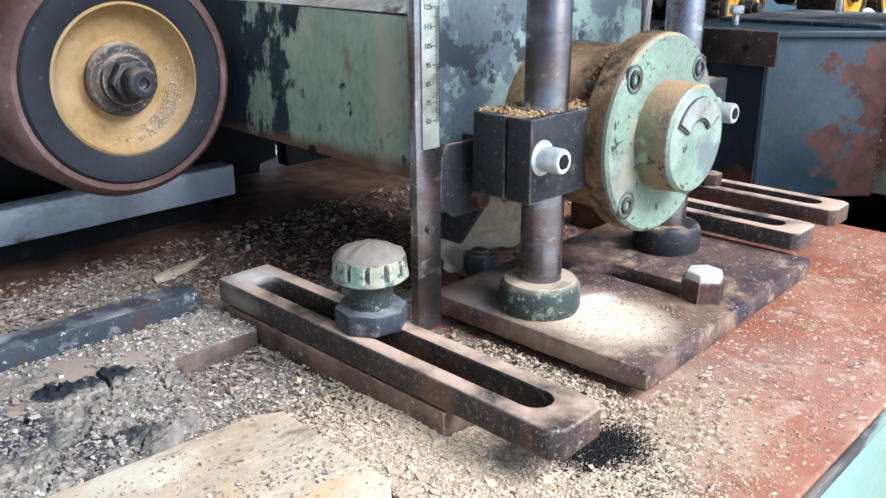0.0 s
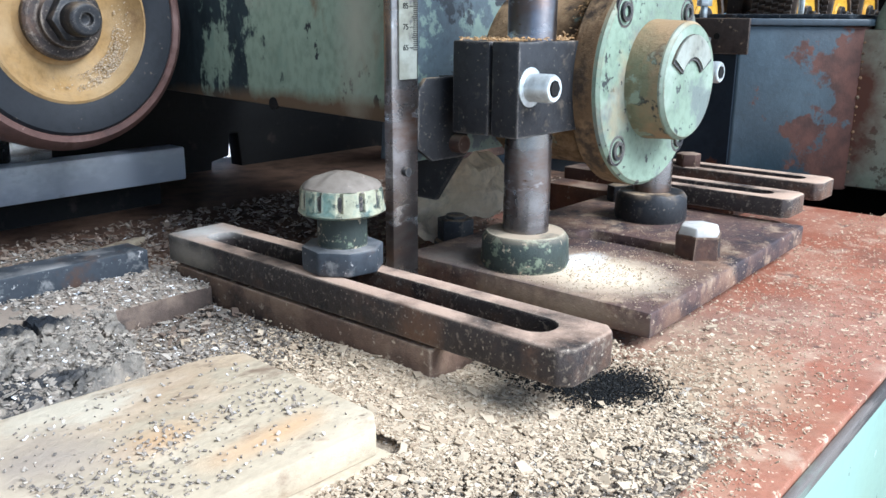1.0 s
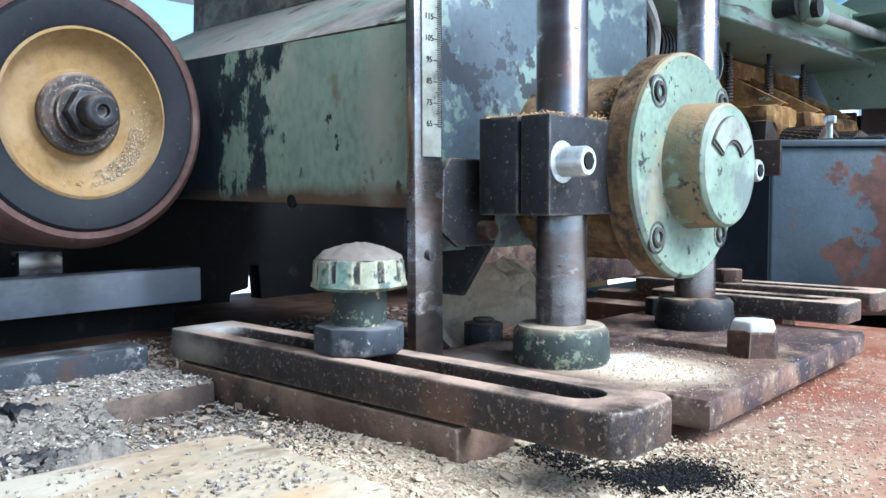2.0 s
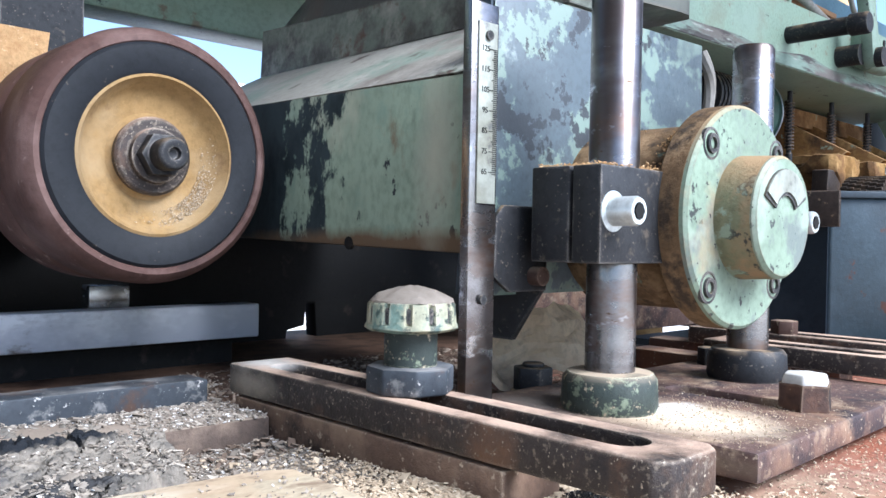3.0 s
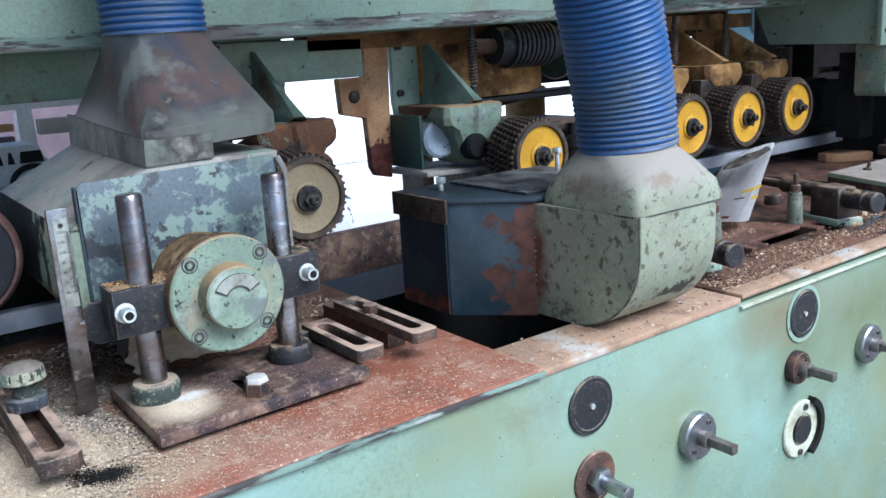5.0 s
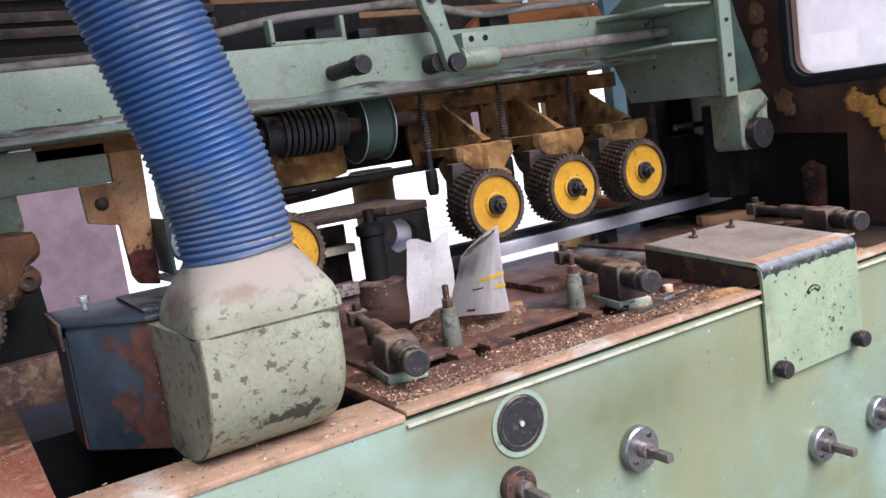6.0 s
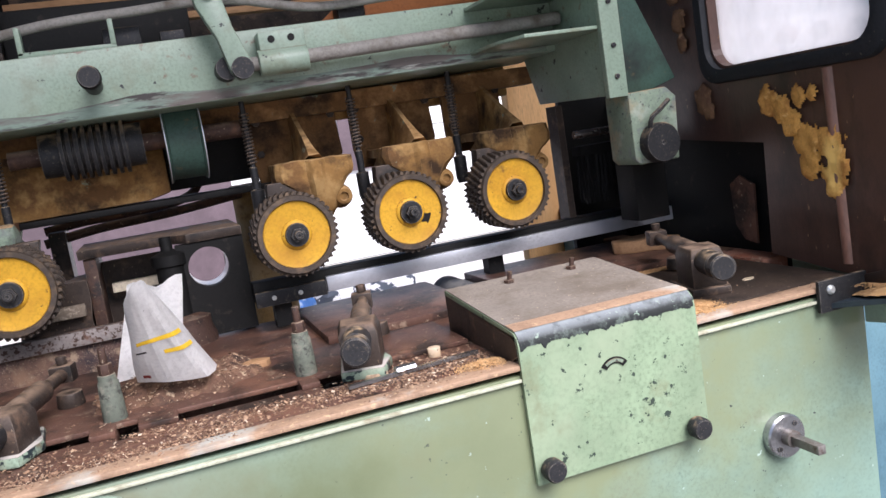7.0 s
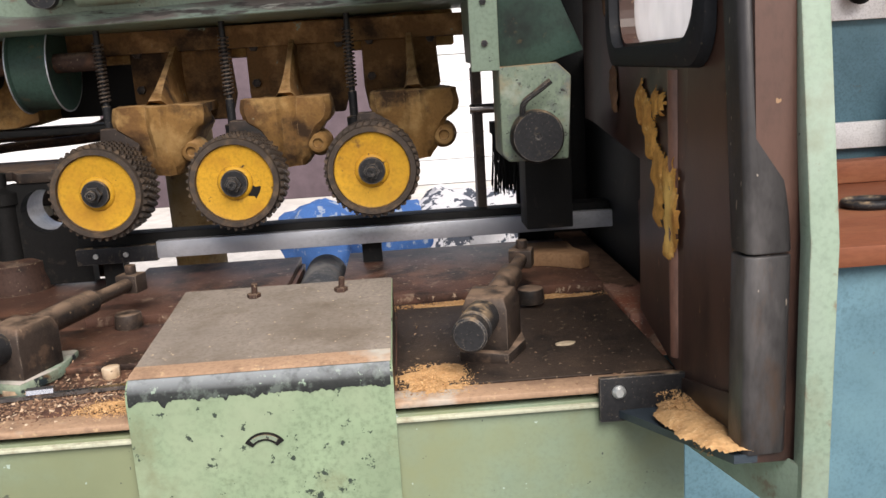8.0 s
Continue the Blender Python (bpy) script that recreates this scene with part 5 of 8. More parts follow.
lathe(bm, (WX, WY + 0.014, WZ), (WX, -1, WZ), [(0, 0.0225), (0.007, 0.0235), (0.009, 0.0215), (0.009, 0.0165), (0.010, 0.016), (0.014, 0.016)], 32)
part("washer", bm, "bar_rust", wheel, "stepped rusty washer", bevel=0.0005)
bm = bm_new()
rod(bm, (WX, WY + 0.002, WZ), (WX, WY - 0.008, WZ), 0.0135, seg=6)
lathe(bm, (WX, WY - 0.008, WZ), (WX, -1, WZ), [(0, 0.0095), (0.012, 0.0095), (0.0135, 0.008), (0.0135, 0.0036), (0.010, 0.0033)], 24)
part("nut", bm, "black_steel", wheel, "dark nut on a threaded end", bevel=0.0006)
bm = bm_new()
rod(bm, (WX, WY + 0.05, WZ), (WX, 0.62, WZ), 0.017)
box(bm, WX - 0.03, WX + 0.03, 0.60, 0.64, WZ - 0.03, 1.20)
part("axle_arm", bm, "black_steel", wheel)

# ---- height adjuster on its base plate ----
adj = thing("height_adjuster", (0.705, 0.18, 0.857), "column adjuster with green round flange on rusty plate", "machine unit")
bm = bm_new()
outer = [(0.592, 0.086), (0.822, 0.093), (0.822, 0.245), (0.592, 0.245)]
holed(bm, outer, stadium(0.706, 0.150, 0.036, 0.0105), "z", 0.857, 0.870)
plate = part("base_plate", bm, "plate_rust", adj, "rusty steel base plate dusted with chips", bevel=0.0016)
# Black sheet added under the slot, standing for the shade inside.
bm = bm_new()
box(bm, 0.690, 0.722, 0.1, 0.2, 0.8505, 0.8512)
part("slot_floor", bm, "black", plate)
RODS = ((0.621, 0.179), (0.773, 0.181))
for i, (rx, ry) in enumerate(RODS):
    bm = bm_new()
    lathe(bm, (rx, ry, 0.868), (rx, ry, 2), [(0, 0.0127), (0.209, 0.0127), (0.2115, 0.0112)], 36)
    part("column_rod", bm, "rod", adj, "upright ground steel column, brown stained")
    bm = bm_new()
    lathe(bm, (rx, ry, 0.870), (rx, ry, 2), [(0, 0.0235), (0.003, 0.0245), (0.016, 0.0238), (0.019, 0.0215), (0.0195, 0.0135)], 36)
    part("collar", bm, "knob_paint" if i == 0 else "black_steel", adj, "round collar at the column's foot")
for i, (x0, x1, sx) in enumerate(((0.588, 0.662, 0.598), (0.738, 0.808, 0.794))):
    bm = bm_new()
    a, b, s = (x0, x1, 0.03) if i == 0 else (x1, x0, -0.03)
    prism(bm, [(a, 0.163), (b, 0.163), (b, 0.205), (a, 0.205), (a, 0.1814), (a + s, 0.1814), (a + s, 0.1796), (a, 0.1796)], "z", 0.944, 0.991)
    blk = part("clamp_block", bm, "black_steel", adj, "split black steel clamp block", bevel=0.0012)
    bm = bm_new()
    lathe(bm, (sx, 0.164, 0.969), (sx, -1, 0.969), [(0, 0.0098), (0.0015, 0.0098), (0.002, 0.0072), (0.003, 0.0070), (0.0142, 0.0070), (0.0155, 0.0062), (0.0155, 0.0042), (0.010, 0.004)], 28)
    scr = part("cap_screw", bm, "zinc", blk, "shiny socket cap screw")
    bm = bm_new()
    rod(bm, (sx, 0.1600, 0.969), (sx, 0.1479, 0.969), 0.0041, seg=6)
    part("socket", bm, "black", scr)
FX, FZ = 0.698, 0.969
bm = bm_new()
lathe(bm, (FX, 0.235, FZ), (FX, -1, FZ), [(0, 0.045), (0, 0.052), (0.055, 0.052), (0.058, 0.050), (0.066, 0.050), (0.068, 0.056)], 56)
roughen(bm, 0.0008, 60)
part("barrel", bm, "caked", adj, "barrel caked with brown sawdust")
bm = bm_new()
lathe(bm, (FX, 0.166, FZ), (FX, -1, FZ), [(0, 0.050), (0, 0.0598), (0.0015, 0.061), (0.0145, 0.061), (0.0145, 0.033)], 72)
part("flange_rim", bm, "caked", adj, "flange rim caked with brown sawdust")
bm = bm_new()
lathe(bm, (FX, 0.152, FZ), (FX, -1, FZ), [(0, 0.030), (0, 0.0607), (0.0028, 0.0607), (0.0045, 0.0588), (0.0045, 0.033)], 72)
flange = part("flange", bm, "green_flange", adj, "chipped green round flange face")
for sx, sz in ((-1, 1), (1, 1), (1, -1), (-1, -1)):
    bx, bz = FX + sx * 0.037, FZ + sz * 0.037
    bm = bm_new()
    lathe(bm, (bx, 0.1495, bz), (bx, -1, bz), [(0, 0.0085), (0.0022, 0.0085), (0.0024, 0.0072), (0.0010, 0.0069), (0.0010, 0.0056), (0.0036, 0.0052), (0.0036, 0.0032), (0.0005, 0.003)], 22)
    part("flange_bolt", bm, "black_steel", flange, "sunk socket bolt")
bm = bm_new()
lathe(bm, (FX, 0.150, FZ), (FX, -1, FZ), [(0, 0.0335), (0.002, 0.0335), (0.0215, 0.0325), (0.0215, 0.006)], 56)
part("cap_side", bm, "caked_green", adj, "cap side, green under brown dust")
bm = bm_new()
lathe(bm, (FX, 0.1287, FZ), (FX, -1, FZ), [(0, 0.006), (0, 0.0325), (0.0012, 0.0325), (0.0032, 0.0308), (0.0032, 0.006)], 56)
cap = part("bearing_cap", bm, "green_flange", adj, "round green cap face")
bm = bm_new()
prism(bm, [(FX + r * math.cos(a), FZ - 0.001 + r * math.sin(a)) for r, rng in ((0.0265, range(15)), (0.0125, range(14, -1, -1))) for a in (0.45 + (math.pi - 0.9) * k / 14 for k in rng)], "y", 0.1256, 0.1243)
bdg = part("badge", bm, "black_steel", cap, "small curved plate with dark border")
bm = bm_new()
prism(bm, [(FX + r * math.cos(a), FZ - 0.001 + r * math.sin(a)) for r, rng in ((0.0262, range(15)), (0.0143, range(14, -1, -1))) for a in (0.54 + (math.pi - 1.08) * k / 14 for k in rng)], "y", 0.1244, 0.1236)
part("badge_field", bm, "scale", bdg, "pale flaking field")
bm = bm_new()
rod(bm, (0.702, 0.114, 0.862), (0.702, 0.114, 0.8835), 0.0142, 0.0136, seg=6, phase=0.3)
bmesh.ops.subdivide_edges(bm, edges=bm.edges[:], cuts=2, use_grid_fill=True)
roughen(bm, 0.0012, 130)
nut = part("rusty_nut", bm, "brown_steel", adj, "rusty hexagon bolt with bright worn top")
bm = bm_new()
rod(bm, (0.702, 0.114, 0.883), (0.702, 0.114, 0.8885), 0.0128, 0.0112, seg=6, phase=0.3)
part("worn_top", bm, "concrete", nut, "bare whitish worn top", bevel=0.001)
bm = bm_new()
rod(bm, (0.648, 0.252, 0.862), (0.648, 0.252, 0.866), 0.0135, seg=20)
rod(bm, (0.648, 0.252, 0.866), (0.648, 0.252, 0.880), 0.0118, seg=6)
rod(bm, (0.648, 0.252, 0.880), (0.648, 0.252, 0.8825), 0.0068, 0.0062, seg=16)
part("hex_bolt", bm, "black_steel", adj, "black hexagon bolt", bevel=0.0008)
bm = bm_new()
rod(bm, (0.81, 0.225, 0.868), (0.81, 0.225, 0.882), 0.010, seg=6)
part("hex_bolt", bm, "black_steel", adj, bevel=0.0008)

# black angle beside the clamp block
brk = thing("angle_bracket", (0.59, 0.215, 0.92), "black bent angle bracket behind the clamp", "bracket")
bm = bm_new()
prism(bm, [(0.572, 0.966), (0.578, 0.972), (0.612, 0.972), (0.612, 0.928), (0.583, 0.928), (0.571, 0.936)], "y", 0.214, 0.217)
part("plate", bm, "black_steel", brk, bevel=0.0006)
bm = bm_new()
prism(bm, [(0.214, 0.972), (0.26, 0.97), (0.26, 0.90), (0.235, 0.90), (0.214, 0.93)], "x", 0.609, 0.612)
part("leg", bm, "black_steel", brk)
bm = bm_new()
rod(bm, (0.601, 0.215, 0.936), (0.601, 0.207, 0.936), 0.005, seg=12)
part("bolt", bm, "brown_steel", brk)

# chipped sheet in front of the hood
sheet = thing("guard_sheet", (0.69, 0.236, 0.93), "slate guard sheet with flaking green paint", "guard")
bm = bm_new()
prism(bm, [(0.588, 0.925), (0.586, 1.083), (0.592, 1.089), (0.801, 1.093), (0.803, 1.0), (0.80, 0.925)], "y", 0.2325, 0.2355)
part("plate", bm, "green_slate", sheet, bevel=0.0006)
bm = bm_new()
prism(bm, [(0.2325, 0.925), (0.2325, 1.083), (0.243, 1.085), (0.255, 0.925)], "x", 0.585, 0.588)
part("folded_edge", bm, "dark_slate", sheet)
bm = bm_new()
tube(bm, spline([(0.806, 0.236, 1.09), (0.812, 0.232, 1.07), (0.81, 0.234, 1.03), (0.813, 0.236, 0.98)]), 0.004, 8)
part("cord", bm, "cable", sheet, "frayed pale cord")

# ---- ruler ----
ruler = thing("scale_ruler", (0.562, 0.214, 0.86), "upright steel bar with white millimetre scale", "ruler")
bm = bm_new()
box(bm, 0.553, 0.572, 0.2145, 0.2205, 0.862, 1.070)
part("bar", bm, "rod", ruler, "stained steel bar", bevel=0.0006)
bm = bm_new()
box(bm, 0.5572, 0.5702, 0.2135, 0.2146, 0.972, 1.0605)
strip = part("scale_strip", bm, "scale", ruler, "white scale strip, worn grey below", bevel=0.0003)
bm = bm_new()
rod(bm, (0.5637, 0.2142, 1.054), (0.5637, 0.2122, 1.054), 0.0024, seg=14)
part("rivet", bm, "black_steel", strip)
bm = bm_new()
rod(bm, (0.5625, 0.2146, 0.925), (0.5625, 0.2125, 0.925), 0.0024, seg=14)
part("rivet", bm, "black_steel", ruler)
Z125 = 1.0475
bm = bm_new()
for k in range(0, 62):
    z = Z125 - 0.001 * k
    w = 0.0055 if k % 10 == 0 else (0.004 if k % 5 == 0 else 0.0028)
    box(bm, 0.5702 - w, 0.5702, 0.2131, 0.2136, z - 0.00014, z + 0.00014)
part("scale_marks", bm, "ink", strip)
for k, word in enumerate(("125", "115", "105", "95", "85", "75", "65")):
    text_part("number", word, 0.0040, Matrix.Translation((0.5617, 0.2133, Z125 - 0.01 * k)) @ Matrix.Rotation(radians(90), 4, "X"), "ink", strip)


# ---- slotted bars ----
def slotted_bar(x0, x1, y0, y1, z0, z1, label, group="slotted bars"):
    """A flat bar along y with a long slot and cut corners at its near end."""
    t = thing("slotted_bar", ((x0 + x1) / 2, (y0 + y1) / 2, z0), label, "bar", group)
    c, w = (x0 + x1) / 2, (x1 - x0)
    cut = w * 0.14
    r = w * 0.235
    sy0, sy1 = y0 + w * 0.50, y1 - w * 0.5
    bm = bm_new()
    holed(bm, [(x0, y1), (x0, y0 + cut), (x0 + cut, y0), (x1 - cut, y0), (x1, y0 + cut), (x1, y1)], stadium(c, (sy0 + sy1) / 2, (sy1 - sy0) / 2 - r, r), "z", z0, z1)
    part("bar", bm, "bar_rust", t, bevel=0.0013)
    return t


main_bar = slotted_bar(0.487, 0.523, 0.065, 0.322, 0.873, 0.888, "heavy slotted steel bar, brown with rust, near end corners cut")
low = thing("packing_bar", (0.505, 0.23, 0.85), "rusty packing bar under the slotted bar", "bar")
bm = bm_new()
box(bm, 0.4865, 0.520, 0.130, 0.315, BED, 0.8720)
part("bar", bm, "pack_rust", low, bevel=0.0012)
slotted_bar(0.815, 0.850, 0.102, 0.235, 0.8735, 0.887, "slotted dark steel bar lying beside the base plate")
b3 = slotted_bar(0.890, 0.925, 0.105, 0.29, 0.8735, 0.887, "slotted dark steel bar with a bolt near its far end")
bm = bm_new()
rod(bm, (0.9, 0.214, 0.886), (0.9, 0.214, 0.897), 0.010, seg=6)
part("bolt", bm, "brown_steel", b3, bevel=0.0008)
for x0, x1, y0, y1 in ((0.82, 0.845, 0.19, 0.30), (0.895, 0.92, 0.17, 0.33)):
    sup = thing("packing_bar", ((x0 + x1) / 2, y0, BED), "dark packing bar under a slotted bar", "bar")
    bm = bm_new()
    box(bm, x0, x1, y0, y1, BED, 0.8733)
    part("bar", bm, "brown_steel", sup, bevel=0.001)

# locking knob on the bar
knob = thing("locking_knob", (0.506, 0.2, 0.888), "ribbed locking knob, paint worn, dust on its dome", "knob")
KX, KY = 0.507, 0.203


def to_size(bm):
    bmesh.ops.scale(bm, vec=(0.86, 0.86, 0.86), space=Matrix.Translation((-KX, -KY, -0.8882)), verts=bm.verts[:])


bm = bm_new()
prism(bm, [(KX + 0.0225 * math.cos(a), KY + 0.0225 * math.sin(a)) for a in (0.2 + 2 * math.pi * k / 8 for k in range(8))], "z", 0.8882, 0.9015)
to_size(bm)
part("base_nut", bm, "bar_grey", knob, "dark faceted base", bevel=0.0012)
bm = bm_new()
rod(bm, (KX, KY, 0.901), (KX, KY, 0.921), 0.0135, 0.0135, 28)
to_size(bm)
part("stem", bm, "knob_paint", knob, "dark chipped stem")
bm = bm_new()
n = 12
lathe(bm, (KX, KY, 0.9185), (KX, KY, 2), [(0, 0.0160), (0.0008, 0.0218), (0.0022, 0.0236), (0.0036, 0.0234), (0.0044, 0.0228), (0.0135, 0.0222), (0.0150, 0.0214), (0.0156, 0.0200)], 72)
for v in bm.verts:
    d = Vector((v.co.x - KX, v.co.y - KY, 0))
    turn = (math.atan2(d.y, d.x) * n / (2 * math.pi)) % 1.0
    if 0.9225 < v.co.z < 0.9325 and d.length > 0.018 and abs(turn - 0.5) < 0.14:
        v.co -= d.normalized() * 0.0024
roughen(bm, 0.0004, 160)
to_size(bm)
grip = part("grip", bm, "grip_paint", knob, "pale green grip with dark slots")
for k in range(n):
    a = 2 * math.pi * (k + 0.5) / n
    bm = bm_new()
    rod(bm, (KX + 0.0190 * math.cos(a), KY + 0.0190 * math.sin(a), 0.9275), (KX + 0.0215 * math.cos(a), KY + 0.0215 * math.sin(a), 0.9275), 0.0016, seg=10)
    bmesh.ops.scale(bm, vec=(1, 1, 2.5), space=Matrix.Translation((0, 0, -0.9275)), verts=bm.verts[:])
    to_size(bm)
    part("slot", bm, "black_steel", grip)
bm = bm_new()
lathe(bm, (KX, KY, 0.9333), (KX, KY, 2), [(0, 0.0214), (0.0012, 0.0208), (0.0040, 0.0165), (0.0058, 0.0120), (0.0072, 0.0070), (0.0080, 0.003), (0.0081, 0.0005)], 56)
roughen(bm, 0.0011, 190)
roughen(bm, 0.0005, 420)
to_size(bm)
part("dusty_dome", bm, "dusty_top", knob, "dome under grey dust")

# bars on the left of the bed
lb = thing("steel_bar", (0.2, 0.35, 0.85), "long dusty grey steel bar lying along the bed", "bar")
bm = bm_new()
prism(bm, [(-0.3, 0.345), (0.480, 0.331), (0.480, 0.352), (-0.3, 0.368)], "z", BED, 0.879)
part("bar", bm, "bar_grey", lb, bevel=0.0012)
st = thing("flat_strip", (0.3, 0.3, 0.85), "low brown steel strip under grey dust", "strip")
bm = bm_new()
prism(bm, [(-0.1, 0.284), (0.486, 0.281), (0.486, 0.33), (-0.1, 0.338)], "z", BED, 0.867)
part("strip", bm, "strip_dust", st, bevel=0.001)

# plywood offcuts
for k, (pts, z0, z1, lab) in enumerate((
        ([(0.328, 0.205), (0.428, 0.198), (0.440, 0.191), (0.4375, 0.113), (0.430, 0.104), (0.328, 0.109)], 0.8575, 0.8685, "pale plywood offcut with chipped corner and sawdust"),
        ([(0.334, 0.19), (0.432, 0.188), (0.4355, 0.1005), (0.334, 0.1015)], BED, 0.8572, "lower plywood offcut under another"))):
    t = thing("plywood_offcut", (0.39, 0.15, z0), lab, "offcut", "plywood offcuts")
    bm = bm_new()
    prism(bm, pts, "z", z0, z1)
    part("board", bm, "ply", t, bevel=0.0008)

# torn kraft paper behind the first column
kp = thing("crumpled_paper", (0.68, 0.275, 0.86), "crumpled piece of brown kraft paper", "paper")
bm = bm_new()
g = []
for j in range(12):
    row = []
    for i in range(20):
        u, v = i / 19, j / 11
        low = max(0.0, 1 - abs(u - 0.20) / 0.20)
        top = 0.030 + 0.012 * math.sin(2.6 * u + 0.3) + 0.003 * math.sin(9 * u)
        x = 0.622 + 0.112 * u + 0.004 * math.sin(11 * v)
        y = 0.262 + 0.016 * v + 0.006 * math.sin(6 * u + 2 * v) + 0.004 * noise.noise(Vector((u * 7, v * 6, 1)))
        z = 0.873 - 0.014 * low * (1 - v) + top * v * (0.75 + 0.25 * min(1.0, u / 0.2)) + 0.003 * noise.noise(Vector((u * 9, v * 5, 4)))
        row.append(bm.verts.new((x, y, z)))
    g.append(row)
for j in range(11):
    for i in range(19):
        bm.faces.new((g[j][i], g[j][i + 1], g[j + 1][i + 1], g[j + 1][i]))
bmesh.ops.solidify(bm, geom=bm.faces[:], thickness=0.0008)
part("sheet", bm, "kraft", kp, smooth=False)

# charred lump in the chips
cl = thing("charred_clod", (0.36, 0.24, 0.85), "flat cracked crust of caked grey dust with black lumps", "debris")
bm = bm_new()


def crust_top(x, y):
    """The height of the cracked crust over the bed, and how far inside its outline the place lies."""
    u, v = (x - 0.315) / 0.120, (y - 0.268) / 0.064
    p = Vector((x, y, 0))
    e = 1 - abs(u) ** 4 - abs(v) ** 4 + 0.45 * noise.noise(p * 30) + 0.22 * noise.noise(p * 85)
    rise = max(0.0, min(1.0, (e - 0.12) / 0.10))
    h = 0.0185 * rise + (0.0018 * noise.noise(p * 45) + 0.0016 * noise.noise(p * 130) + 0.0018 * noise.noise(p * 300) + 0.0012 * noise.noise(p * 620)) * (0.3 + rise) - 0.002
    h -= 0.007 * rise * max(0, 1 - abs(noise.noise(p * 24 + Vector((4, 2, 0)))) / 0.022)
    for lx, ly in ((0.374, 0.290), (0.399, 0.286)):
        h += 0.004 * max(0, 1 - ((x - lx) ** 2 + (y - ly) ** 2) / 0.00022)
    return max(h, -0.002), rise


N = 190
g = [[None] * N for _ in range(N)]
for j in range(N):
    for i in range(N):
        x, y = 0.195 + 0.24 * i / (N - 1), 0.204 + 0.128 * j / (N - 1)
        g[j][i] = bm.verts.new((x, y, BED + crust_top(x, y)[0]))
for j in range(N - 1):
    for i in range(N - 1):
        bm.faces.new((g[j][i], g[j][i + 1], g[j + 1][i + 1], g[j + 1][i]))
part("crust", bm, "clod", cl)

# ---- first dust hood ----
h1 = thing("dust_hood", (0.7, 0.4, 0.94), "grimy green and grey sheet-metal dust hood", "hood")
bm = bm_new()
prism(bm, [(0.236, 0.947), (0.236, 1.041), (0.46, 1.046), (0.60, 1.046), (0.60, 0.956), (0.44, 0.952)], "x", 0.574, 0.80)
bodyp = part("body", bm, "hood_side", h1, "chipped green lower box", bevel=0.002)
bm = bm_new()
rod(bm, (0.5755, 0.336, 0.951), (0.5735, 0.336, 0.951), 0.004, seg=12)
part("hole", bm, "black", bodyp)
bm = bm_new()
loft(bm, [[(0.574, 0.238, 1.042), (0.80, 0.238, 1.042), (0.80, 0.60, 1.047), (0.574, 0.60, 1.047)], [(0.664, 0.243, 1.096), (0.812, 0.243, 1.096), (0.812, 0.60, 1.10), (0.676, 0.60, 1.10)]])
part("sloping_shoulder", bm, "hood_grey", h1, "sloping grey shoulder", bevel=0.0015)
bm = bm_new()
loft(bm, [[(0.660, 0.240, 1.0955), (0.735, 0.2395, 1.097), (0.735, 0.60, 1.097), (0.672, 0.60, 1.0975)], [(0.662, 0.240, 1.123), (0.735, 0.2395, 1.124), (0.735, 0.60, 1.125), (0.674, 0.60, 1.14)]])
part("collar", bm, "hood_collar", h1, "grimy green collar band")
bm = bm_new()
cx, cy = 0.744, 0.405
sq = [(0.664, 0.243), (0.82, 0.243), (0.82, 0.60), (0.674, 0.60)]
per = 10
ring0 = []
for s in range(4):
    a, b = Vector(sq[s]), Vector(sq[(s + 1) % 4])
    for k in range(per):
        p = a.lerp(b, k / per)
        if k in (0, 1, 9):
            p = p.lerp(Vector((cx, cy)), 0.055 if k == 0 else 0.012)
        ring0.append((p.x, p.y, 1.108 + 0.010 * (p.x - 0.66) / 0.16))
base_in = [(p[0], p[1], p[2] + 0.022) for p in ring0]
top = [(cx + 0.058 * math.cos(2 * math.pi * (k / 40) - 2.25), cy + 0.058 * math.sin(2 * math.pi * (k / 40) - 2.25), 1.232) for k in range(40)]
top2 = [(p[0], p[1], 1.25) for p in top]
loft(bm, [ring0, base_in, top, top2])
part("cone", bm, "hood_brown", h1, "grey tapering hood cone stained brown", smooth=True)


def dust_hose(pts, r, label, spacing=0.0078):
    """A ribbed suction hose along a line."""
    t = thing("dust_hose", pts[0], label, "hose", "suction hoses")
    line = spline(pts, 60)
    out, rad, dist, last = [], [], 0.0, line[0]
    length = sum((b - a).length for a, b in zip(line, line[1:]))
    steps = int(length / spacing) * 6
    cum = [0.0]
    for a, b in zip(line, line[1:]):
        cum.append(cum[-1] + (b - a).length)
    j = 0
    for i in range(steps + 1):
        s = length * i / steps
        while j < len(cum) - 2 and cum[j + 1] < s:
            j += 1
        f = (s - cum[j]) / max(cum[j + 1] - cum[j], 1e-9)
        out.append(line[j].lerp(line[j + 1], f))
        rad.append(r - 0.0032 * (0.5 - 0.5 * math.cos(2 * math.pi * i / 6)) ** 1.5)
    bm = bm_new()
    tube(bm, out, rad, 40)
    part("ribbed_wall", bm, "hose", t)
    return t


dust_hose([(0.744, 0.405, 1.236), (0.742, 0.402, 1.36), (0.735, 0.385, 1.6), (0.70, 0.33, 2.1), (0.7, 0.31, 2.49)], 0.062, "ribbed blue plastic suction hose on the first hood")

# ---- slate box and second hood ----
h2 = thing("slate_duct_box", (1.15, 0.25, 0.84), "slate blue duct box with large rust patches", "duct")
bm = bm_new()
prism(bm, [(1.041, 0.346), (1.041, 0.236), (1.119, 0.150), (1.30, 0.150), (1.30, 0.346)], "z", 0.843, 0.998)
bx = part("box", bm, "slate_rust", h2, bevel=0.0015)
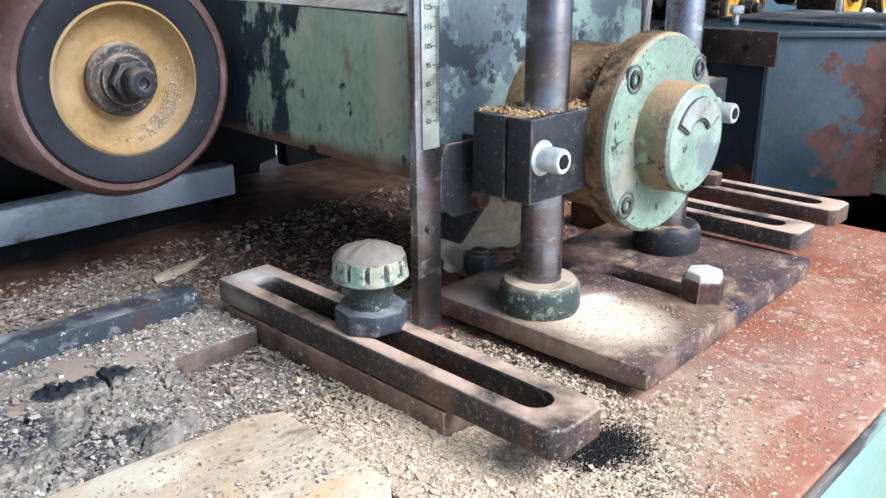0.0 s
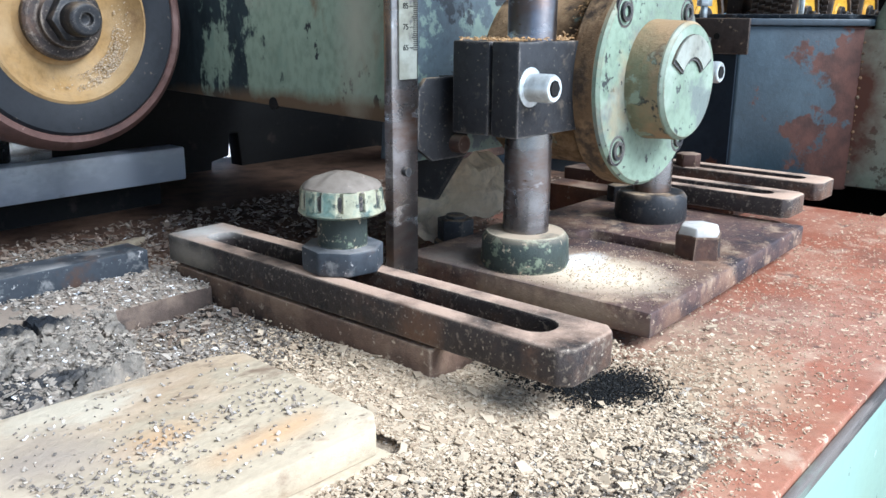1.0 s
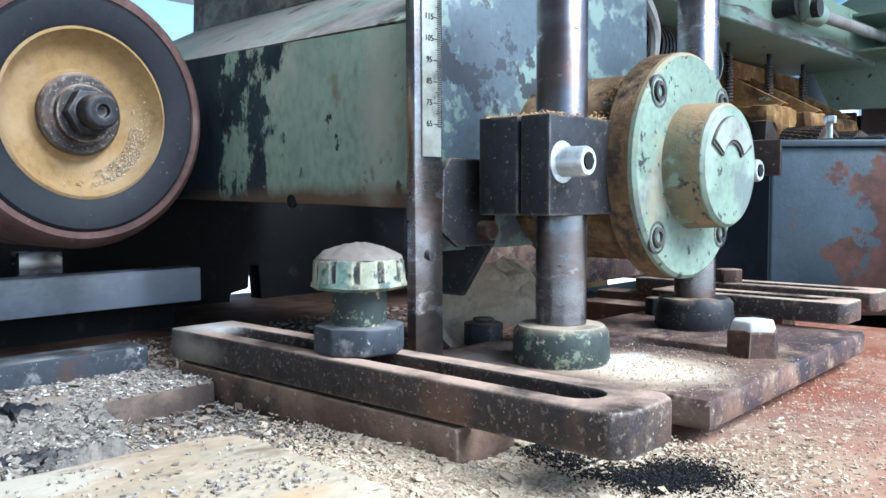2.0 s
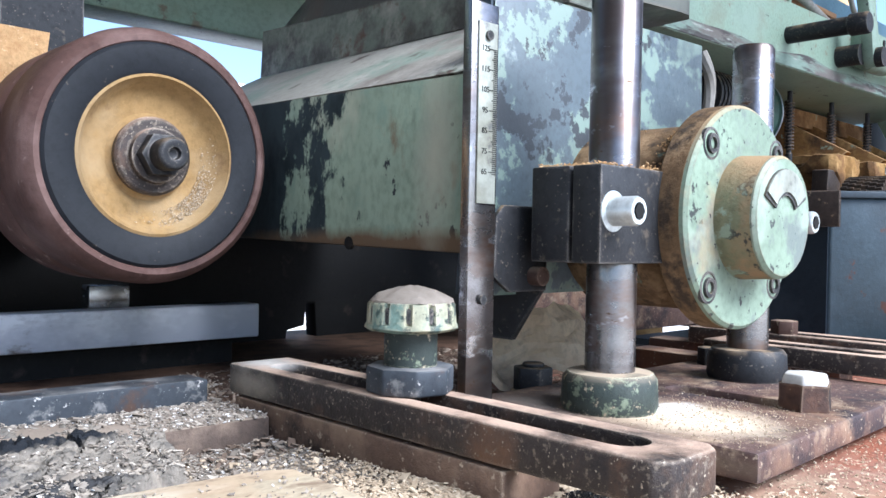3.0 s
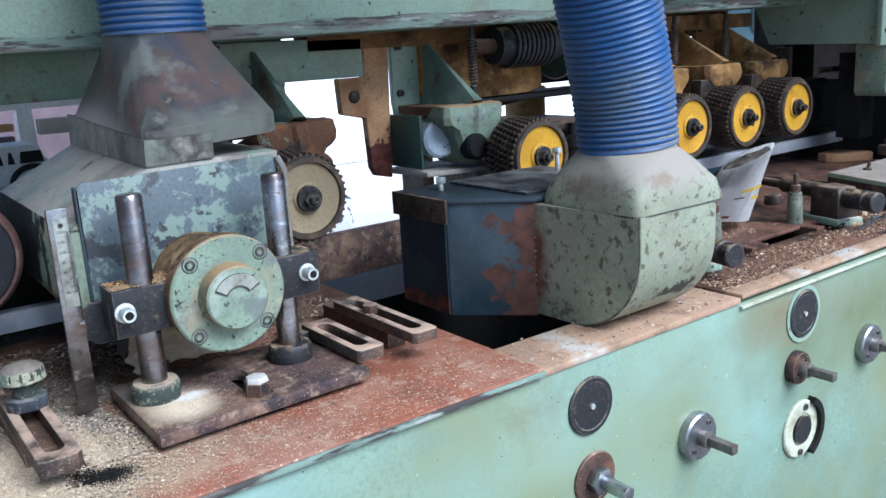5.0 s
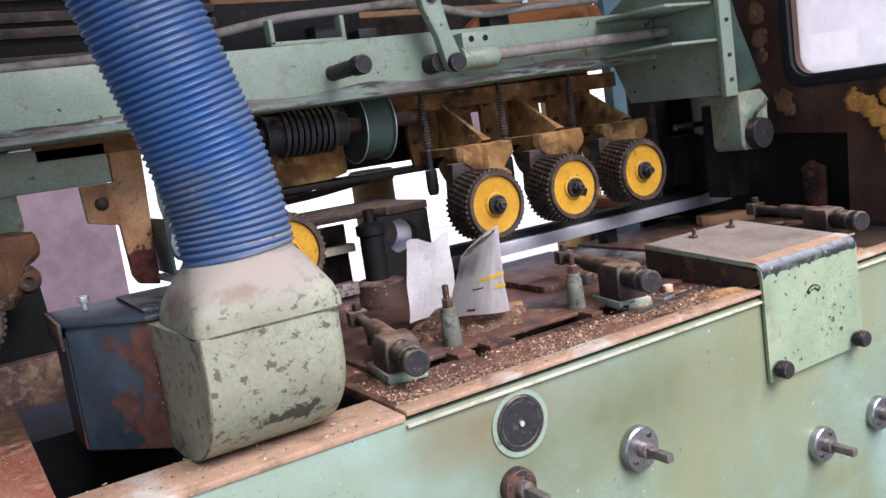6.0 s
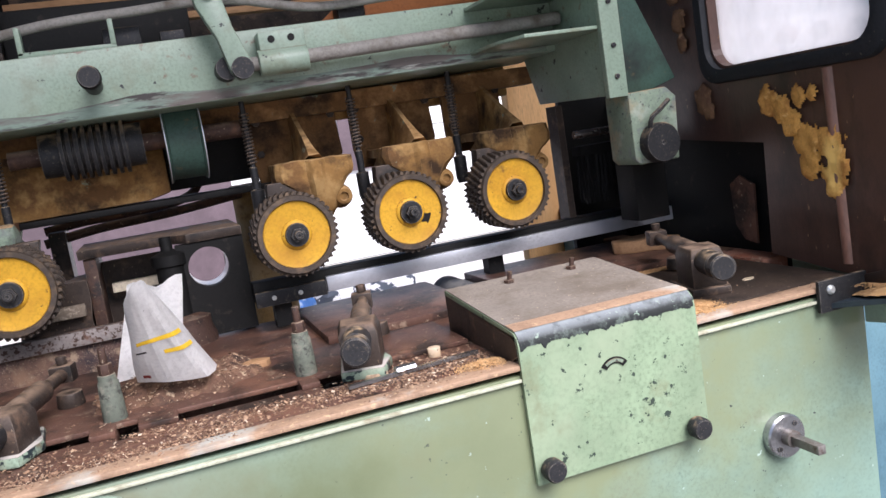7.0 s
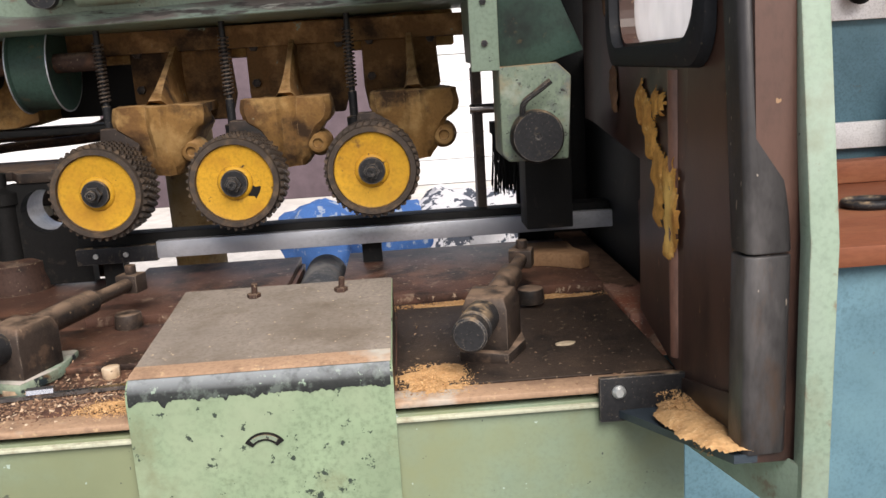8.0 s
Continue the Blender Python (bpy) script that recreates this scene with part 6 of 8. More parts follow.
bm = bm_new()
prism(bm, [(1.037, 0.350), (1.037, 0.234), (1.117, 0.146), (1.30, 0.146), (1.30, 0.350)], "z", 0.9982, 1.0045)
part("lid", bm, "dark_slate", h2, "dark folded lid", bevel=0.001)
bm = bm_new()
prism(bm, [(0.3455, 0.845), (0.3455, 0.985), (0.238, 0.985), (0.238, 0.845)], "x", 1.0385, 1.0405)
part("end_face", bm, "end_slate", h2, "slate end face with shade put into its colour, rusting at its foot")
bm = bm_new()
prism(bm, [(0.352, 0.972), (0.352, 1.0045), (0.226, 1.0045), (0.226, 0.972)], "x", 1.0325, 1.0365)
fl = part("lid_flange", bm, "grease", h2, "dark folded flange with two holes", bevel=0.001)
for yy in (0.256, 0.322):
    bm = bm_new()
    rod(bm, (1.0328, yy, 0.988), (1.0318, yy, 0.988), 0.003, seg=12)
    part("hole", bm, "black", fl)
bm = bm_new()
box(bm, 1.12, 1.30, 0.165, 0.33, 1.0046, 1.009)
part("cover_plate", bm, "bar_grey", h2, "loose grey cover plate", bevel=0.001)
for x, y, zt, m_ in ((1.272, 0.262, 1.044, "zinc"), (1.075, 0.29, 1.024, "zinc")):
    bm = bm_new()
    rod(bm, (x, y, 1.005), (x, y, zt - 0.008), 0.0035, seg=12)
    rod(bm, (x, y, zt - 0.008), (x, y, zt), 0.0075, seg=6)
    part("bolt", bm, m_, h2, "upright bright bolt", bevel=0.0005)
hood2 = thing("dust_hood", (1.22, 0.06, 0.85), "pale green rounded dust hood under a blue hose", "hood")
bm = bm_new()
lower = [(0.10, 0.846)] + [(0.085 - 0.10 * math.sin(a), 0.946 - 0.10 * math.cos(a)) for a in (math.pi / 2 * k / 14 for k in range(15))] + [(-0.015, 0.97), (-0.015, 0.995), (0.152, 0.995), (0.152, 0.846)]


def left_face(y):
    """The hood's left face, leaning a little outwards towards the duct box."""
    return 1.131 - 0.10 * min(0.12, max(0.0, y + 0.015))


rings = []
for x, o in ((None, 0.003), (None, 0.0), (1.16, 0.0), (1.26, 0.0), (1.272, 0.001), (1.282, 0.005), (1.289, 0.012), (1.2935, 0.021), (1.296, 0.032)):
    rings.append([(left_face(y) + 0.003 - o if x is None else x, y + (o * min(1.0, (0.10 - y) / 0.06) if y < 0.10 else 0.0), z + (o * 0.5 * min(1.0, (0.93 - z) / 0.06) if z < 0.93 else 0.0)) for y, z in lower])
loft(bm, rings)
part("elbow", bm, "hood_green", hood2, "pale green elbow with creased corner, rusty and speckled")
bm = bm_new()
tube(bm, [(left_face(y) + 0.0012, y + 0.0008, z) for y, z in lower[2:18]], 0.0011, 8)
part("corner_weld", bm, "weld", hood2, "dark welded crease along the corner")
rng_b = random.Random(5)
for k in range(16):
    z = 0.86 + 0.0082 * k
    bm = bm_new()
    bmesh.ops.create_icosphere(bm, subdivisions=1, radius=rng_b.uniform(0.0012, 0.002), matrix=Matrix.Translation((1.1195 + rng_b.uniform(-0.0006, 0.0006), 0.149, z + rng_b.uniform(-0.002, 0.002))))
    part("weld_bead", bm, "rust_block", hood2)
bm = bm_new()
hx, hy = 1.216, 0.062
ring0 = []
for k in range(40):
    a = 2 * math.pi * k / 40 - 2.35
    ca, sa = math.cos(a), math.sin(a)
    ring0.append((1.2125 + 0.0835 * math.copysign(abs(ca) ** 0.17, ca), 0.067 + 0.0825 * math.copysign(abs(sa) ** 0.17, sa), 0.993))
ring1 = [(p[0], p[1], 1.003) for p in ring0]
mid1 = [(hx + (p[0] - hx) * 0.94, hy + (p[1] - hy) * 0.94, 1.020) for p in ring0]
top = [(hx + 0.061 * math.cos(2 * math.pi * k / 40 - 2.35), hy + 0.014 + 0.061 * math.sin(2 * math.pi * k / 40 - 2.35), 1.062) for k in range(40)]
top2 = [(p[0], p[1], 1.082) for p in top]
loft(bm, [ring0, ring1, mid1, [tuple(0.45 * a + 0.55 * b for a, b in zip(p[:2], q[:2])) + (1.045,) for p, q in zip(mid1, top)], top, top2])
part("cone", bm, "hood_green", hood2, "dirty pale tapering cone")
bm = bm_new()
loft(bm, [[(p[0] + (p[0] - hx) * 0.006, p[1] + (p[1] - hy) * 0.006, z) for p in ring0] for z in (0.9935, 0.9955)])
part("seam", bm, "black_steel", hood2, "dark folded seam")
dust_hose([(hx, hy + 0.014, 1.064), (hx - 0.006, hy + 0.016, 1.13), (hx - 0.032, hy + 0.016, 1.24), (hx - 0.085, hy + 0.012, 1.42), (hx - 0.2, hy, 1.8), (hx - 0.28, hy + 0.06, 2.49)], 0.064, "ribbed blue plastic suction hose bending over the bed")

# ---- overhead beam ----
beam = thing("overhead_beam", (1.4, 0.6, 1.23), "long green overhead beam carrying rollers and cables", "beam")


def bz(x):
    return 1.222 + 0.0155 * (x - 0.6)


bm = bm_new()
for x0, x1 in ((-0.6, 2.39),):
    loft(bm, [[(x, 0.52, bz(x)), (x, 0.74, bz(x)), (x, 0.74, bz(x) + 0.105), (x, 0.52, bz(x) + 0.105)] for x in (x0, x1)])
part("girder", bm, "green", beam, "dull green painted girder, scraped along its lower edge", bevel=0.003)
bm = bm_new()
loft(bm, [[(x, y, z) for y, z in ((0.5185, bz(x) + 0.002), (0.5185, bz(x) + 0.022 + 0.014 * noise.noise(Vector((x * 7, 0, 0)))), (0.5215, bz(x) + 0.016), (0.5215, bz(x) + 0.002))] for x in [-0.6 + 0.025 * k for k in range(119)]])
part("scraped_edge", bm, "scrape", beam, "grimy scraped lower edge")
bm = bm_new()
box(bm, -0.6, 1.21, 0.69, 0.74, 1.156, 1.226)
part("lower_box", bm, "green", beam, "chipped green box below the girder", bevel=0.003)
bm = bm_new()
box(bm, 1.10, 2.40, 0.69, 0.74, 1.205, 1.24)
part("rear_rail", bm, "cast_dirt_shade", beam, "grimy brown rear rail")
# pin and shaft on the face
bm = bm_new()
lathe(bm, (1.575, 0.522, 1.287), (1.575, -1, 1.287), [(0, 0.0135), (0.095, 0.0135), (0.098, 0.0165), (0.122, 0.0165), (0.125, 0.0145), (0.125, 0.005)], 24)
part("stop_pin", bm, "black_steel", beam, "black round stop pin")
bm = bm_new()
rod(bm, (1.80, 0.492, 1.287), (2.36, 0.48, 1.302), 0.0115)
shaft = part("shaft", bm, "cable", beam, "dull grey rocking shaft")
bm = bm_new()
box(bm, 1.83, 1.905, 0.482, 0.522, 1.295, 1.335)
rod(bm, (1.825, 0.492, 1.287), (1.905, 0.491, 1.288), 0.021)
blkb = part("shaft_bearing", bm, "green", beam, "pale green bearing block", bevel=0.002)
for x in (1.85, 1.882):
    bm = bm_new()
    rod(bm, (x, 0.4825, 1.322), (x, 0.4805, 1.322), 0.0058, seg=16)
    part("socket_screw", bm, "black", blkb)
bm = bm_new()
prism(bm, [(1.738, 1.405), (1.752, 1.418), (1.772, 1.415), (1.782, 1.395), (1.792, 1.345), (1.812, 1.29), (1.808, 1.268), (1.79, 1.262), (1.778, 1.275), (1.765, 1.33), (1.742, 1.38)], "y", 0.462, 0.482)
lever = part("rocker_lever", bm, "green", beam, "green cast rocker lever", bevel=0.003)
bm = bm_new()
rod(bm, (1.795, 0.463, 1.28), (1.795, 0.45, 1.28), 0.017)
rod(bm, (1.762, 0.463, 1.4), (1.762, 0.455, 1.4), 0.011)
rod(bm, (1.775, 0.48, 1.285), (1.775, 0.52, 1.285), 0.018)
part("lever_pin", bm, "black_steel", lever)
# the bracket at the beam's end
for z0, y0 in ((1.260, 0.336), (1.336, 0.345)):
    bm = bm_new()
    prism(bm, [(2.20, 0.40), (2.22, y0), (2.384, y0), (2.384, 0.522), (2.20, 0.522)], "z", z0, z0 + 0.006)
    part("shelf_flange", bm, "green", beam, bevel=0.001)
bm = bm_new()
prism(bm, [(0.332, 1.150), (0.332, 1.42), (0.56, 1.42), (0.72, 1.34), (0.72, 1.262), (0.66, 1.252), (0.615, 1.158)], "x", 2.368, 2.384)
part("end_plate", bm, "green", beam, "upright green end plate with sloping back corner", bevel=0.002)
bm = bm_new()
prism(bm, [(0.325, 1.146), (0.325, 1.42), (0.338, 1.42), (0.338, 1.146)], "x", 2.352, 2.388)
part("end_flange", bm, "green", beam, "bright green edge flange", bevel=0.0015)
for z in (1.18, 1.23, 1.30, 1.37):
    bm = bm_new()
    rod(bm, (2.370, 0.326, z), (2.370, 0.321, z), 0.0045, seg=6)
    part("bolt", bm, "black_steel", beam, bevel=0.0005)
bm = bm_new()
prism(bm, [(2.388, 1.43), (2.388, 1.14), (2.43, 1.145), (2.50, 1.165), (2.485, 1.20), (2.44, 1.30), (2.40, 1.43)], "y", 0.352, 0.366)
part("gusset", bm, "dark_green", beam, "dark green sloping gusset", bevel=0.002)
# motor, pulley and dust-caked parts under the girder
motor = thing("drive_motor", (1.6, 0.7, 1.19), "dark ribbed drive motor with flat pulley", "motor")
bm = bm_new()
prof = [(0, 0.02), (0, 0.036)]
for k in range(9):
    prof += [(0.03 + 0.012 * k, 0.036), (0.031 + 0.012 * k, 0.045), (0.037 + 0.012 * k, 0.045), (0.038 + 0.012 * k, 0.036)]
prof += [(0.16, 0.036), (0.16, 0.02)]
lathe(bm, (1.47, 0.635, 1.196), (2, 0.635, 1.196), prof, 28)
part("ribbed_body", bm, "black_steel", motor)
bm = bm_new()
lathe(bm, (1.664, 0.665, 1.192), (2, 0.665, 1.192), [(0, 0.02), (0.002, 0.060), (0.0, 0.070), (0.004, 0.0715), (0.006, 0.067), (0.058, 0.067), (0.060, 0.0715), (0.064, 0.070), (0.062, 0.060), (0.062, 0.02)], 48)
part("pulley", bm, "dark_green", motor, "dark olive flat-rimmed pulley")
for x in (1.664, 1.7265):
    bm = bm_new()
    lathe(bm, (x, 0.665, 1.192), (2, 0.665, 1.192), [(0, 0.0698), (0, 0.0722), (0.0015, 0.0722), (0.0015, 0.0698)], 48, closed=True)
    part("rim_edge", bm, "fence", motor, "bright worn rim edge")
bm = bm_new()
box(bm, 1.60, 1.90, 0.80, 0.812, 1.105, 1.33)
part("guard_plate", bm, "black", motor, "black guard plate behind the pulley", bevel=0.002)
bm = bm_new()
rod(bm, (1.42, 0.635, 1.196), (1.80, 0.635, 1.196), 0.015)
part("shaft", bm, "brown_steel", motor)
tank = thing("yellow_gear_case", (1.52, 0.75, 1.1), "dusty yellow gear case under the girder", "gear case")
bm = bm_new()
prism(bm, [(1.345, 1.215), (1.345, 1.105), (1.38, 1.094), (1.62, 1.096), (1.66, 1.105), (1.66, 1.215)], "y", 0.70, 0.80)
part("case", bm, "yellow_cast", tank, bevel=0.004)
bm = bm_new()
box(bm, 1.39, 1.90, 0.69, 0.812, 1.082, 1.0935)
part("underside", bm, "black", tank, "black underside plate", bevel=0.002)
bm = bm_new()
box(bm, 1.72, 2.36, 0.74, 0.76, 1.19, 1.25)
tagged(part("casting_rail", bm, "yellow_cast", bevel=0.004), "dusty yellow cast rail behind the roller brackets", "casting")
sm = thing("small_motor", (1.31, 0.63, 0.98), "small pale blue motor hung under the bracket", "motor")
bm = bm_new()
lathe(bm, (1.300, 0.585, 1.038), (1.318, 0.70, 1.044), [(0, 0.01), (0, 0.030), (0.004, 0.036), (0.045, 0.040), (0.047, 0.043), (0.115, 0.043), (0.118, 0.01)], 14)
part("body", bm, "motor_blue", sm, "flaking pale blue motor body", smooth=False)
bm = bm_new()
lathe(bm, (1.341, 0.530, 1.022), (1.345, 0.60, 1.022), [(0, 0.004), (0, 0.019), (0.006, 0.024), (0.06, 0.024)], 24)
part("shaft_end", bm, "black", sm, "dark round shaft end")
bm = bm_new()
box(bm, 1.262, 1.268, 0.60, 0.715, 0.985, 1.082)
part("housing", bm, "dark_green", sm, "dark side cheek", bevel=0.002)
bm = bm_new()
prism(bm, [(1.252, 0.71), (1.262, 0.585), (1.395, 0.555), (1.42, 0.70)], "z", 0.972, 0.9815)
part("foot_plate", bm, "hood_grey", sm, "dusty foot plate", bevel=0.002)
post = thing("rusty_hanger", (1.21, 0.70, 1.1), "rusty tan steel hanger with a bolt", "hanger")
bm = bm_new()
prism(bm, [(1.212, 1.232), (1.212, 1.155), (1.156, 1.155), (1.159, 1.091), (1.209, 1.080), (1.214, 0.988), (1.222, 0.972), (1.258, 0.964), (1.262, 1.08), (1.268, 1.232)], "y", 0.692, 0.711)
part("plate", bm, "hanger", post, bevel=0.003)
bm = bm_new()
lathe(bm, (1.186, 0.693, 1.121), (1.186, -1, 1.121), [(0, 0.012), (0.003, 0.0115), (0.006, 0.008), (0.0075, 0.003)], 18)
part("bolt", bm, "grease", post, bevel=0.0008)
low_c = thing("rear_casting", (1.44, 0.66, 0.85), "grimy low casting behind the feed roller", "casting")
bm = bm_new()
box(bm, 1.385, 1.497, 0.60, 0.72, BED, 0.985)
bmesh.ops.subdivide_edges(bm, edges=bm.edges[:], cuts=5, use_grid_fill=True)
roughen(bm, 0.008, 22)
part("casting", bm, "grease", low_c)
bm = bm_new()
box(bm, 1.39, 1.49, 0.585, 0.62, 0.93, 0.95)
part("shelf", bm, "bed_dark", low_c, "dusty shelf", bevel=0.003)
ydr = thing("yellow_duct", (1.83, 0.95, 0.0), "yellow round duct standing behind the machine", "duct")
bm = bm_new()
lathe(bm, (1.835, 0.95, 0.012), (1.835, 0.95, 2), [(0, 0.05), (1.05, 0.05), (1.055, 0.054), (1.075, 0.054), (1.08, 0.05)], 32)
part("pipe", bm, "cream", ydr)

pip = thing("rear_pipes", (1.55, 0.88, 1.05), "two brown rusty pipes behind the spindle", "pipes")
for pts in ([(1.42, 0.86, 1.042), (1.52, 0.87, 1.055), (1.66, 0.88, 1.062), (1.80, 0.9, 1.075)], [(1.42, 0.90, 1.064), (1.5, 0.9, 1.072), (1.62, 0.9, 1.074), (1.70, 0.9, 1.09), (1.73, 0.9, 1.13)]):
    bm = bm_new()
    tube(bm, spline(pts), 0.009, 12)
    part("pipe", bm, "brown_steel", pip)
bm = bm_new()
box(bm, 1.43, 1.46, 0.84, 0.92, 0.012, 1.062)
part("stand", bm, "grease", pip)

# cables, conduit and scraps on top of the beam
cab = thing("conduit", (1.5, 0.58, 1.35), "grey flexible conduit running along the beam top", "cable")
bm = bm_new()
tube(bm, spline([(0.9, 0.60, 1.345), (1.2, 0.59, 1.352), (1.38, 0.585, 1.374), (1.52, 0.585, 1.396), (1.65, 0.59, 1.405), (1.80, 0.60, 1.412), (1.95, 0.60, 1.385), (2.1, 0.6, 1.39), (2.3, 0.62, 1.40)]), 0.008, 12)
part("sleeve", bm, "cable", cab)
bm = bm_new()
tube(bm, spline([(1.78, 0.57, 1.42), (1.9, 0.56, 1.44), (2.0, 0.57, 1.40), (2.12, 0.58, 1.42)]), 0.005, 10)
part("thin_cable", bm, "cable", cab)
br = thing("wire_bracket", (1.55, 0.555, 1.345), "pale green bent strap on the beam", "bracket")
bm = bm_new()
for x0, x1, z0, z1 in ((1.478, 1.486, 1.345, 1.388), (1.612, 1.620, 1.347, 1.388), (1.478, 1.62, 1.342, 1.350)):
    box(bm, x0, x1, 0.535, 0.56, z0, z1)
part("strap", bm, "green", br, bevel=0.001)
sc = thing("rusted_sheet", (2.2, 0.68, 1.36), "orange rusted sheet lying on the beam", "sheet metal")
bm = bm_new()
prism(bm, [(1.95, 1.349), (2.36, 1.355), (2.34, 1.395), (2.24, 1.41), (2.14, 1.392), (2.02, 1.40)], "y", 0.66, 0.69)
part("sheet", bm, "orange_rust", sc)
up = thing("upper_casing", (1.4, 0.8, 1.33), "dark green upper casing behind the beam", "casing")
bm = bm_new()
box(bm, 0.9, 1.44, 0.70, 0.95, 1.335, 1.60)
box(bm, 1.44, 1.75, 0.72, 0.95, 1.34, 1.45)
part("box", bm, "black", up, bevel=0.004)
bm = bm_new()
box(bm, 0.9, 2.36, 0.96, 0.98, 1.30, 1.75)
part("rear_sheet", bm, "grease", up, "dark brown rear sheet", bevel=0.002)
bm = bm_new()
box(bm, 1.245, 1.325, 0.655, 0.698, 1.435, 1.62)
part("green_case", bm, "green", up, "small green case", bevel=0.003)
for z in (1.36, 1.405, 1.43, 1.465, 1.51, 1.555):
    bm = bm_new()
    box(bm, 0.9, 1.44, 0.685, 0.699, z, z + 0.016)
    part("slat", bm, "grease", up, bevel=0.001)
for z in (1.41, 1.45, 1.49):
    bm = bm_new()
    box(bm, 1.45, 2.3, 0.73, 0.76, z, z + 0.012)
    part("slat", bm, "wood", up, bevel=0.001)
for x0, x1, h in ((1.60, 1.66, 0.045), (1.69, 1.73, 0.03), (2.0, 2.05, 0.04)):
    t = thing("junction_box", ((x0 + x1) / 2, 0.65, 1.35), "small dark junction box on the beam", "box", "junction boxes")
    bm = bm_new()
    box(bm, x0, x1, 0.62, 0.67, bz(x0) + 0.104, bz(x0) + 0.105 + h)
    part("case", bm, "black_steel", t, bevel=0.003)

# ---- brush unit and cylinder by the door ----
cylu = thing("hold_down_unit", (2.43, 0.33, 1.0), "green block with black cylinder and black brush", "machine unit")
bm = bm_new()
prism(bm, [(2.386, 1.15), (2.386, 1.04), (2.395, 1.03), (2.472, 1.03), (2.478, 1.135), (2.46, 1.152)], "y", 0.325, 0.40)
part("block", bm, "green_flange", cylu, bevel=0.003)
bm = bm_new()
lathe(bm, (2.430, 0.33, 1.062), (2.430, -1, 1.062), [(0, 0.0335), (0.022, 0.0335), (0.0265, 0.031), (0.0265, 0.004), (0.025, 0.003)], 36)
part("cylinder", bm, "black_steel", cylu, "black round cylinder end")
bm = bm_new()
tube(bm, spline([(2.412, 0.312, 1.088), (2.414, 0.306, 1.105), (2.43, 0.302, 1.118), (2.447, 0.303, 1.13)]), 0.004, 8)
part("handle", bm, "black_steel", cylu, "bent lever")
bm = bm_new()
box(bm, 2.395, 2.485, 0.525, 0.56, 1.05, 1.068)
part("brush_back", bm, "black", cylu)
bm = bm_new()
random.seed(3)
for k in range(240):
    x, y = random.uniform(2.398, 2.482), random.uniform(0.527, 0.556)
    dx, dy = random.uniform(-0.008, 0.008), random.uniform(-0.006, 0.006)
    rod(bm, (x, y, 1.055), (x + dx, y + dy, 0.955 + random.uniform(0, 0.02)), 0.0011, 0.0008, 4)
part("bristles", bm, "black", cylu)
bm = bm_new()
rod(bm, (2.36, 0.48, 1.092), (2.45, 0.47, 1.092), 0.007)
part("cross_rod", bm, "rod", cylu)
bm = bm_new()
box(bm, 2.425, 2.49, 0.40, 0.46, 0.925, 1.13)
part("guide_post", bm, "black", cylu, bevel=0.002)
bk = thing("black_backing", (2.53, 0.7, 0.85), "black backing plate behind the brush", "plate")
bm = bm_new()
box(bm, 2.452, 2.62, 0.70, 0.715, 0.80, 1.36)
part("plate", bm, "black", bk, bevel=0.002)
bm = bm_new()
box(bm, 2.372, 2.386, 0.56, 0.60, 0.93, 1.15)
part("dark_post", bm, "grease", bk)

# ---- enclosure door leaf ----
door = thing("enclosure_door", (2.54, 0.2, 0.8), "open enclosure leaf, brown torn lining, green outside", "door")
XD = 2.509


def xd(y):
    return XD + 0.075 * max(0.0, y)


bm = bm_new()
outline = [(-0.165, 0.846), (-0.012, 0.826), (0.0, 0.852), (0.185, 0.866), (0.178, 1.042), (0.30, 1.048), (0.52, 1.06), (0.60, 1.06), (0.60, 1.9), (-0.11, 1.9), (-0.165, 1.05)]
wy0, wy1, wz0, wz1, wr = -0.062, 0.288, 1.168, 1.56, 0.04
win = []
for cy_, cz_, a0 in ((wy1 - wr, wz1 - wr, 0), (wy0 + wr, wz1 - wr, 90), (wy0 + wr, wz0 + wr, 180), (wy1 - wr, wz0 + wr, 270)):
    for k in range(7):
        a = radians(a0 + 15 * k)
        win.append((cy_ + wr * math.cos(a), cz_ + wr * math.sin(a)))


def panel_with_window(bm, x_of, thick, outline, hole):
    """A sheet with a hole, filled between both loops, given thickness along x."""
    o = [bm.verts.new((x_of(y), y, z)) for y, z in outline]
    h = [bm.verts.new((x_of(y), y, z)) for y, z in hole]
    edges = [bm.edges.new((a, b)) for loop in (o, h) for a, b in zip(loop, loop[1:] + loop[:1])]
    res = bmesh.ops.triangle_fill(bm, edges=edges, use_beauty=True)
    faces = [f for f in res["geom"] if isinstance(f, bmesh.types.BMFace)]
    ext = bmesh.ops.extrude_face_region(bm, geom=faces)
    for v in (g for g in ext["geom"] if isinstance(g, bmesh.types.BMVert)):
        v.co.x += thick


panel_with_window(bm, xd, 0.04, outline, win)
lining = part("lining", bm, "panel_brown", door, "dark brown foam lining, dull and stained", smooth=False)
# Fold given a lighter brown that paints in its soft glossy highlight.
bm = bm_new()
tube(bm, [(xd(0.018 + 0.03 * (z - 0.87)) + 0.0050, 0.018 + 0.03 * (z - 0.87), z) for z in (0.868 + 0.034 * k for k in range(9))], 0.0105, 20)
part("fold", bm, "lining_fold", lining, "upright fold of the lining, its highlight put into the colour")
bm = bm_new()
panel_with_window(bm, lambda y: xd(y) + 0.041, 0.008, [(-0.17, 0.80), (0.02, 0.81), (0.19, 0.82), (0.19, 1.05), (0.60, 1.07), (0.60, 1.9), (-0.10, 1.9), (-0.14, 1.05)], win)
part("outer_skin", bm, "green", door, "green painted outer skin", smooth=False)
bm = bm_new()
rings = []
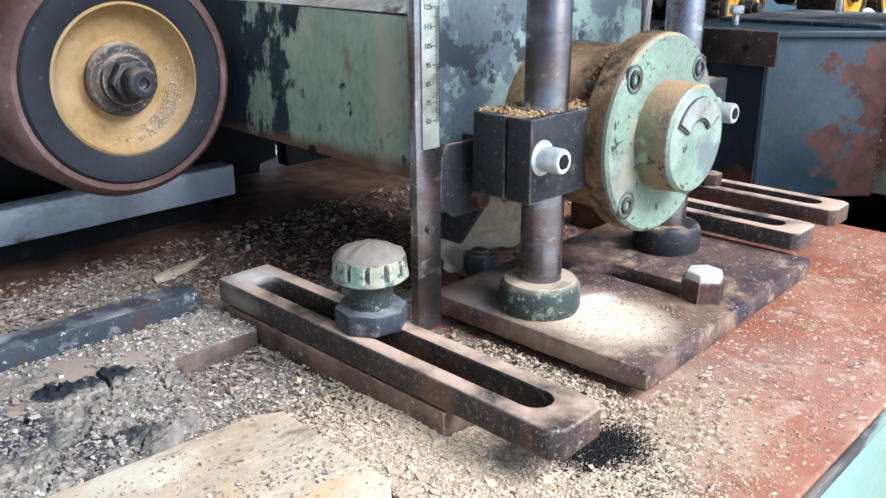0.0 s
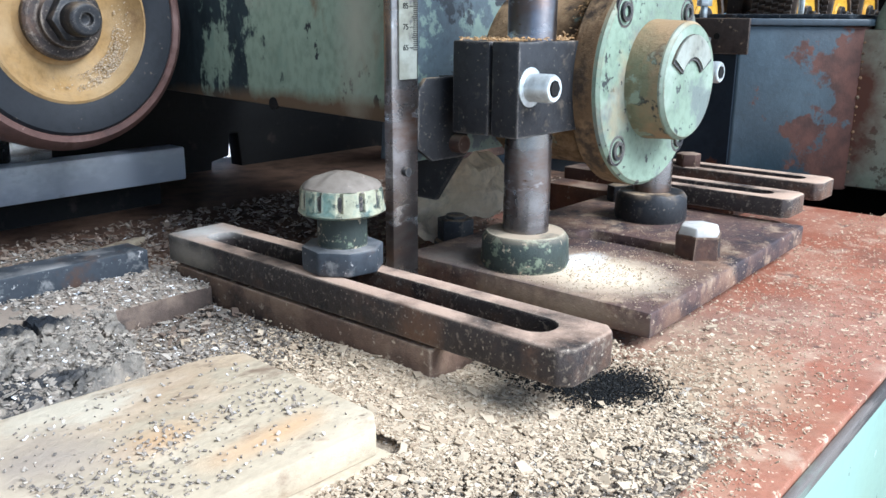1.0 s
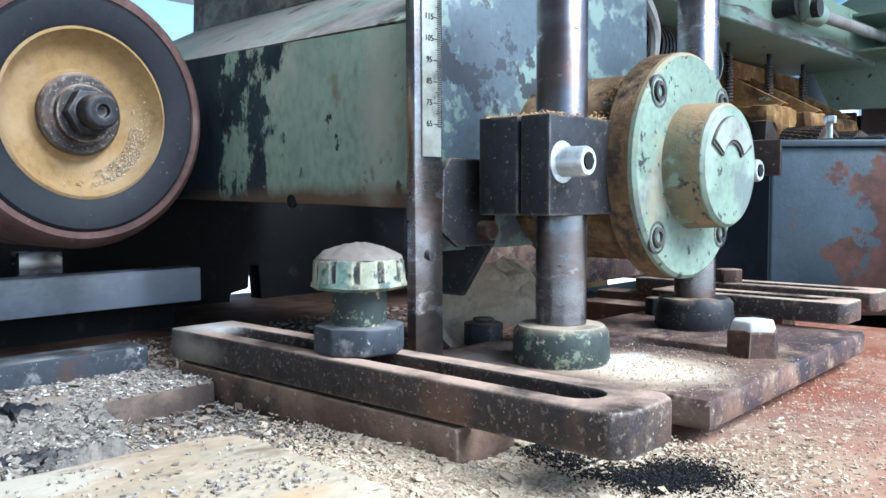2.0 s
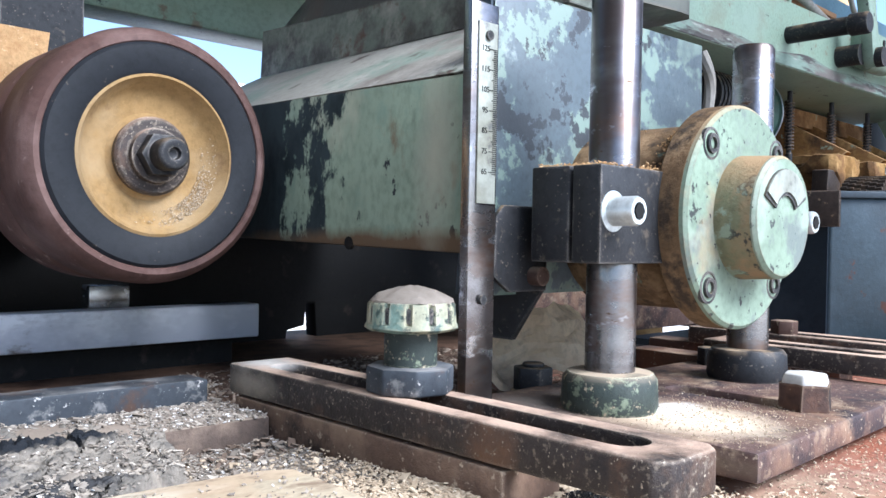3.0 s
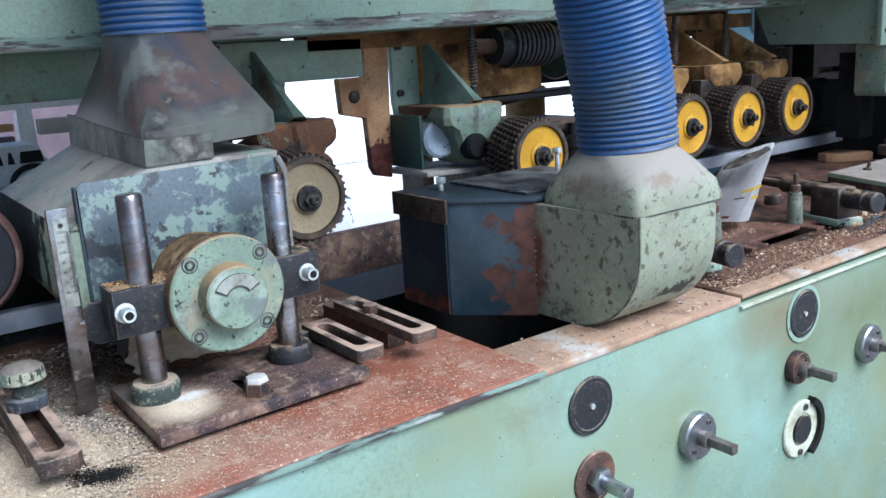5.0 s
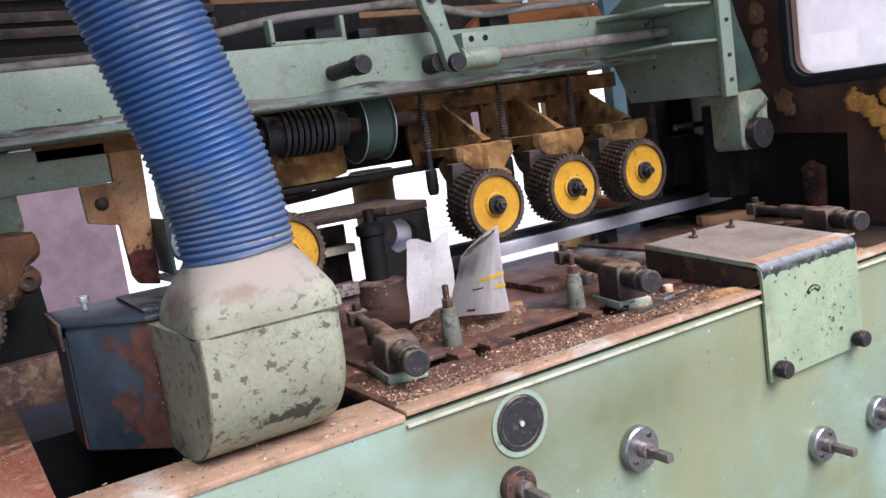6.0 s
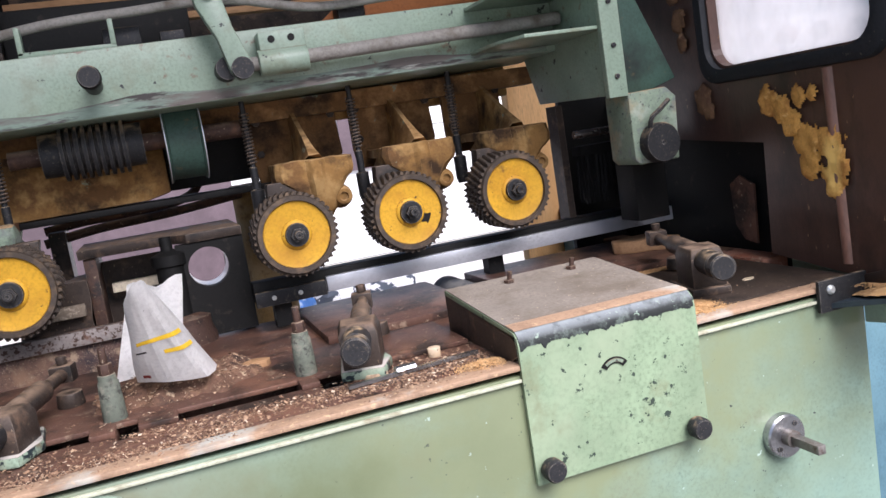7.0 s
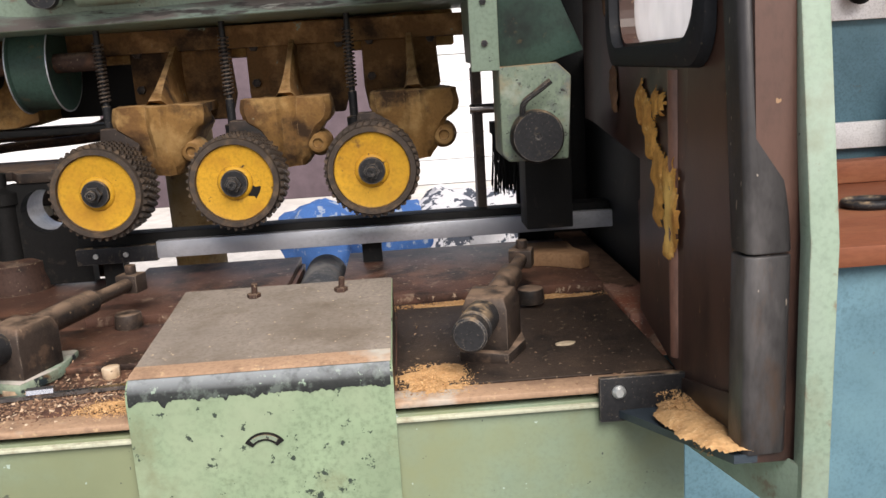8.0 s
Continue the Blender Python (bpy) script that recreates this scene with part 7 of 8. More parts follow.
for off, dx in ((0.026, -0.001), (0.024, -0.010), (0.014, -0.014), (0.004, -0.012), (-0.004, -0.006), (-0.004, 0.045)):
    ring = []
    for y, z in win:
        cy_, cz_ = (wy0 + wy1) / 2, (wz0 + wz1) / 2
        dy, dz = y - cy_, z - cz_
        ring.append((xd(y) + dx, y + math.copysign(off, dy) * min(1, abs(dy) / 0.12), z + math.copysign(off, dz) * min(1, abs(dz) / 0.14)))
    rings.append(ring)
loft(bm, rings, caps=False)
part("window_seal", bm, "rubber", door, "thick black rubber window seal")
bm = bm_new()
loft(bm, [[(xd(y) + dx, y, z) for y, z in win] for dx in (0.018, 0.022)])
pane = part("pane", bm, "glass", door, "dirty milky window pane")
pane.visible_shadow = False
bm = bm_new()
pts = [(-0.160, 0.853), (-0.162, 1.010), (-0.138, 1.22), (-0.10, 1.45), (-0.06, 1.9)]
for (y0, z0), (y1, z1) in zip(pts, pts[1:]):
    w = 0.034
    loft(bm, [[(2.4985, y + 0.008, z), (2.500, y - 0.006, z), (2.505, y - 0.010, z), (2.531, y - 0.008, z), (2.5355, y - 0.003, z), (2.5355, y + 0.012, z), (2.4985, y + 0.018, z)] for y, z in ((y0, z0 + 0.0008), (y1, z1 - 0.0008))])
part("edge_trim", bm, "trim_grey", door, "scuffed grey metal edge trim", bevel=0.002)
bm = bm_new()
prism(bm, [(-0.170, 0.802), (-0.170, 1.02), (-0.145, 1.20), (-0.09, 1.9), (-0.103, 1.9), (-0.160, 1.20), (-0.187, 1.02), (-0.185, 0.799)], "x", 2.5385, 2.5600)
part("green_edge", bm, "green", door, "green folded door edge with chipped paint", bevel=0.002)
bm = bm_new()
loft(bm, [[(xd(y) - 0.0035, y, z0) for y, z0 in ((-0.012, a), (-0.158, b))] + [(xd(y), y, z0) for y, z0 in ((-0.158, b), (-0.012, a))] for a, b in ((0.828, 0.850), (0.857, 0.897))])
part("bottom_band", bm, "black_lining", lining, "dark band along the lining's foot", bevel=0.001)
bm = bm_new()
loft(bm, [[(2.5085, -0.004, a), (2.539, -0.182, b), (2.542, -0.182, b), (2.5115, -0.004, a)] for a, b in ((0.788, 0.800), (0.824, 0.850))])
part("bottom_flange", bm, "green", door, "green folded flange under the tray", bevel=0.001)
bm = bm_new()
loft(bm, [[(2.446, -0.012, z0), (2.494, -0.168, z1), (2.512, -0.168, z1), (2.512, -0.004, z0)] for z0, z1 in ((0.822, 0.848), (0.829, 0.855))])
part("bottom_tray", bm, "dark_slate", door, "small tray holding sawdust")
bm = bm_new()
box(bm, 2.428, 2.512, -0.012, -0.0055, 0.818, 0.862)
hb = part("hinge_strap", bm, "black_steel", door, "black hinge strap bolted to the front", bevel=0.001)
bm = bm_new()
lathe(bm, (2.446, -0.011, 0.848), (2.446, -1, 0.848), [(0, 0.0065), (0.003, 0.0065), (0.006, 0.004), (0.006, 0.001)], 16)
part("bolt", bm, "zinc", hb)


def foam_patch(blobs, seed, label, thick=0.007, hole=(0, 0, 1e-6), material="foam"):
    """A torn patch of foam, whose outline wanders round overlapping blobs of (y, z, radius)."""
    t = thing("torn_foam", (XD, blobs[0][0], blobs[0][1]), label, "foam", "torn foam patches")
    ys0, ys1 = min(b[0] - b[2] * 1.5 for b in blobs), max(b[0] + b[2] * 1.5 for b in blobs)
    zs0, zs1 = min(b[1] - b[2] * 1.5 for b in blobs), max(b[1] + b[2] * 1.5 for b in blobs)
    step = 0.0028
    ny, nz = int((ys1 - ys0) / step), int((zs1 - zs0) / step)
    bm = bm_new()
    vs = {}

    def field(y, z):
        f = max(1 - ((y - b[0]) ** 2 + (z - b[1]) ** 2) ** 0.5 / b[2] for b in blobs)
        p = Vector((y * 55, z * 55, seed))
        f -= max(0.0, 1.6 - ((y - hole[0]) ** 2 + (z - hole[1]) ** 2) ** 0.5 / hole[2])
        return f + 0.24 * noise.noise(p) + 0.12 * noise.noise(p * 2.7)

    for j in range(nz):
        for i in range(ny):
            y, z = ys0 + i * step, zs0 + j * step
            if field(y, z) > 0.18:
                for di, dj in ((0, 0), (1, 0), (1, 1), (0, 1)):
                    key = (i + di, j + dj)
                    if key not in vs:
                        yy, zz = ys0 + key[0] * step, zs0 + key[1] * step
                        e = min(1, max(0, field(yy, zz) - 0.12) / 0.3)
                        h = 0.0012 + thick * e * (0.7 + 0.35 * noise.noise(Vector((yy * 45, zz * 45, seed))) + 0.10 * noise.noise(Vector((yy * 160, zz * 160, seed))))
                        vs[key] = bm.verts.new((xd(yy) - h, yy, zz))
                bm.faces.new([vs[(i + di, j + dj)] for di, dj in ((0, 0), (1, 0), (1, 1), (0, 1))])
    part("foam", bm, material, t)


foam_patch([(0.155, 1.103, 0.028), (0.125, 1.090, 0.027), (0.105, 1.066, 0.026), (0.055, 1.107, 0.015), (0.085, 1.106, 0.020)], 1.0, "torn tan foam stuck to the brown lining")
foam_patch([(0.075, 1.040, 0.034), (0.030, 1.030, 0.036), (0.022, 1.0, 0.034), (0.075, 1.005, 0.026), (0.028, 0.975, 0.022)], 7.0, "torn tan foam with a hole in it", hole=(0.041, 1.011, 0.006))
foam_patch([(0.325, 1.118, 0.030), (0.31, 1.10, 0.022)], 13.0, "faded foam remnant beside the window", material="foam_old")
foam_patch([(0.375, 1.26, 0.028), (0.37, 1.22, 0.02), (0.38, 1.31, 0.03)], 19.0, "faded foam remnant high on the lining", material="foam_old")

endc = thing("end_casing", (2.7, 0.5, 0.06), "black end casing behind the door's cut-out", "casing")
bm = bm_new()
prism(bm, [(0.17, 0.80), (0.17, 0.84), (0.172, 1.16), (0.75, 1.16), (0.75, 0.80)], "x", 2.575, 2.615)
part("plate", bm, "black", endc, bevel=0.003)
bm = bm_new()
box(bm, 2.515, 2.565, 0.20, 0.72, 0.80, 0.856)
part("table_end", bm, "bed_red", endc, "red-brown table end", bevel=0.002)
bm = bm_new()
prism(bm, [(0.26, 0.87), (0.255, 0.97), (0.29, 0.985), (0.315, 0.97), (0.31, 0.90), (0.29, 0.875)], "x", 2.558, 2.562)
part("flap", bm, "bed_brown", endc, "ragged brown flap")

# ---- neighbouring blue cabinet with worktop ----
cabt = thing("blue_cabinet", (3.2, 0.6, 0), "light blue painted cabinet beside the machine", "cabinet")
bm = bm_new()
box(bm, 2.62, 4.2, 0.32, 1.1, 0.0, 0.862)
part("body", bm, "blue_paint", cabt, bevel=0.004)
bm = bm_new()
box(bm, 2.62, 4.2, 0.30, 1.1, 0.864, 0.892)
part("worktop", bm, "red_wood", cabt, "red-brown worktop with pale edge", bevel=0.002)
bm = bm_new()
box(bm, 2.62, 4.2, 0.78, 0.82, 0.8925, 0.935)
part("rail", bm, "red_wood", cabt, "brown wooden rail", bevel=0.004)
bm = bm_new()
box(bm, 2.70, 4.2, 1.02, 1.06, 0.8925, 1.75)
part("upright_panel", bm, "blue_paint", cabt, "light blue upright panel", bevel=0.004)
bm = bm_new()
box(bm, 2.9, 3.9, 1.0, 1.018, 1.195, 1.30)
wb = part("white_board", bm, "white_paint", cabt, "white switch board", bevel=0.002)
for x, m_ in ((3.20, "black"), (3.31, "red_plastic"), (3.42, "black"), (3.55, "black")):
    bm = bm_new()
    lathe(bm, (x, 1.0, 1.25), (x, -1, 1.25), [(0, 0.012), (0.015, 0.012), (0.018, 0.024), (0.03, 0.026), (0.04, 0.018), (0.042, 0.003)], 24)
    part("button", bm, m_, wb)
bm = bm_new()
box(bm, 2.95, 3.9, 1.0, 1.018, 0.93, 0.985)
part("white_strip", bm, "white_paint", cabt, bevel=0.002)
rg = thing("metal_ring", (3.0, 0.55, 0.892), "dark metal ring lying on the worktop", "ring")
bm = bm_new()
tube(bm, [(3.0 + 0.04 * math.cos(a), 0.55 + 0.03 * math.sin(a), 0.90) for a in (2 * math.pi * k / 28 for k in range(29))], 0.007, 10)
part("ring", bm, "black_steel", rg)
gr_ = thing("oil_bottle", (3.32, 0.9, 0.892), "black squeeze oil bottle with pointed spout", "bottle")
bm = bm_new()
lathe(bm, (3.33, 0.95, 0.894), (3.33, 0.95, 2), [(0, 0.038), (0.004, 0.04), (0.09, 0.045), (0.13, 0.04), (0.16, 0.022), (0.17, 0.012), (0.21, 0.006), (0.21, 0.009), (0.225, 0.011)], 28)
part("bottle", bm, "black", gr_)


# ---- clamps, posts and spindle on the bed ----
def side_clamp(x, y, z, turn, label, foot="grease"):
    """A screw clamp: wedge foot, block, round handle towards the front and a rod behind."""
    t = thing("side_clamp", (x, y, BED), label, "clamp", "side clamps")
    mt = Matrix.Translation((x, y, 0)) @ Matrix.Rotation(turn, 4, "Z")

    def place(bm):
        bmesh.ops.transform(bm, matrix=mt, verts=bm.verts)
        return bm

    bm = bm_new()
    prism(bm, [(-0.026, 0.055), (0.028, 0.05), (0.038, 0.10), (0.02, 0.16), (-0.03, 0.145)], "z", BED + 0.001, BED + 0.014)
    part("foot", place(bm), foot, t, "wedge foot under dust", bevel=0.003)
    bm = bm_new()
    loft(bm, [[(-0.022, 0.06, zz), (0.026, 0.06, zz), (0.030, 0.12, zz), (-0.026, 0.12, zz)] for zz in (BED + 0.013, z + 0.002)] + [[(-0.018, 0.066, z + 0.014), (0.022, 0.066, z + 0.014), (0.025, 0.116, z + 0.014), (-0.021, 0.116, z + 0.014)]])
    part("block", place(bm), "grease", t, "dark greasy block", bevel=0.002)
    bm = bm_new()
    lathe(bm, (0, -0.004, z - 0.004), (0, 1, z - 0.004), [(0, 0.006), (0, 0.0155), (0.002, 0.0178), (0.016, 0.0178), (0.018, 0.0162), (0.021, 0.0162), (0.023, 0.018), (0.064, 0.018)], 28)
    part("handle", place(bm), "black_steel", t, "round black handle")
    bm = bm_new()
    lathe(bm, (0.004, 0.115, z), (0.004, 1, z), [(0, 0.0145), (0.10, 0.0145), (0.104, 0.0085), (0.19, 0.0085)], 22)
    part("rear_rod", place(bm), "grease", t)
    bm = bm_new()
    prism(bm, [(-0.012, z - 0.012), (-0.012, z + 0.012), (0.018, z + 0.012), (0.018, z - 0.012)], "y", 0.292, 0.318)
    rod(bm, (0.004, 0.305, z + 0.012), (0.004, 0.305, z + 0.024), 0.008, seg=6)
    part("shoe", place(bm), "grease", t, bevel=0.002)
    bm = bm_new()
    rod(bm, (0.02, 0.262, BED + 0.007), (0.02, 0.262, BED + 0.026), 0.018, 0.016, seg=24)
    part("round_pad", place(bm), "grease", t, "dark round pad", bevel=0.002)
    return t


side_clamp(2.312, 0.030, 0.905, radians(-17), "greasy black screw clamp beside the cover")
side_clamp(1.811, 0.048, 0.904, radians(-15), "greasy black screw clamp in chips near the slots", "green_chipped")
side_clamp(1.401, 0.044, 0.893, radians(-12), "greasy black screw clamp beside the pit", "green_chipped")
for x, y, lab in ((1.534, 0.174, "dusty grey-green post with stepped bolt"), (1.768, 0.171, "dusty grey-green post with stepped bolt")):
    t = thing("bolt_post", (x, y, BED), lab, "post", "bolt posts")
    bm = bm_new()
    lathe(bm, (x, y, BED + 0.003), (x, y, 2), [(0, 0.0135), (0.003, 0.0145), (0.05, 0.0125), (0.052, 0.011), (0.06, 0.0105)], 24)
    part("sleeve", bm, "post_green", t, "dusty grey-green sleeve")
    bm = bm_new()
    rod(bm, (x, y, BED + 0.062), (x, y, BED + 0.076), 0.0088, seg=6)
    rod(bm, (x, y, BED + 0.076), (x, y, BED + 0.096), 0.0048, seg=12)
    part("bolt", bm, "brown_steel", t, bevel=0.0006)
sp = thing("spindle", (1.632, 0.585, BED), "black vertical spindle on a round base", "spindle")
bm = bm_new()
lathe(bm, (1.632, 0.585, BED), (1.632, 0.585, 2), [(0, 0.056), (0.012, 0.056), (0.03, 0.05), (0.045, 0.05), (0.05, 0.034)], 32)
part("base", bm, "brown_steel", sp)
bm = bm_new()
lathe(bm, (1.632, 0.585, BED + 0.05), (1.632, 0.585, 2), [(0, 0.023), (0.085, 0.023), (0.087, 0.028), (0.105, 0.028), (0.108, 0.02), (0.112, 0.01), (0.135, 0.01)], 28)
part("shank", bm, "black", sp)
ob_ = thing("open_casting", (1.63, 0.7, BED), "dark brown open-fronted casting behind the spindle", "casting")
bm = bm_new()
prism(bm, [(1.490, 0.625), (1.64, 0.615), (1.665, 0.572), (1.757, 0.572), (1.757, 0.80), (1.490, 0.80)], "z", 1.018, 1.034)
part("top_slab", bm, "grease", ob_, "dark top slab", bevel=0.002)
bm = bm_new()
holed(bm, [(1.645, 0.855), (1.757, 0.855), (1.757, 1.017), (1.645, 1.017)], ring_of(1.694, 0.973, 0.034), "y", 0.577, 0.60)
part("front_plate", bm, "black", ob_, "black front plate with a round hole", smooth=False)
bm = bm_new()
lathe(bm, (1.694, 0.60, 0.973), (1.694, 0.68, 0.973), [(0, 0.0342), (0, 0.038), (0.06, 0.038), (0.06, 0.0342)], 36, closed=True)
part("bore", bm, "fence", ob_, "pale worn bore")
for x0 in (1.497, 1.735):
    bm = bm_new()
    box(bm, x0, x0 + 0.02, 0.63, 0.80, BED, 1.017)
    part("side_wall", bm, "brown_steel", ob_, bevel=0.002)
bm = bm_new()
box(bm, 1.517, 1.65, 0.74, 0.75, 0.87, 1.0)
part("back", bm, "grease", ob_)
bm = bm_new()
box(bm, 1.53, 1.65, 0.70, 0.72, 0.945, 0.962)
part("inner_shelf", bm, "kraft", ob_, "tan dusty inner shelf", bevel=0.002)
rail = thing("lower_rail", (1.2, 0.56, 0.84), "rusty rail along the back of the pit", "rail")
bm = bm_new()
box(bm, 0.93, 1.558, 0.52, 0.545, 0.845, 0.917)
part("rail", bm, "plate_rust", rail, bevel=0.002)
bm = bm_new()
box(bm, 1.26, 1.556, 0.508, 0.5195, 0.896, 0.919)
part("ledge", bm, "speckled_bar", rail, "pale strip speckled with rust", bevel=0.002)

# ---- paper cone and sheet ----
cone = thing("paper_cone", (1.62, 0.21, 0.885), "white paper cone with yellow stripes and crushed grey tip", "paper")
ax, ay, az = 1.585, 0.148, 1.000
cxb, cyb, rb = 1.615, 0.222, 0.050
CONE_FOOT = 0.884


def cone_ring(s, r_add=0.0, n=48):
    """A ring of the crumpled paper at s from its foot (0) to the crushed tip (1)."""
    out = []
    for k in range(n):
        a = 2 * math.pi * k / n
        c = Vector((math.cos(a), math.sin(a), 0))
        w = 1 + 0.10 * noise.noise(c * 1.6 + Vector((0, 0, s * 1.2))) + 0.06 * noise.noise(c * 3.2 + Vector((5, 0, s * 2.2)))
        rx_, ry_ = rb * (1 - s) + 0.015 * s, rb * 0.9 * (1 - s) + 0.046 * s
        px, py = (rx_ * w + r_add) * c.x, (ry_ * w + r_add) * c.y
        slant = s * s * (0.8 * px - 0.42 * py)
        out.append((cxb + (ax - cxb) * s + px, cyb + (ay - cyb) * s + py, CONE_FOOT + (az - CONE_FOOT) * s + slant + 0.004 * math.sin(2 * a) * (1 - s)))
    return out


bm = bm_new()
loft(bm, [cone_ring(s / 14) for s in range(15)], caps=False)
bmesh.ops.solidify(bm, geom=bm.faces[:], thickness=0.0006)
wall = part("wall", bm, "paper", cone, smooth=False)


def printed(s0, s1, k0, k1, name, material, label=""):
    bm = bm_new()
    vs = [[bm.verts.new(p) for p in cone_ring(s, 0.0012)[k0:k1]] for s in (s0, (s0 + s1) / 2, s1)]
    for a, b in zip(vs, vs[1:]):
        for k in range(len(a) - 1):
            bm.faces.new((a[k], a[k + 1], b[k + 1], b[k]))
    part(name, bm, material, wall, label)


printed(0.49, 0.53, 30, 45, "yellow_stripe", "yellow_ink", "printed yellow stripe")
printed(0.35, 0.39, 36, 46, "yellow_stripe", "yellow_ink", "printed yellow stripe")
printed(0.39, 0.41, 29, 33, "print_bar", "ink")
printed(0.06, 0.10, 29, 32, "red_mark", "red_plastic", "printed red mark")
bm = bm_new()
loft(bm, [cone_ring(s, d) for s, d in ((0.62, -0.003), (0.80, -0.0025), (0.95, -0.003), (0.985, -0.006), (0.975, -0.011))])
bmesh.ops.subdivide_edges(bm, edges=bm.edges[:], cuts=1, use_grid_fill=True)
roughen(bm, 0.0022, 110)
part("tip", bm, "dusty_top", cone, "grey crushed filling in the open mouth", smooth=False)
# heap of chips that the cone stands on
bm = bm_new()
g = []
for j in range(40):
    row = []
    for i in range(56):
        u, v = i / 55 * 2 - 1, j / 39 * 2 - 1
        p = Vector((1.615 + 0.115 * u, 0.262 + 0.085 * v, 0))
        e = max(-0.05, min(1.0, 1.75 * (1 - (u * u + v * v) ** 0.5) + 0.45 * noise.noise(p * 40)))
        row.append(bm.verts.new((p.x, p.y, BED + 0.003 + 0.030 * e + 0.0022 * noise.noise(p * 190))))
    g.append(row)
for j in range(39):
    for i in range(55):
        bm.faces.new((g[j][i], g[j][i + 1], g[j + 1][i + 1], g[j + 1][i]))
tagged(part("chip_heap", bm, "chip_crust"), "heap of brown chips under the paper cone", "wood chips", kind="stuff")
sh = thing("paper_sheet", (1.58, 0.31, 0.876), "creased white paper sheet standing behind the cone", "paper")
bm = bm_new()
g = []
for j in range(9):
    row = []
    for i in range(9):
        u, v = i / 8, j / 8
        w = 0.086 * (1 - v) + 0.074 * v
        row.append(bm.verts.new((1.534 + 0.036 * v + w * u, 0.297 + 0.032 * v + 0.007 * math.sin(4 * u + 2 * v) + 0.006 * noise.noise(Vector((u * 3, v * 3, 2))), 0.873 + 0.118 * v + (0.010 * abs(u - 0.5) + 0.004 * math.sin(9 * u) if j == 8 else 0))))
    g.append(row)
for j in range(8):
    for i in range(8):
        bm.faces.new((g[j][i], g[j][i + 1], g[j + 1][i + 1], g[j + 1][i]))
bmesh.ops.solidify(bm, geom=bm.faces[:], thickness=0.0006)
part("sheet", bm, "paper", sh, smooth=False)

# steel strip and wood scraps
stp = thing("steel_strip", (1.87, 0.085, 0.852), "bright thin steel strip lying near the edge", "strip")
bm = bm_new()
prism(bm, [(1.80, 0.068), (1.975, 0.088), (1.975, 0.095), (1.80, 0.075)], "z", 0.852, 0.856)
rod(bm, (1.862, 0.08, 0.857), (1.888, 0.083, 0.857), 0.006, seg=8)
part("strip", bm, "steel", stp)
wp = thing("wood_offcut", (2.46, 0.45, 0.862), "ragged tan wooden offcut before the fence", "offcut")
bm = bm_new()
random.seed(12)
prism(bm, [(2.42, 0.50), (2.405, 0.47), (2.43, 0.44), (2.46, 0.43), (2.50, 0.40), (2.515, 0.415), (2.50, 0.455), (2.50, 0.50), (2.46, 0.505)], "z", 0.862, 0.884)
part("board", bm, "wood", wp, bevel=0.003)
for k, (x, y, z, l, w, h, m_, a) in enumerate(((0.52, 0.44, BED, 0.045, 0.012, 0.004, "ply", 0.3), (1.93, 0.13, BED, 0.022, 0.018, 0.012, "ply", 0.6),
                                               (1.84, 0.10, BED, 0.03, 0.016, 0.006, "ply", -0.3), (2.42, 0.12, BED, 0.024, 0.014, 0.004, "ply", 0.2), (1.71, 0.27, 0.854, 0.05, 0.03, 0.012, "wood", 0.1))):
    t = thing("wood_scrap", (x, y, z), "small splintered wood scrap on the bed", "wood scrap", "wood scraps")
    bm = bm_new()
    random.seed(20 + k)
    pts = [(l / 2 * math.cos(b) * random.uniform(0.75, 1.15), w / 2 * math.sin(b) * random.uniform(0.75, 1.15)) for b in (2 * math.pi * i / 9 for i in range(9))]
    prism(bm, pts, "z", 0, h)
    bmesh.ops.transform(bm, matrix=Matrix.Translation((x, y, z)) @ Matrix.Rotation(a, 4, "Z"), verts=bm.verts)
    part("scrap", bm, m_, t, bevel=0.0006)


# ---- wood chips, dust and sawdust ----
def chips(name, n, where, size, material, label, seed, flat=0.35):
    """Many small flakes in one mesh. where(rng) gives x, y and the height to lie at, or nothing."""
    rng = np.random.default_rng(seed)
    verts, faces = [], []
    count = 0
    while count < n:
        w = where(rng)
        if w is None:
            continue
        x, y, z = w
        s = size * min(2.0, float(rng.lognormal(0, 0.5)))
        l, b, h = s, s * rng.uniform(0.3, 0.85), max(0.0002, s * rng.uniform(0.02, 0.06))
        m = Matrix.Translation((x, y, z + h + abs(rng.normal(0, flat)) * s * 0.25)) @ Euler((rng.normal(0, flat), rng.normal(0, flat), rng.uniform(0, 6.28))).to_matrix().to_4x4()
        k = len(verts)
        bend = rng.uniform(-0.25, 0.25) * s
        jit = rng.uniform(0.25, 1.0, 4)
        for zz in (-h, h):
            for i, (u, v) in enumerate(((-1, -1), (1, -1), (1, 1), (-1, 1))):
                verts.append((m @ Vector((u * l / 2 * jit[i], v * b / 2 * jit[(i + 1) % 4], zz + (bend if i in (1, 2) else 0)))).to_tuple())
        faces += [(k, k + 3, k + 2, k + 1), (k + 4, k + 5, k + 6, k + 7), (k, k + 1, k + 5, k + 4), (k + 1, k + 2, k + 6, k + 5), (k + 2, k + 3, k + 7, k + 6), (k + 3, k, k + 4, k + 7)]
        count += 1
    data = bpy.data.meshes.new(name)
    data.from_pydata(verts, [], faces)
    data.materials.append(M[material])
    tagged(new(name, data), label, "wood chips", kind="stuff")


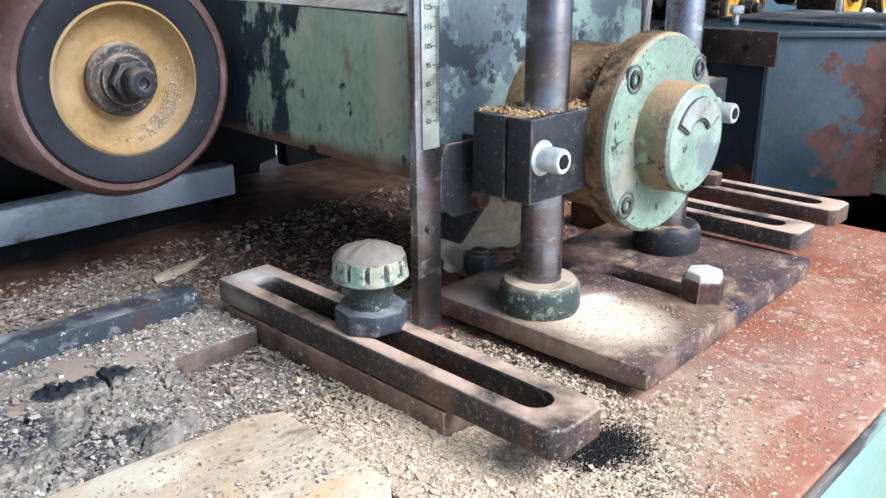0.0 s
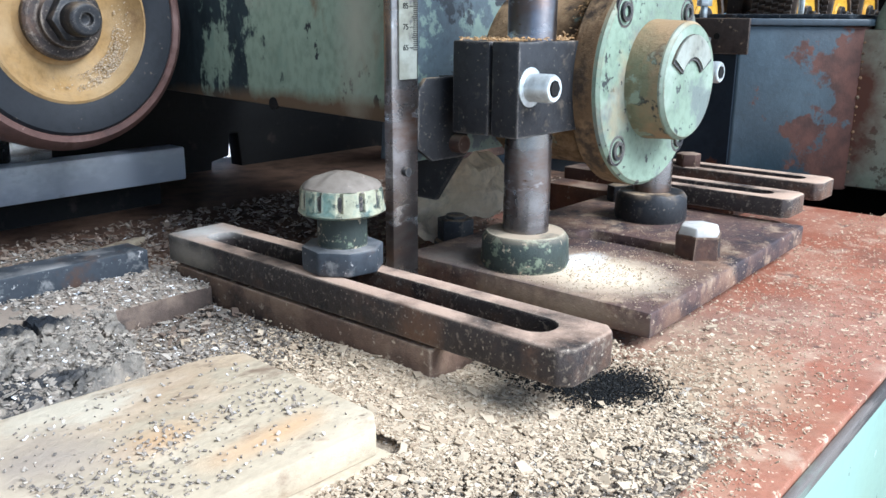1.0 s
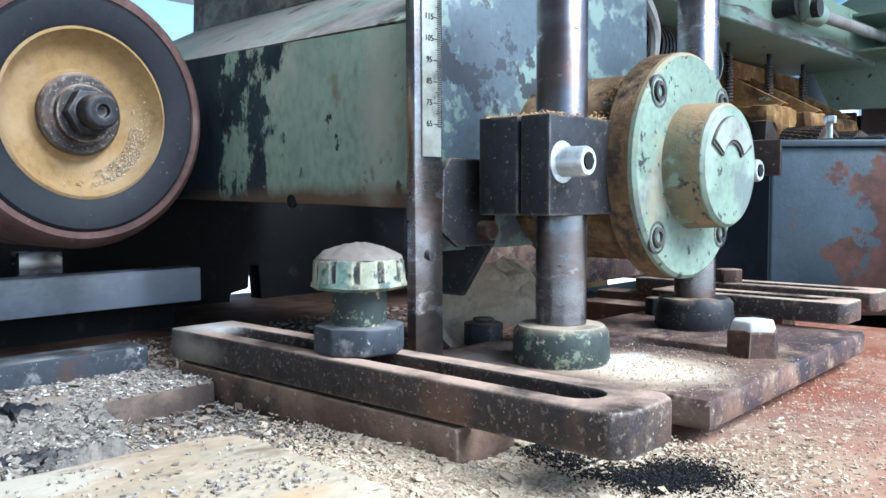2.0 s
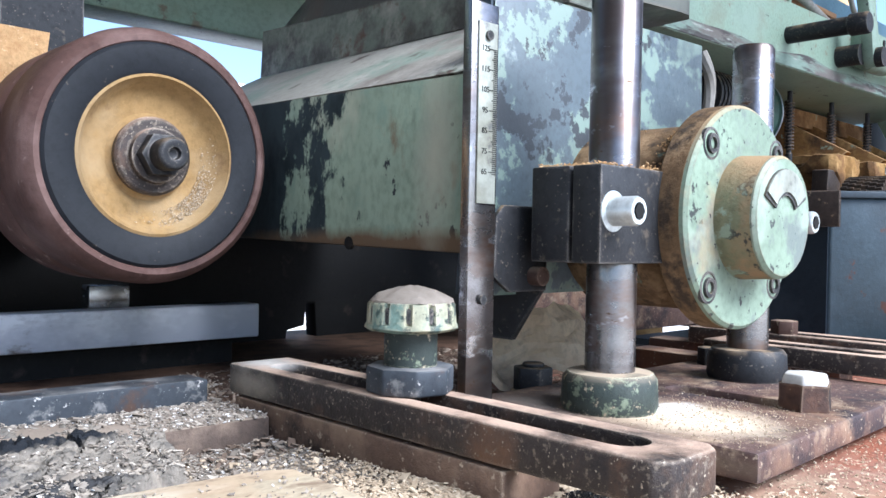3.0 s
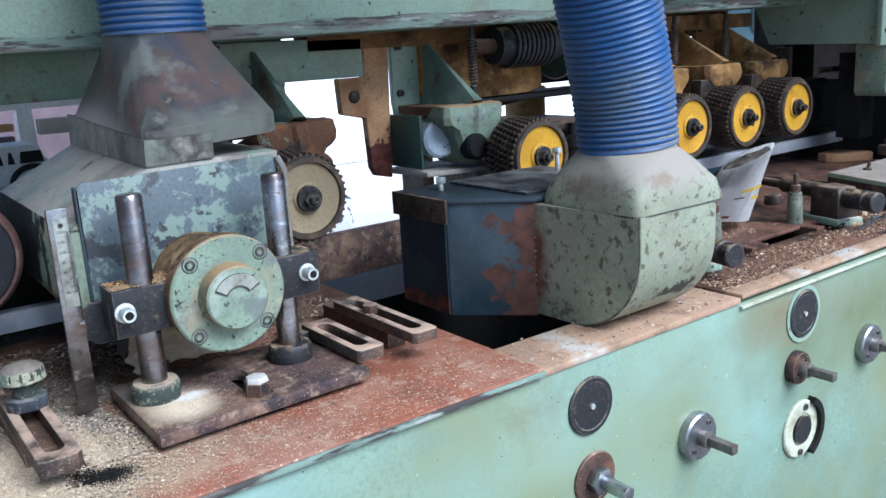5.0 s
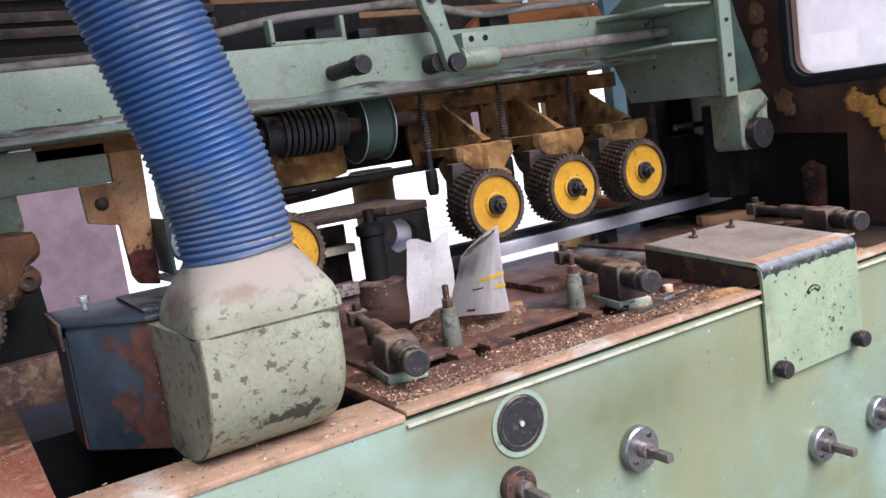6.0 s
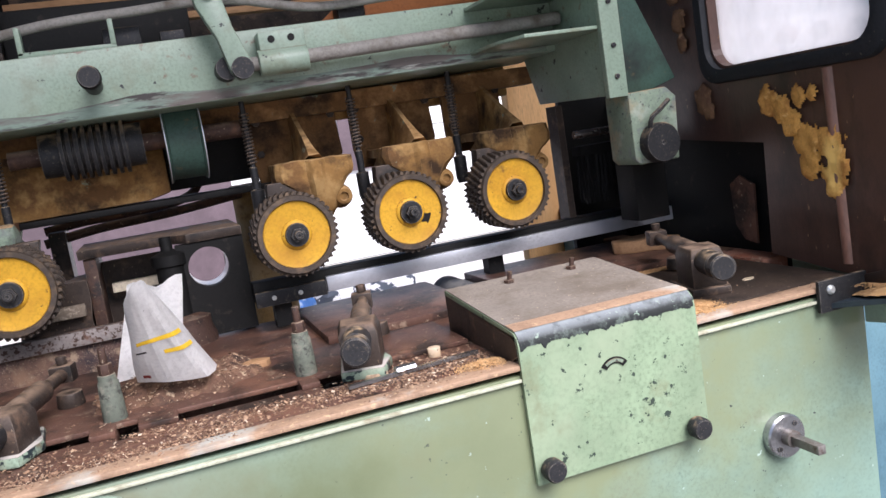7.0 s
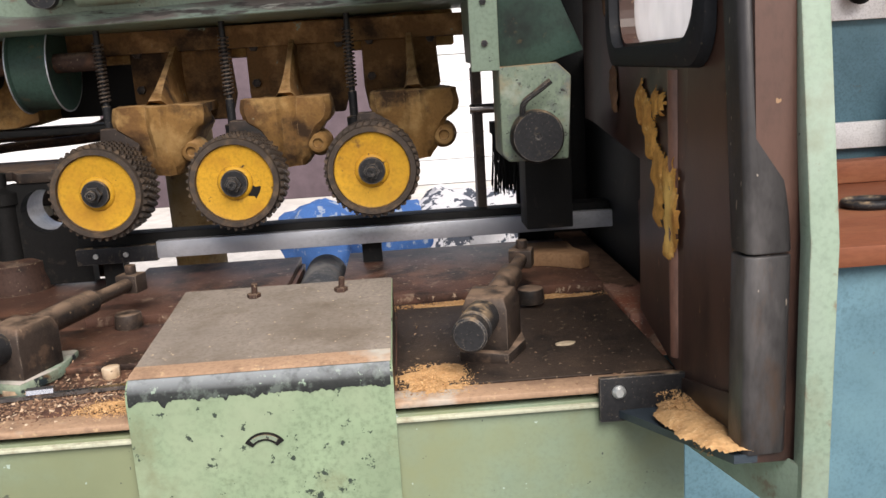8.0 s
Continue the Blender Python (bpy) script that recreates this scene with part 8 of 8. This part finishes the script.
def bank(x, y):
    """The height of the chips lying on the bed at its left end."""
    base = 0.0055 * max(0.0, min(1.0, (0.62 - x) / 0.16)) + 0.004 * max(0, noise.noise(Vector((x * 14, y * 14, 3))))
    if x > 0.5 and y < 0.1:
        base *= max(0.0, 1 - (x - 0.5) / 0.08)
    if y > 0.34 and x > 0.15:
        base *= max(0.28 if y < 0.48 else 0.0, 1 - (y - 0.34) / (0.05 + 0.06 * noise.noise(Vector((x * 12, 0, 5)))))
    # drifted up against the packing bar
    if 0.10 < y < 0.32 and 0.40 < x < 0.56:
        rise = 0.003 if x < 0.505 else 0.005
        edge = min(1.0, (y - 0.10) / 0.05, (0.32 - y) / 0.04)
        base += rise * edge * math.exp(-((min(abs(x - 0.49), abs(x - 0.52)) / 0.02) ** 2)) * (1 + 0.5 * noise.noise(Vector((x * 30, y * 30, 9))))
    if x < 0.335 and y < 0.195:
        base = 0.0
    if y < 0.06:
        base *= max(0.0, y / 0.06)
    return base


def ground_cover(x0, x1, y0, y1, name, material, label, step=0.004):
    bm = bm_new()
    nx, ny = int((x1 - x0) / step), int((y1 - y0) / step)
    g = [[bm.verts.new((x0 + step * i, y0 + step * j, BED - 0.0012 + bank(x0 + step * i, y0 + step * j) + 0.0012 * noise.noise(Vector((i * 0.9, j * 0.9, 0))))) for i in range(nx + 1)] for j in range(ny + 1)]
    for j in range(ny):
        for i in range(nx):
            bm.faces.new((g[j][i], g[j][i + 1], g[j + 1][i + 1], g[j + 1][i]))
    tagged(part(name, bm, material), label, "wood dust", kind="stuff")


ground_cover(-0.1, 0.66, 0.02, 0.52, "chip_bed", "bed_dark", "bed of dark wood dust under the chips")


def left_chips(rng):
    x, y = rng.uniform(0.02, 0.66), rng.uniform(0.02, 0.50)
    h = bank(x, y)
    top, rise = crust_top(x, y) if x < 0.435 and 0.204 < y < 0.332 else (0.0, 0.0)
    if rise > 0.3:
        lump = min((x - lx) ** 2 + (y - ly) ** 2 for lx, ly in ((0.374, 0.290), (0.399, 0.286)))
        if lump < 0.00016 or noise.noise(Vector((x * 40, y * 40, 8))) < -0.12:
            return None
        return x, y, BED + top
    keep = min(1.0, h / 0.0045)
    if rng.random() > keep or (0.489 < x < 0.521 and 0.066 < y < 0.32):
        return None
    if 0.100 < y < 0.2 and x < 0.442:
        return None
    z = BED + h - 0.0008
    if y > 0.331 + 0.02 * (0.489 - x) and y < 0.352 and x < 0.489:
        return None
    if 0.281 < y < 0.335 and x < 0.486:
        z = 0.8672
    return x, y, z


def fresh_chips(rng):
    x, y = rng.normal(0.50, 0.055), rng.normal(0.115, 0.042)
    if not (0.3 < x < 0.72 and 0.012 < y < 0.26) or (0.487 < x < 0.523 and y > 0.128) or (x > 0.59 and y > 0.083) or (x < 0.442 and 0.1 < y < 0.2):
        return None
    if x > 0.55 and rng.random() < 0.65:
        return None
    return x, y, BED + bank(x, y) + 0.0022


def red_chips(rng):
    x, y = rng.uniform(0.45, 0.985), rng.uniform(0.003, 0.10)
    if rng.random() > 1.15 - (x - 0.4) * 1.3:
        return None
    return x, y, BED


def plate_chips(rng):
    x, y = rng.normal(0.645, 0.042), rng.normal(0.128, 0.03)
    if not (0.594 < x < 0.82 and 0.09 < y < 0.24) or (0.695 < x < 0.717 and 0.105 < y < 0.197):
        return None
    return x, y, 0.8702


def right_chips(rng):
    x, y = rng.uniform(1.36, 2.5), abs(rng.normal(0.05, 0.05)) + 0.004
    if 0.118 < y < 0.176 and any(a < x < b for a, b in ((1.40, 1.512), (1.53, 1.565), (1.60, 1.757), (1.77, 1.82))) and rng.random() > 0.04:
        return None
    if y > 0.3 or 1.985 < x < 2.24 or (x > 2.24 and rng.random() > 0.16):
        return None
    if noise.noise(Vector((x * 9, y * 20, 0))) < -0.05 and rng.random() < 0.75:
        return None
    return x, y, BED + (0.0072 if y > 0.15 and x < 1.985 else (0.0042 if y > 0.18 else 0))


def board_chips(rng):
    x, y = rng.uniform(0.332, 0.433), rng.uniform(0.112, 0.194)
    if noise.noise(Vector((x * 16, y * 25, 2))) < 0.0 and rng.random() < 0.75:
        return None
    return x, y, 0.8687


def misc_chips(rng):
    x, y = rng.uniform(0.99, 1.35), rng.uniform(0.005, 0.085)
    return x, y, BED - 0.003


def back_chips(rng):
    x, y = rng.uniform(0.1, 0.95), rng.uniform(0.25, 0.51)
    if rng.random() < 0.4 or (0.595 < x < 0.82 and y < 0.25):
        return None
    return x, y, BED + (bank(x, y) if x < 0.66 else 0)


chips("wood_chips", 52000, left_chips, 0.0018, "chips", "grey and brown wood chips heaped on the bed", 1, 0.13)
chips("wood_flakes", 3200, left_chips, 0.0040, "chips", "larger grey wood flakes lying on the chips", 17, 0.12)
chips("fresh_wood_chips", 40000, fresh_chips, 0.0016, "chips_light", "pale fresh wood chips round the slotted bar", 2, 0.13)
chips("fresh_wood_flakes", 1800, fresh_chips, 0.0034, "chips_light", "larger pale flakes among the fresh chips", 19, 0.13)
chips("scattered_chips", 5200, red_chips, 0.0009, "chips_light", "fine pale chips scattered on the red plate", 3)
chips("plate_chips", 1500, plate_chips, 0.0006, "chips_light", "fine pale dust and chips on the base plate", 4, 0.2)
chips("bed_chips", 7500, right_chips, 0.0034, "chips_brown", "brown and pale wood chips along the bed edge", 5)
chips("board_chips", 800, board_chips, 0.0013, "chips", "wood chips lying on the plywood offcut", 6)


def heap_chips(rng):
    u, v = rng.uniform(-1, 1), rng.uniform(-1, 0.3)
    if u * u + v * v > 1 or abs(u) < 0.4 and v > -0.5:
        return None
    p = Vector((1.615 + 0.115 * u, 0.262 + 0.085 * v, 0))
    e = max(-0.05, min(1.0, 1.75 * (1 - (u * u + v * v) ** 0.5) + 0.45 * noise.noise(p * 40)))
    return p.x, p.y, BED + 0.0035 + 0.030 * e + 0.0022 * noise.noise(p * 190)


chips("heap_chips", 700, heap_chips, 0.0034, "chips_brown", "brown and pale chips on the heap", 18)
chips("lip_chips", 260, misc_chips, 0.0035, "chips", "few wood chips on the bed lip", 7)
chips("rear_chips", 9000, back_chips, 0.0038, "chips_rear", "dark wood chips along the back of the bed", 8)


def sawdust_heap(name, cx, cy, z, rx, ry, h, seed, label, material="sawdust", slope=0.0):
    """A low heap with a ragged round outline; slope: its rise along y."""
    bm = bm_new()
    N = 40
    g = []
    for j in range(N):
        row = []
        for i in range(N):
            u, v = i / (N - 1) * 2 - 1, j / (N - 1) * 2 - 1
            p = Vector((cx + rx * u, cy + ry * v, seed))
            e = 1 - (u * u + v * v) + 0.5 * noise.noise(p * 45)
            row.append((p.x, p.y, z + slope * ry * v + h * max(-0.15, e) + 0.0012 * noise.noise(p * 260), e))
        g.append(row)
    made = {}

    def vert(i, j):
        if (i, j) not in made:
            made[(i, j)] = bm.verts.new(g[j][i][:3])
        return made[(i, j)]

    for j in range(N - 1):
        for i in range(N - 1):
            corners = ((i, j), (i + 1, j), (i + 1, j + 1), (i, j + 1))
            if all(g[b][a][3] > -0.14 for a, b in corners):
                bm.faces.new([vert(a, b) for a, b in corners])
    tagged(part(name, bm, material), label, "sawdust", kind="stuff")


sawdust_heap("sawdust", 2.275, 0.055, BED, 0.045, 0.05, 0.0045, 1, "orange sawdust spilt beside the clamp")
sawdust_heap("sawdust", 2.492, -0.088, 0.846, 0.026, 0.082, 0.0075, 2, "orange sawdust in the door's tray", slope=-0.165)
sawdust_heap("sawdust", 2.38, 0.315, BED, 0.12, 0.012, 0.004, 4, "yellow sawdust along the table step")


def dust_grains(rng):
    k = rng.integers(0, 4)
    cx, cy, sx, sy, z = ((2.275, 0.05, 0.028, 0.03, BED), (2.495, -0.085, 0.009, 0.034, 0.846), (2.36, 0.31, 0.08, 0.008, BED), (1.965, 0.035, 0.02, 0.012, BED))[k]
    x, y = rng.normal(cx, sx), rng.normal(cy, sy)
    if k == 1 and not (2.476 < x < 2.506 and -0.15 < y < -0.015) or y > 0.326 or (k != 1 and y < 0.004) or (1.985 < x < 2.238 and y < 0.24):
        return None
    h = 0.0055 * math.exp(-(((x - cx) / sx) ** 2 + ((y - cy) / sy) ** 2) / 2)
    return x, y, z + h


chips("sawdust_grains", 9000, dust_grains, 0.0015, "sawdust", "orange sawdust grains on bed and tray", 11)


def hub_grains(rng):
    a, r = rng.normal(-0.75, 0.35), rng.uniform(0.033, 0.045)
    return WX + r * math.cos(a), WY + 0.006 + (0.045 - r) * 0.5, WZ + r * math.sin(a)


chips("hub_sawdust", 900, hub_grains, 0.0009, "chips_light", "sawdust lying in the wheel's hub", 12)


def soot_flakes(rng):
    x, y = (rng.normal(0.522, 0.006), rng.uniform(0.066, 0.125)) if rng.random() < 0.4 else (rng.normal(0.540, 0.011), rng.normal(0.074, 0.009))
    return x, y, BED + bank(x, y) + 0.0032


chips("soot_flakes", 6000, soot_flakes, 0.0008, "black", "fine black flakes round the bar end", 16, 0.3)


def cap_grains(rng):
    a, y = rng.normal(1.75, 0.55), rng.uniform(0.167, 0.232)
    return FX + 0.0505 * math.cos(a), y, FZ + 0.0505 * math.sin(a)


chips("barrel_sawdust", 1600, cap_grains, 0.0017, "sawdust", "brown sawdust caked on the barrel", 13)


def block_grains(rng):
    x, y = rng.uniform(0.59, 0.66), rng.uniform(0.165, 0.204)
    if (x - 0.621) ** 2 + (y - 0.179) ** 2 < 0.0127 ** 2:
        return None
    return x, y, 0.9912 + abs(rng.normal(0, 0.0012)) * (1 if x > 0.63 else 0.4)


chips("block_sawdust", 700, block_grains, 0.0013, "sawdust", "brown sawdust on the clamp block", 14)
ledge = thing("dusty_ledge", (0.2, 0.54, 1.0), "ledge thickly caked with orange brown sawdust", "ledge")
bm = bm_new()
box(bm, -0.4, 0.455, 0.50, 0.62, 1.045, 1.082)
bmesh.ops.subdivide_edges(bm, edges=bm.edges[:], cuts=6, use_grid_fill=True)
roughen(bm, 0.004, 40)
part("crust", bm, "sawdust", ledge)
bm = bm_new()
box(bm, -0.4, 0.44, 0.56, 0.60, 0.885, 1.046)
part("support", bm, "black", ledge)

# ---- dark rear guard of the machine ----
rear = thing("rear_guard", (0.1, 0.68, 0.85), "black grimy rear guard behind the wheel", "guard")
bm = bm_new()
prism(bm, [(-0.6, 0.838), (-0.6, 0.985), (0.5, 0.99), (0.60, 1.04), (1.06, 1.04), (1.07, 0.90), (1.07, 0.838), (0.782, 0.838), (0.778, 0.885), (0.768, 0.885), (0.766, 0.862), (0.745, 0.858), (0.742, 0.838)], "y", 0.66, 0.68)
part("plate", bm, "black", rear, bevel=0.002)

# ---- the yard behind ----
yard = thing("white_shed", (2.5, 7.5, 0), "long white boarded shed across the yard", "shed")
for k in range(10):
    bm = bm_new()
    box(bm, -4, 9, 7.5, 7.53, 0.25 * k + (0.0 if k else 0.01), 0.25 * k + 0.24)
    part("board", bm, "white_paint", yard)
for x in (-2.5, 0.5, 3.5, 6.5):
    bm = bm_new()
    box(bm, x, x + 0.9, 7.46, 7.499, 0.9, 1.7)
    part("window_opening", bm, "mauve", yard)
wall2 = thing("mauve_wall", (1.9, 7.2, 0), "low mauve painted wall behind the machine", "wall")
bm = bm_new()
box(bm, -0.5, 2.35, 7.2, 7.3, 0, 1.7)
part("wall", bm, "mauve", wall2, bevel=0.01)
lamp = thing("timber_upright", (2.6, 1.12, 0), "pale orange timber upright behind the machine", "post")
bm = bm_new()
box(bm, 2.518, 2.686, 1.1, 1.14, 0.012, 2.5)
part("timber", bm, "orange_wood", lamp, bevel=0.005)
van = thing("white_housing", (0.66, 1.0, 1.005), "small white plastic housing with dark openings", "housing")
bm = bm_new()
prism(bm, [(0.52, 1.006), (0.52, 1.045), (0.615, 1.05), (0.626, 1.070), (0.640, 1.078), (0.690, 1.078), (0.702, 1.072), (0.712, 1.048), (0.735, 1.040), (0.742, 1.006)], "y", 0.96, 1.05)
part("shell", bm, "white_paint", van, bevel=0.006)
for x0, x1 in ((0.629, 0.641), (0.648, 0.659), (0.667, 0.706)):
    bm = bm_new()
    prism(bm, [(x0, 1.046), (x0 + 0.003, 1.066), (x1 - 0.004, 1.066), (x1, 1.046)], "y", 0.957, 0.962)
    part("opening", bm, "black", van)
bm = bm_new()
tube(bm, [(0.685 + 0.036 * math.cos(a), 0.956, 1.008 + 0.032 * math.sin(a)) for a in (math.pi * (0.05 + 0.9 * k / 14) for k in range(15))], 0.005, 8)
part("dark_arch", bm, "rubber", van)
rear_box = thing("navy_cabinet", (0.4, 1.0, 0.0), "dark navy steel cabinet behind the machine", "cabinet")
bm = bm_new()
box(bm, -0.5, 0.725, 0.93, 1.10, 0.012, 0.996)
part("body", bm, "navy", rear_box, bevel=0.003)
bm = bm_new()
box(bm, -0.5, 0.735, 0.92, 1.11, 0.997, 1.0055)
part("top", bm, "navy", rear_box, "dusty pale top", bevel=0.001)
rack = thing("timber_rack", (0.7, 1.2, 0), "rack of weathered white and mauve boards behind", "rack")
for x0, x1, y0, z0, z1, m_ in ((0.1, 0.83, 1.14, 1.130, 1.150, "white_paint"), (0.745, 0.83, 1.15, 1.078, 1.108, "concrete"), (0.1, 0.70, 1.15, 1.090, 1.104, "wood"), (0.1, 0.70, 1.155, 1.052, 1.080, "mauve")):
    bm = bm_new()
    box(bm, x0, x1, y0, y0 + 0.03, z0, z1)
    part("board", bm, m_, rack, bevel=0.002)
for x, m_ in ((0.715, "white_paint"), (0.2, "mauve")):
    bm = bm_new()
    box(bm, x, x + 0.03, 1.19, 1.22, 0.012, 1.135)
    part("upright", bm, m_, rack, bevel=0.002)
for k, (x, y, r, m_) in enumerate(((1.75, 4.1, 0.24, "rag_blue"), (2.15, 4.0, 0.27, "rag_blue"), (2.5, 4.1, 0.26, "rag_white"), (2.8, 4.0, 0.25, "rag_white"))):
    t = thing("stuffed_sack", (x, y, 0), ("blue cloth sack heaped in the yard", "white and dark cloth sack heaped in the yard")[k > 1], "sack", "sacks in the yard")
    bm = bm_new()
    lathe(bm, (x, y, 0), (x, y, 2), [(0, r * 0.7)] + [(0.44 * v, r * (1 - (2 * v - 0.9) ** 4 * 0.6)) for v in (0.1, 0.25, 0.4, 0.55, 0.7, 0.8, 0.9, 0.97)] + [(0.44, r * 0.2)], 30)
    roughen(bm, 0.05, 6)
    roughen(bm, 0.025, 17)
    for v in bm.verts:
        v.co.z = max(v.co.z, 0.0)
    part("cloth", bm, m_, t)
weed = thing("green_weed", (1.57, 1.95, 0.0), "fresh green weed growing in the yard behind the machine", "plant")
rng_w = np.random.default_rng(77)
bm = bm_new()
for k in range(170):
    a, lean, ln_ = rng_w.uniform(0, 6.28), rng_w.uniform(0.1, 0.8), rng_w.uniform(0.22, 0.48)
    bx_, by_ = 1.57 + rng_w.normal(0, 0.09), 1.95 + rng_w.normal(0, 0.12)
    d, side = Vector((math.cos(a), math.sin(a), 0)), Vector((-math.sin(a), math.cos(a), 0))
    pts = [Vector((bx_, by_, 0)) + d * (lean * ln_ * u * u) + Vector((0, 0, ln_ * u * (1 - 0.25 * lean * u))) for u in (0.0, 0.35, 0.7, 1.0)]
    wid = rng_w.uniform(0.008, 0.02)
    left = [bm.verts.new(p - side * wid * f) for p, f in zip(pts, (0.4, 1.0, 0.9, 0.05))]
    right = [bm.verts.new(p + side * wid * f + Vector((0, 0, 0.002))) for p, f in zip(pts, (0.4, 1.0, 0.9, 0.05))]
    for i in range(3):
        bm.faces.new((left[i], right[i], right[i + 1], left[i + 1]))
part("leaves", bm, "leafy", weed)
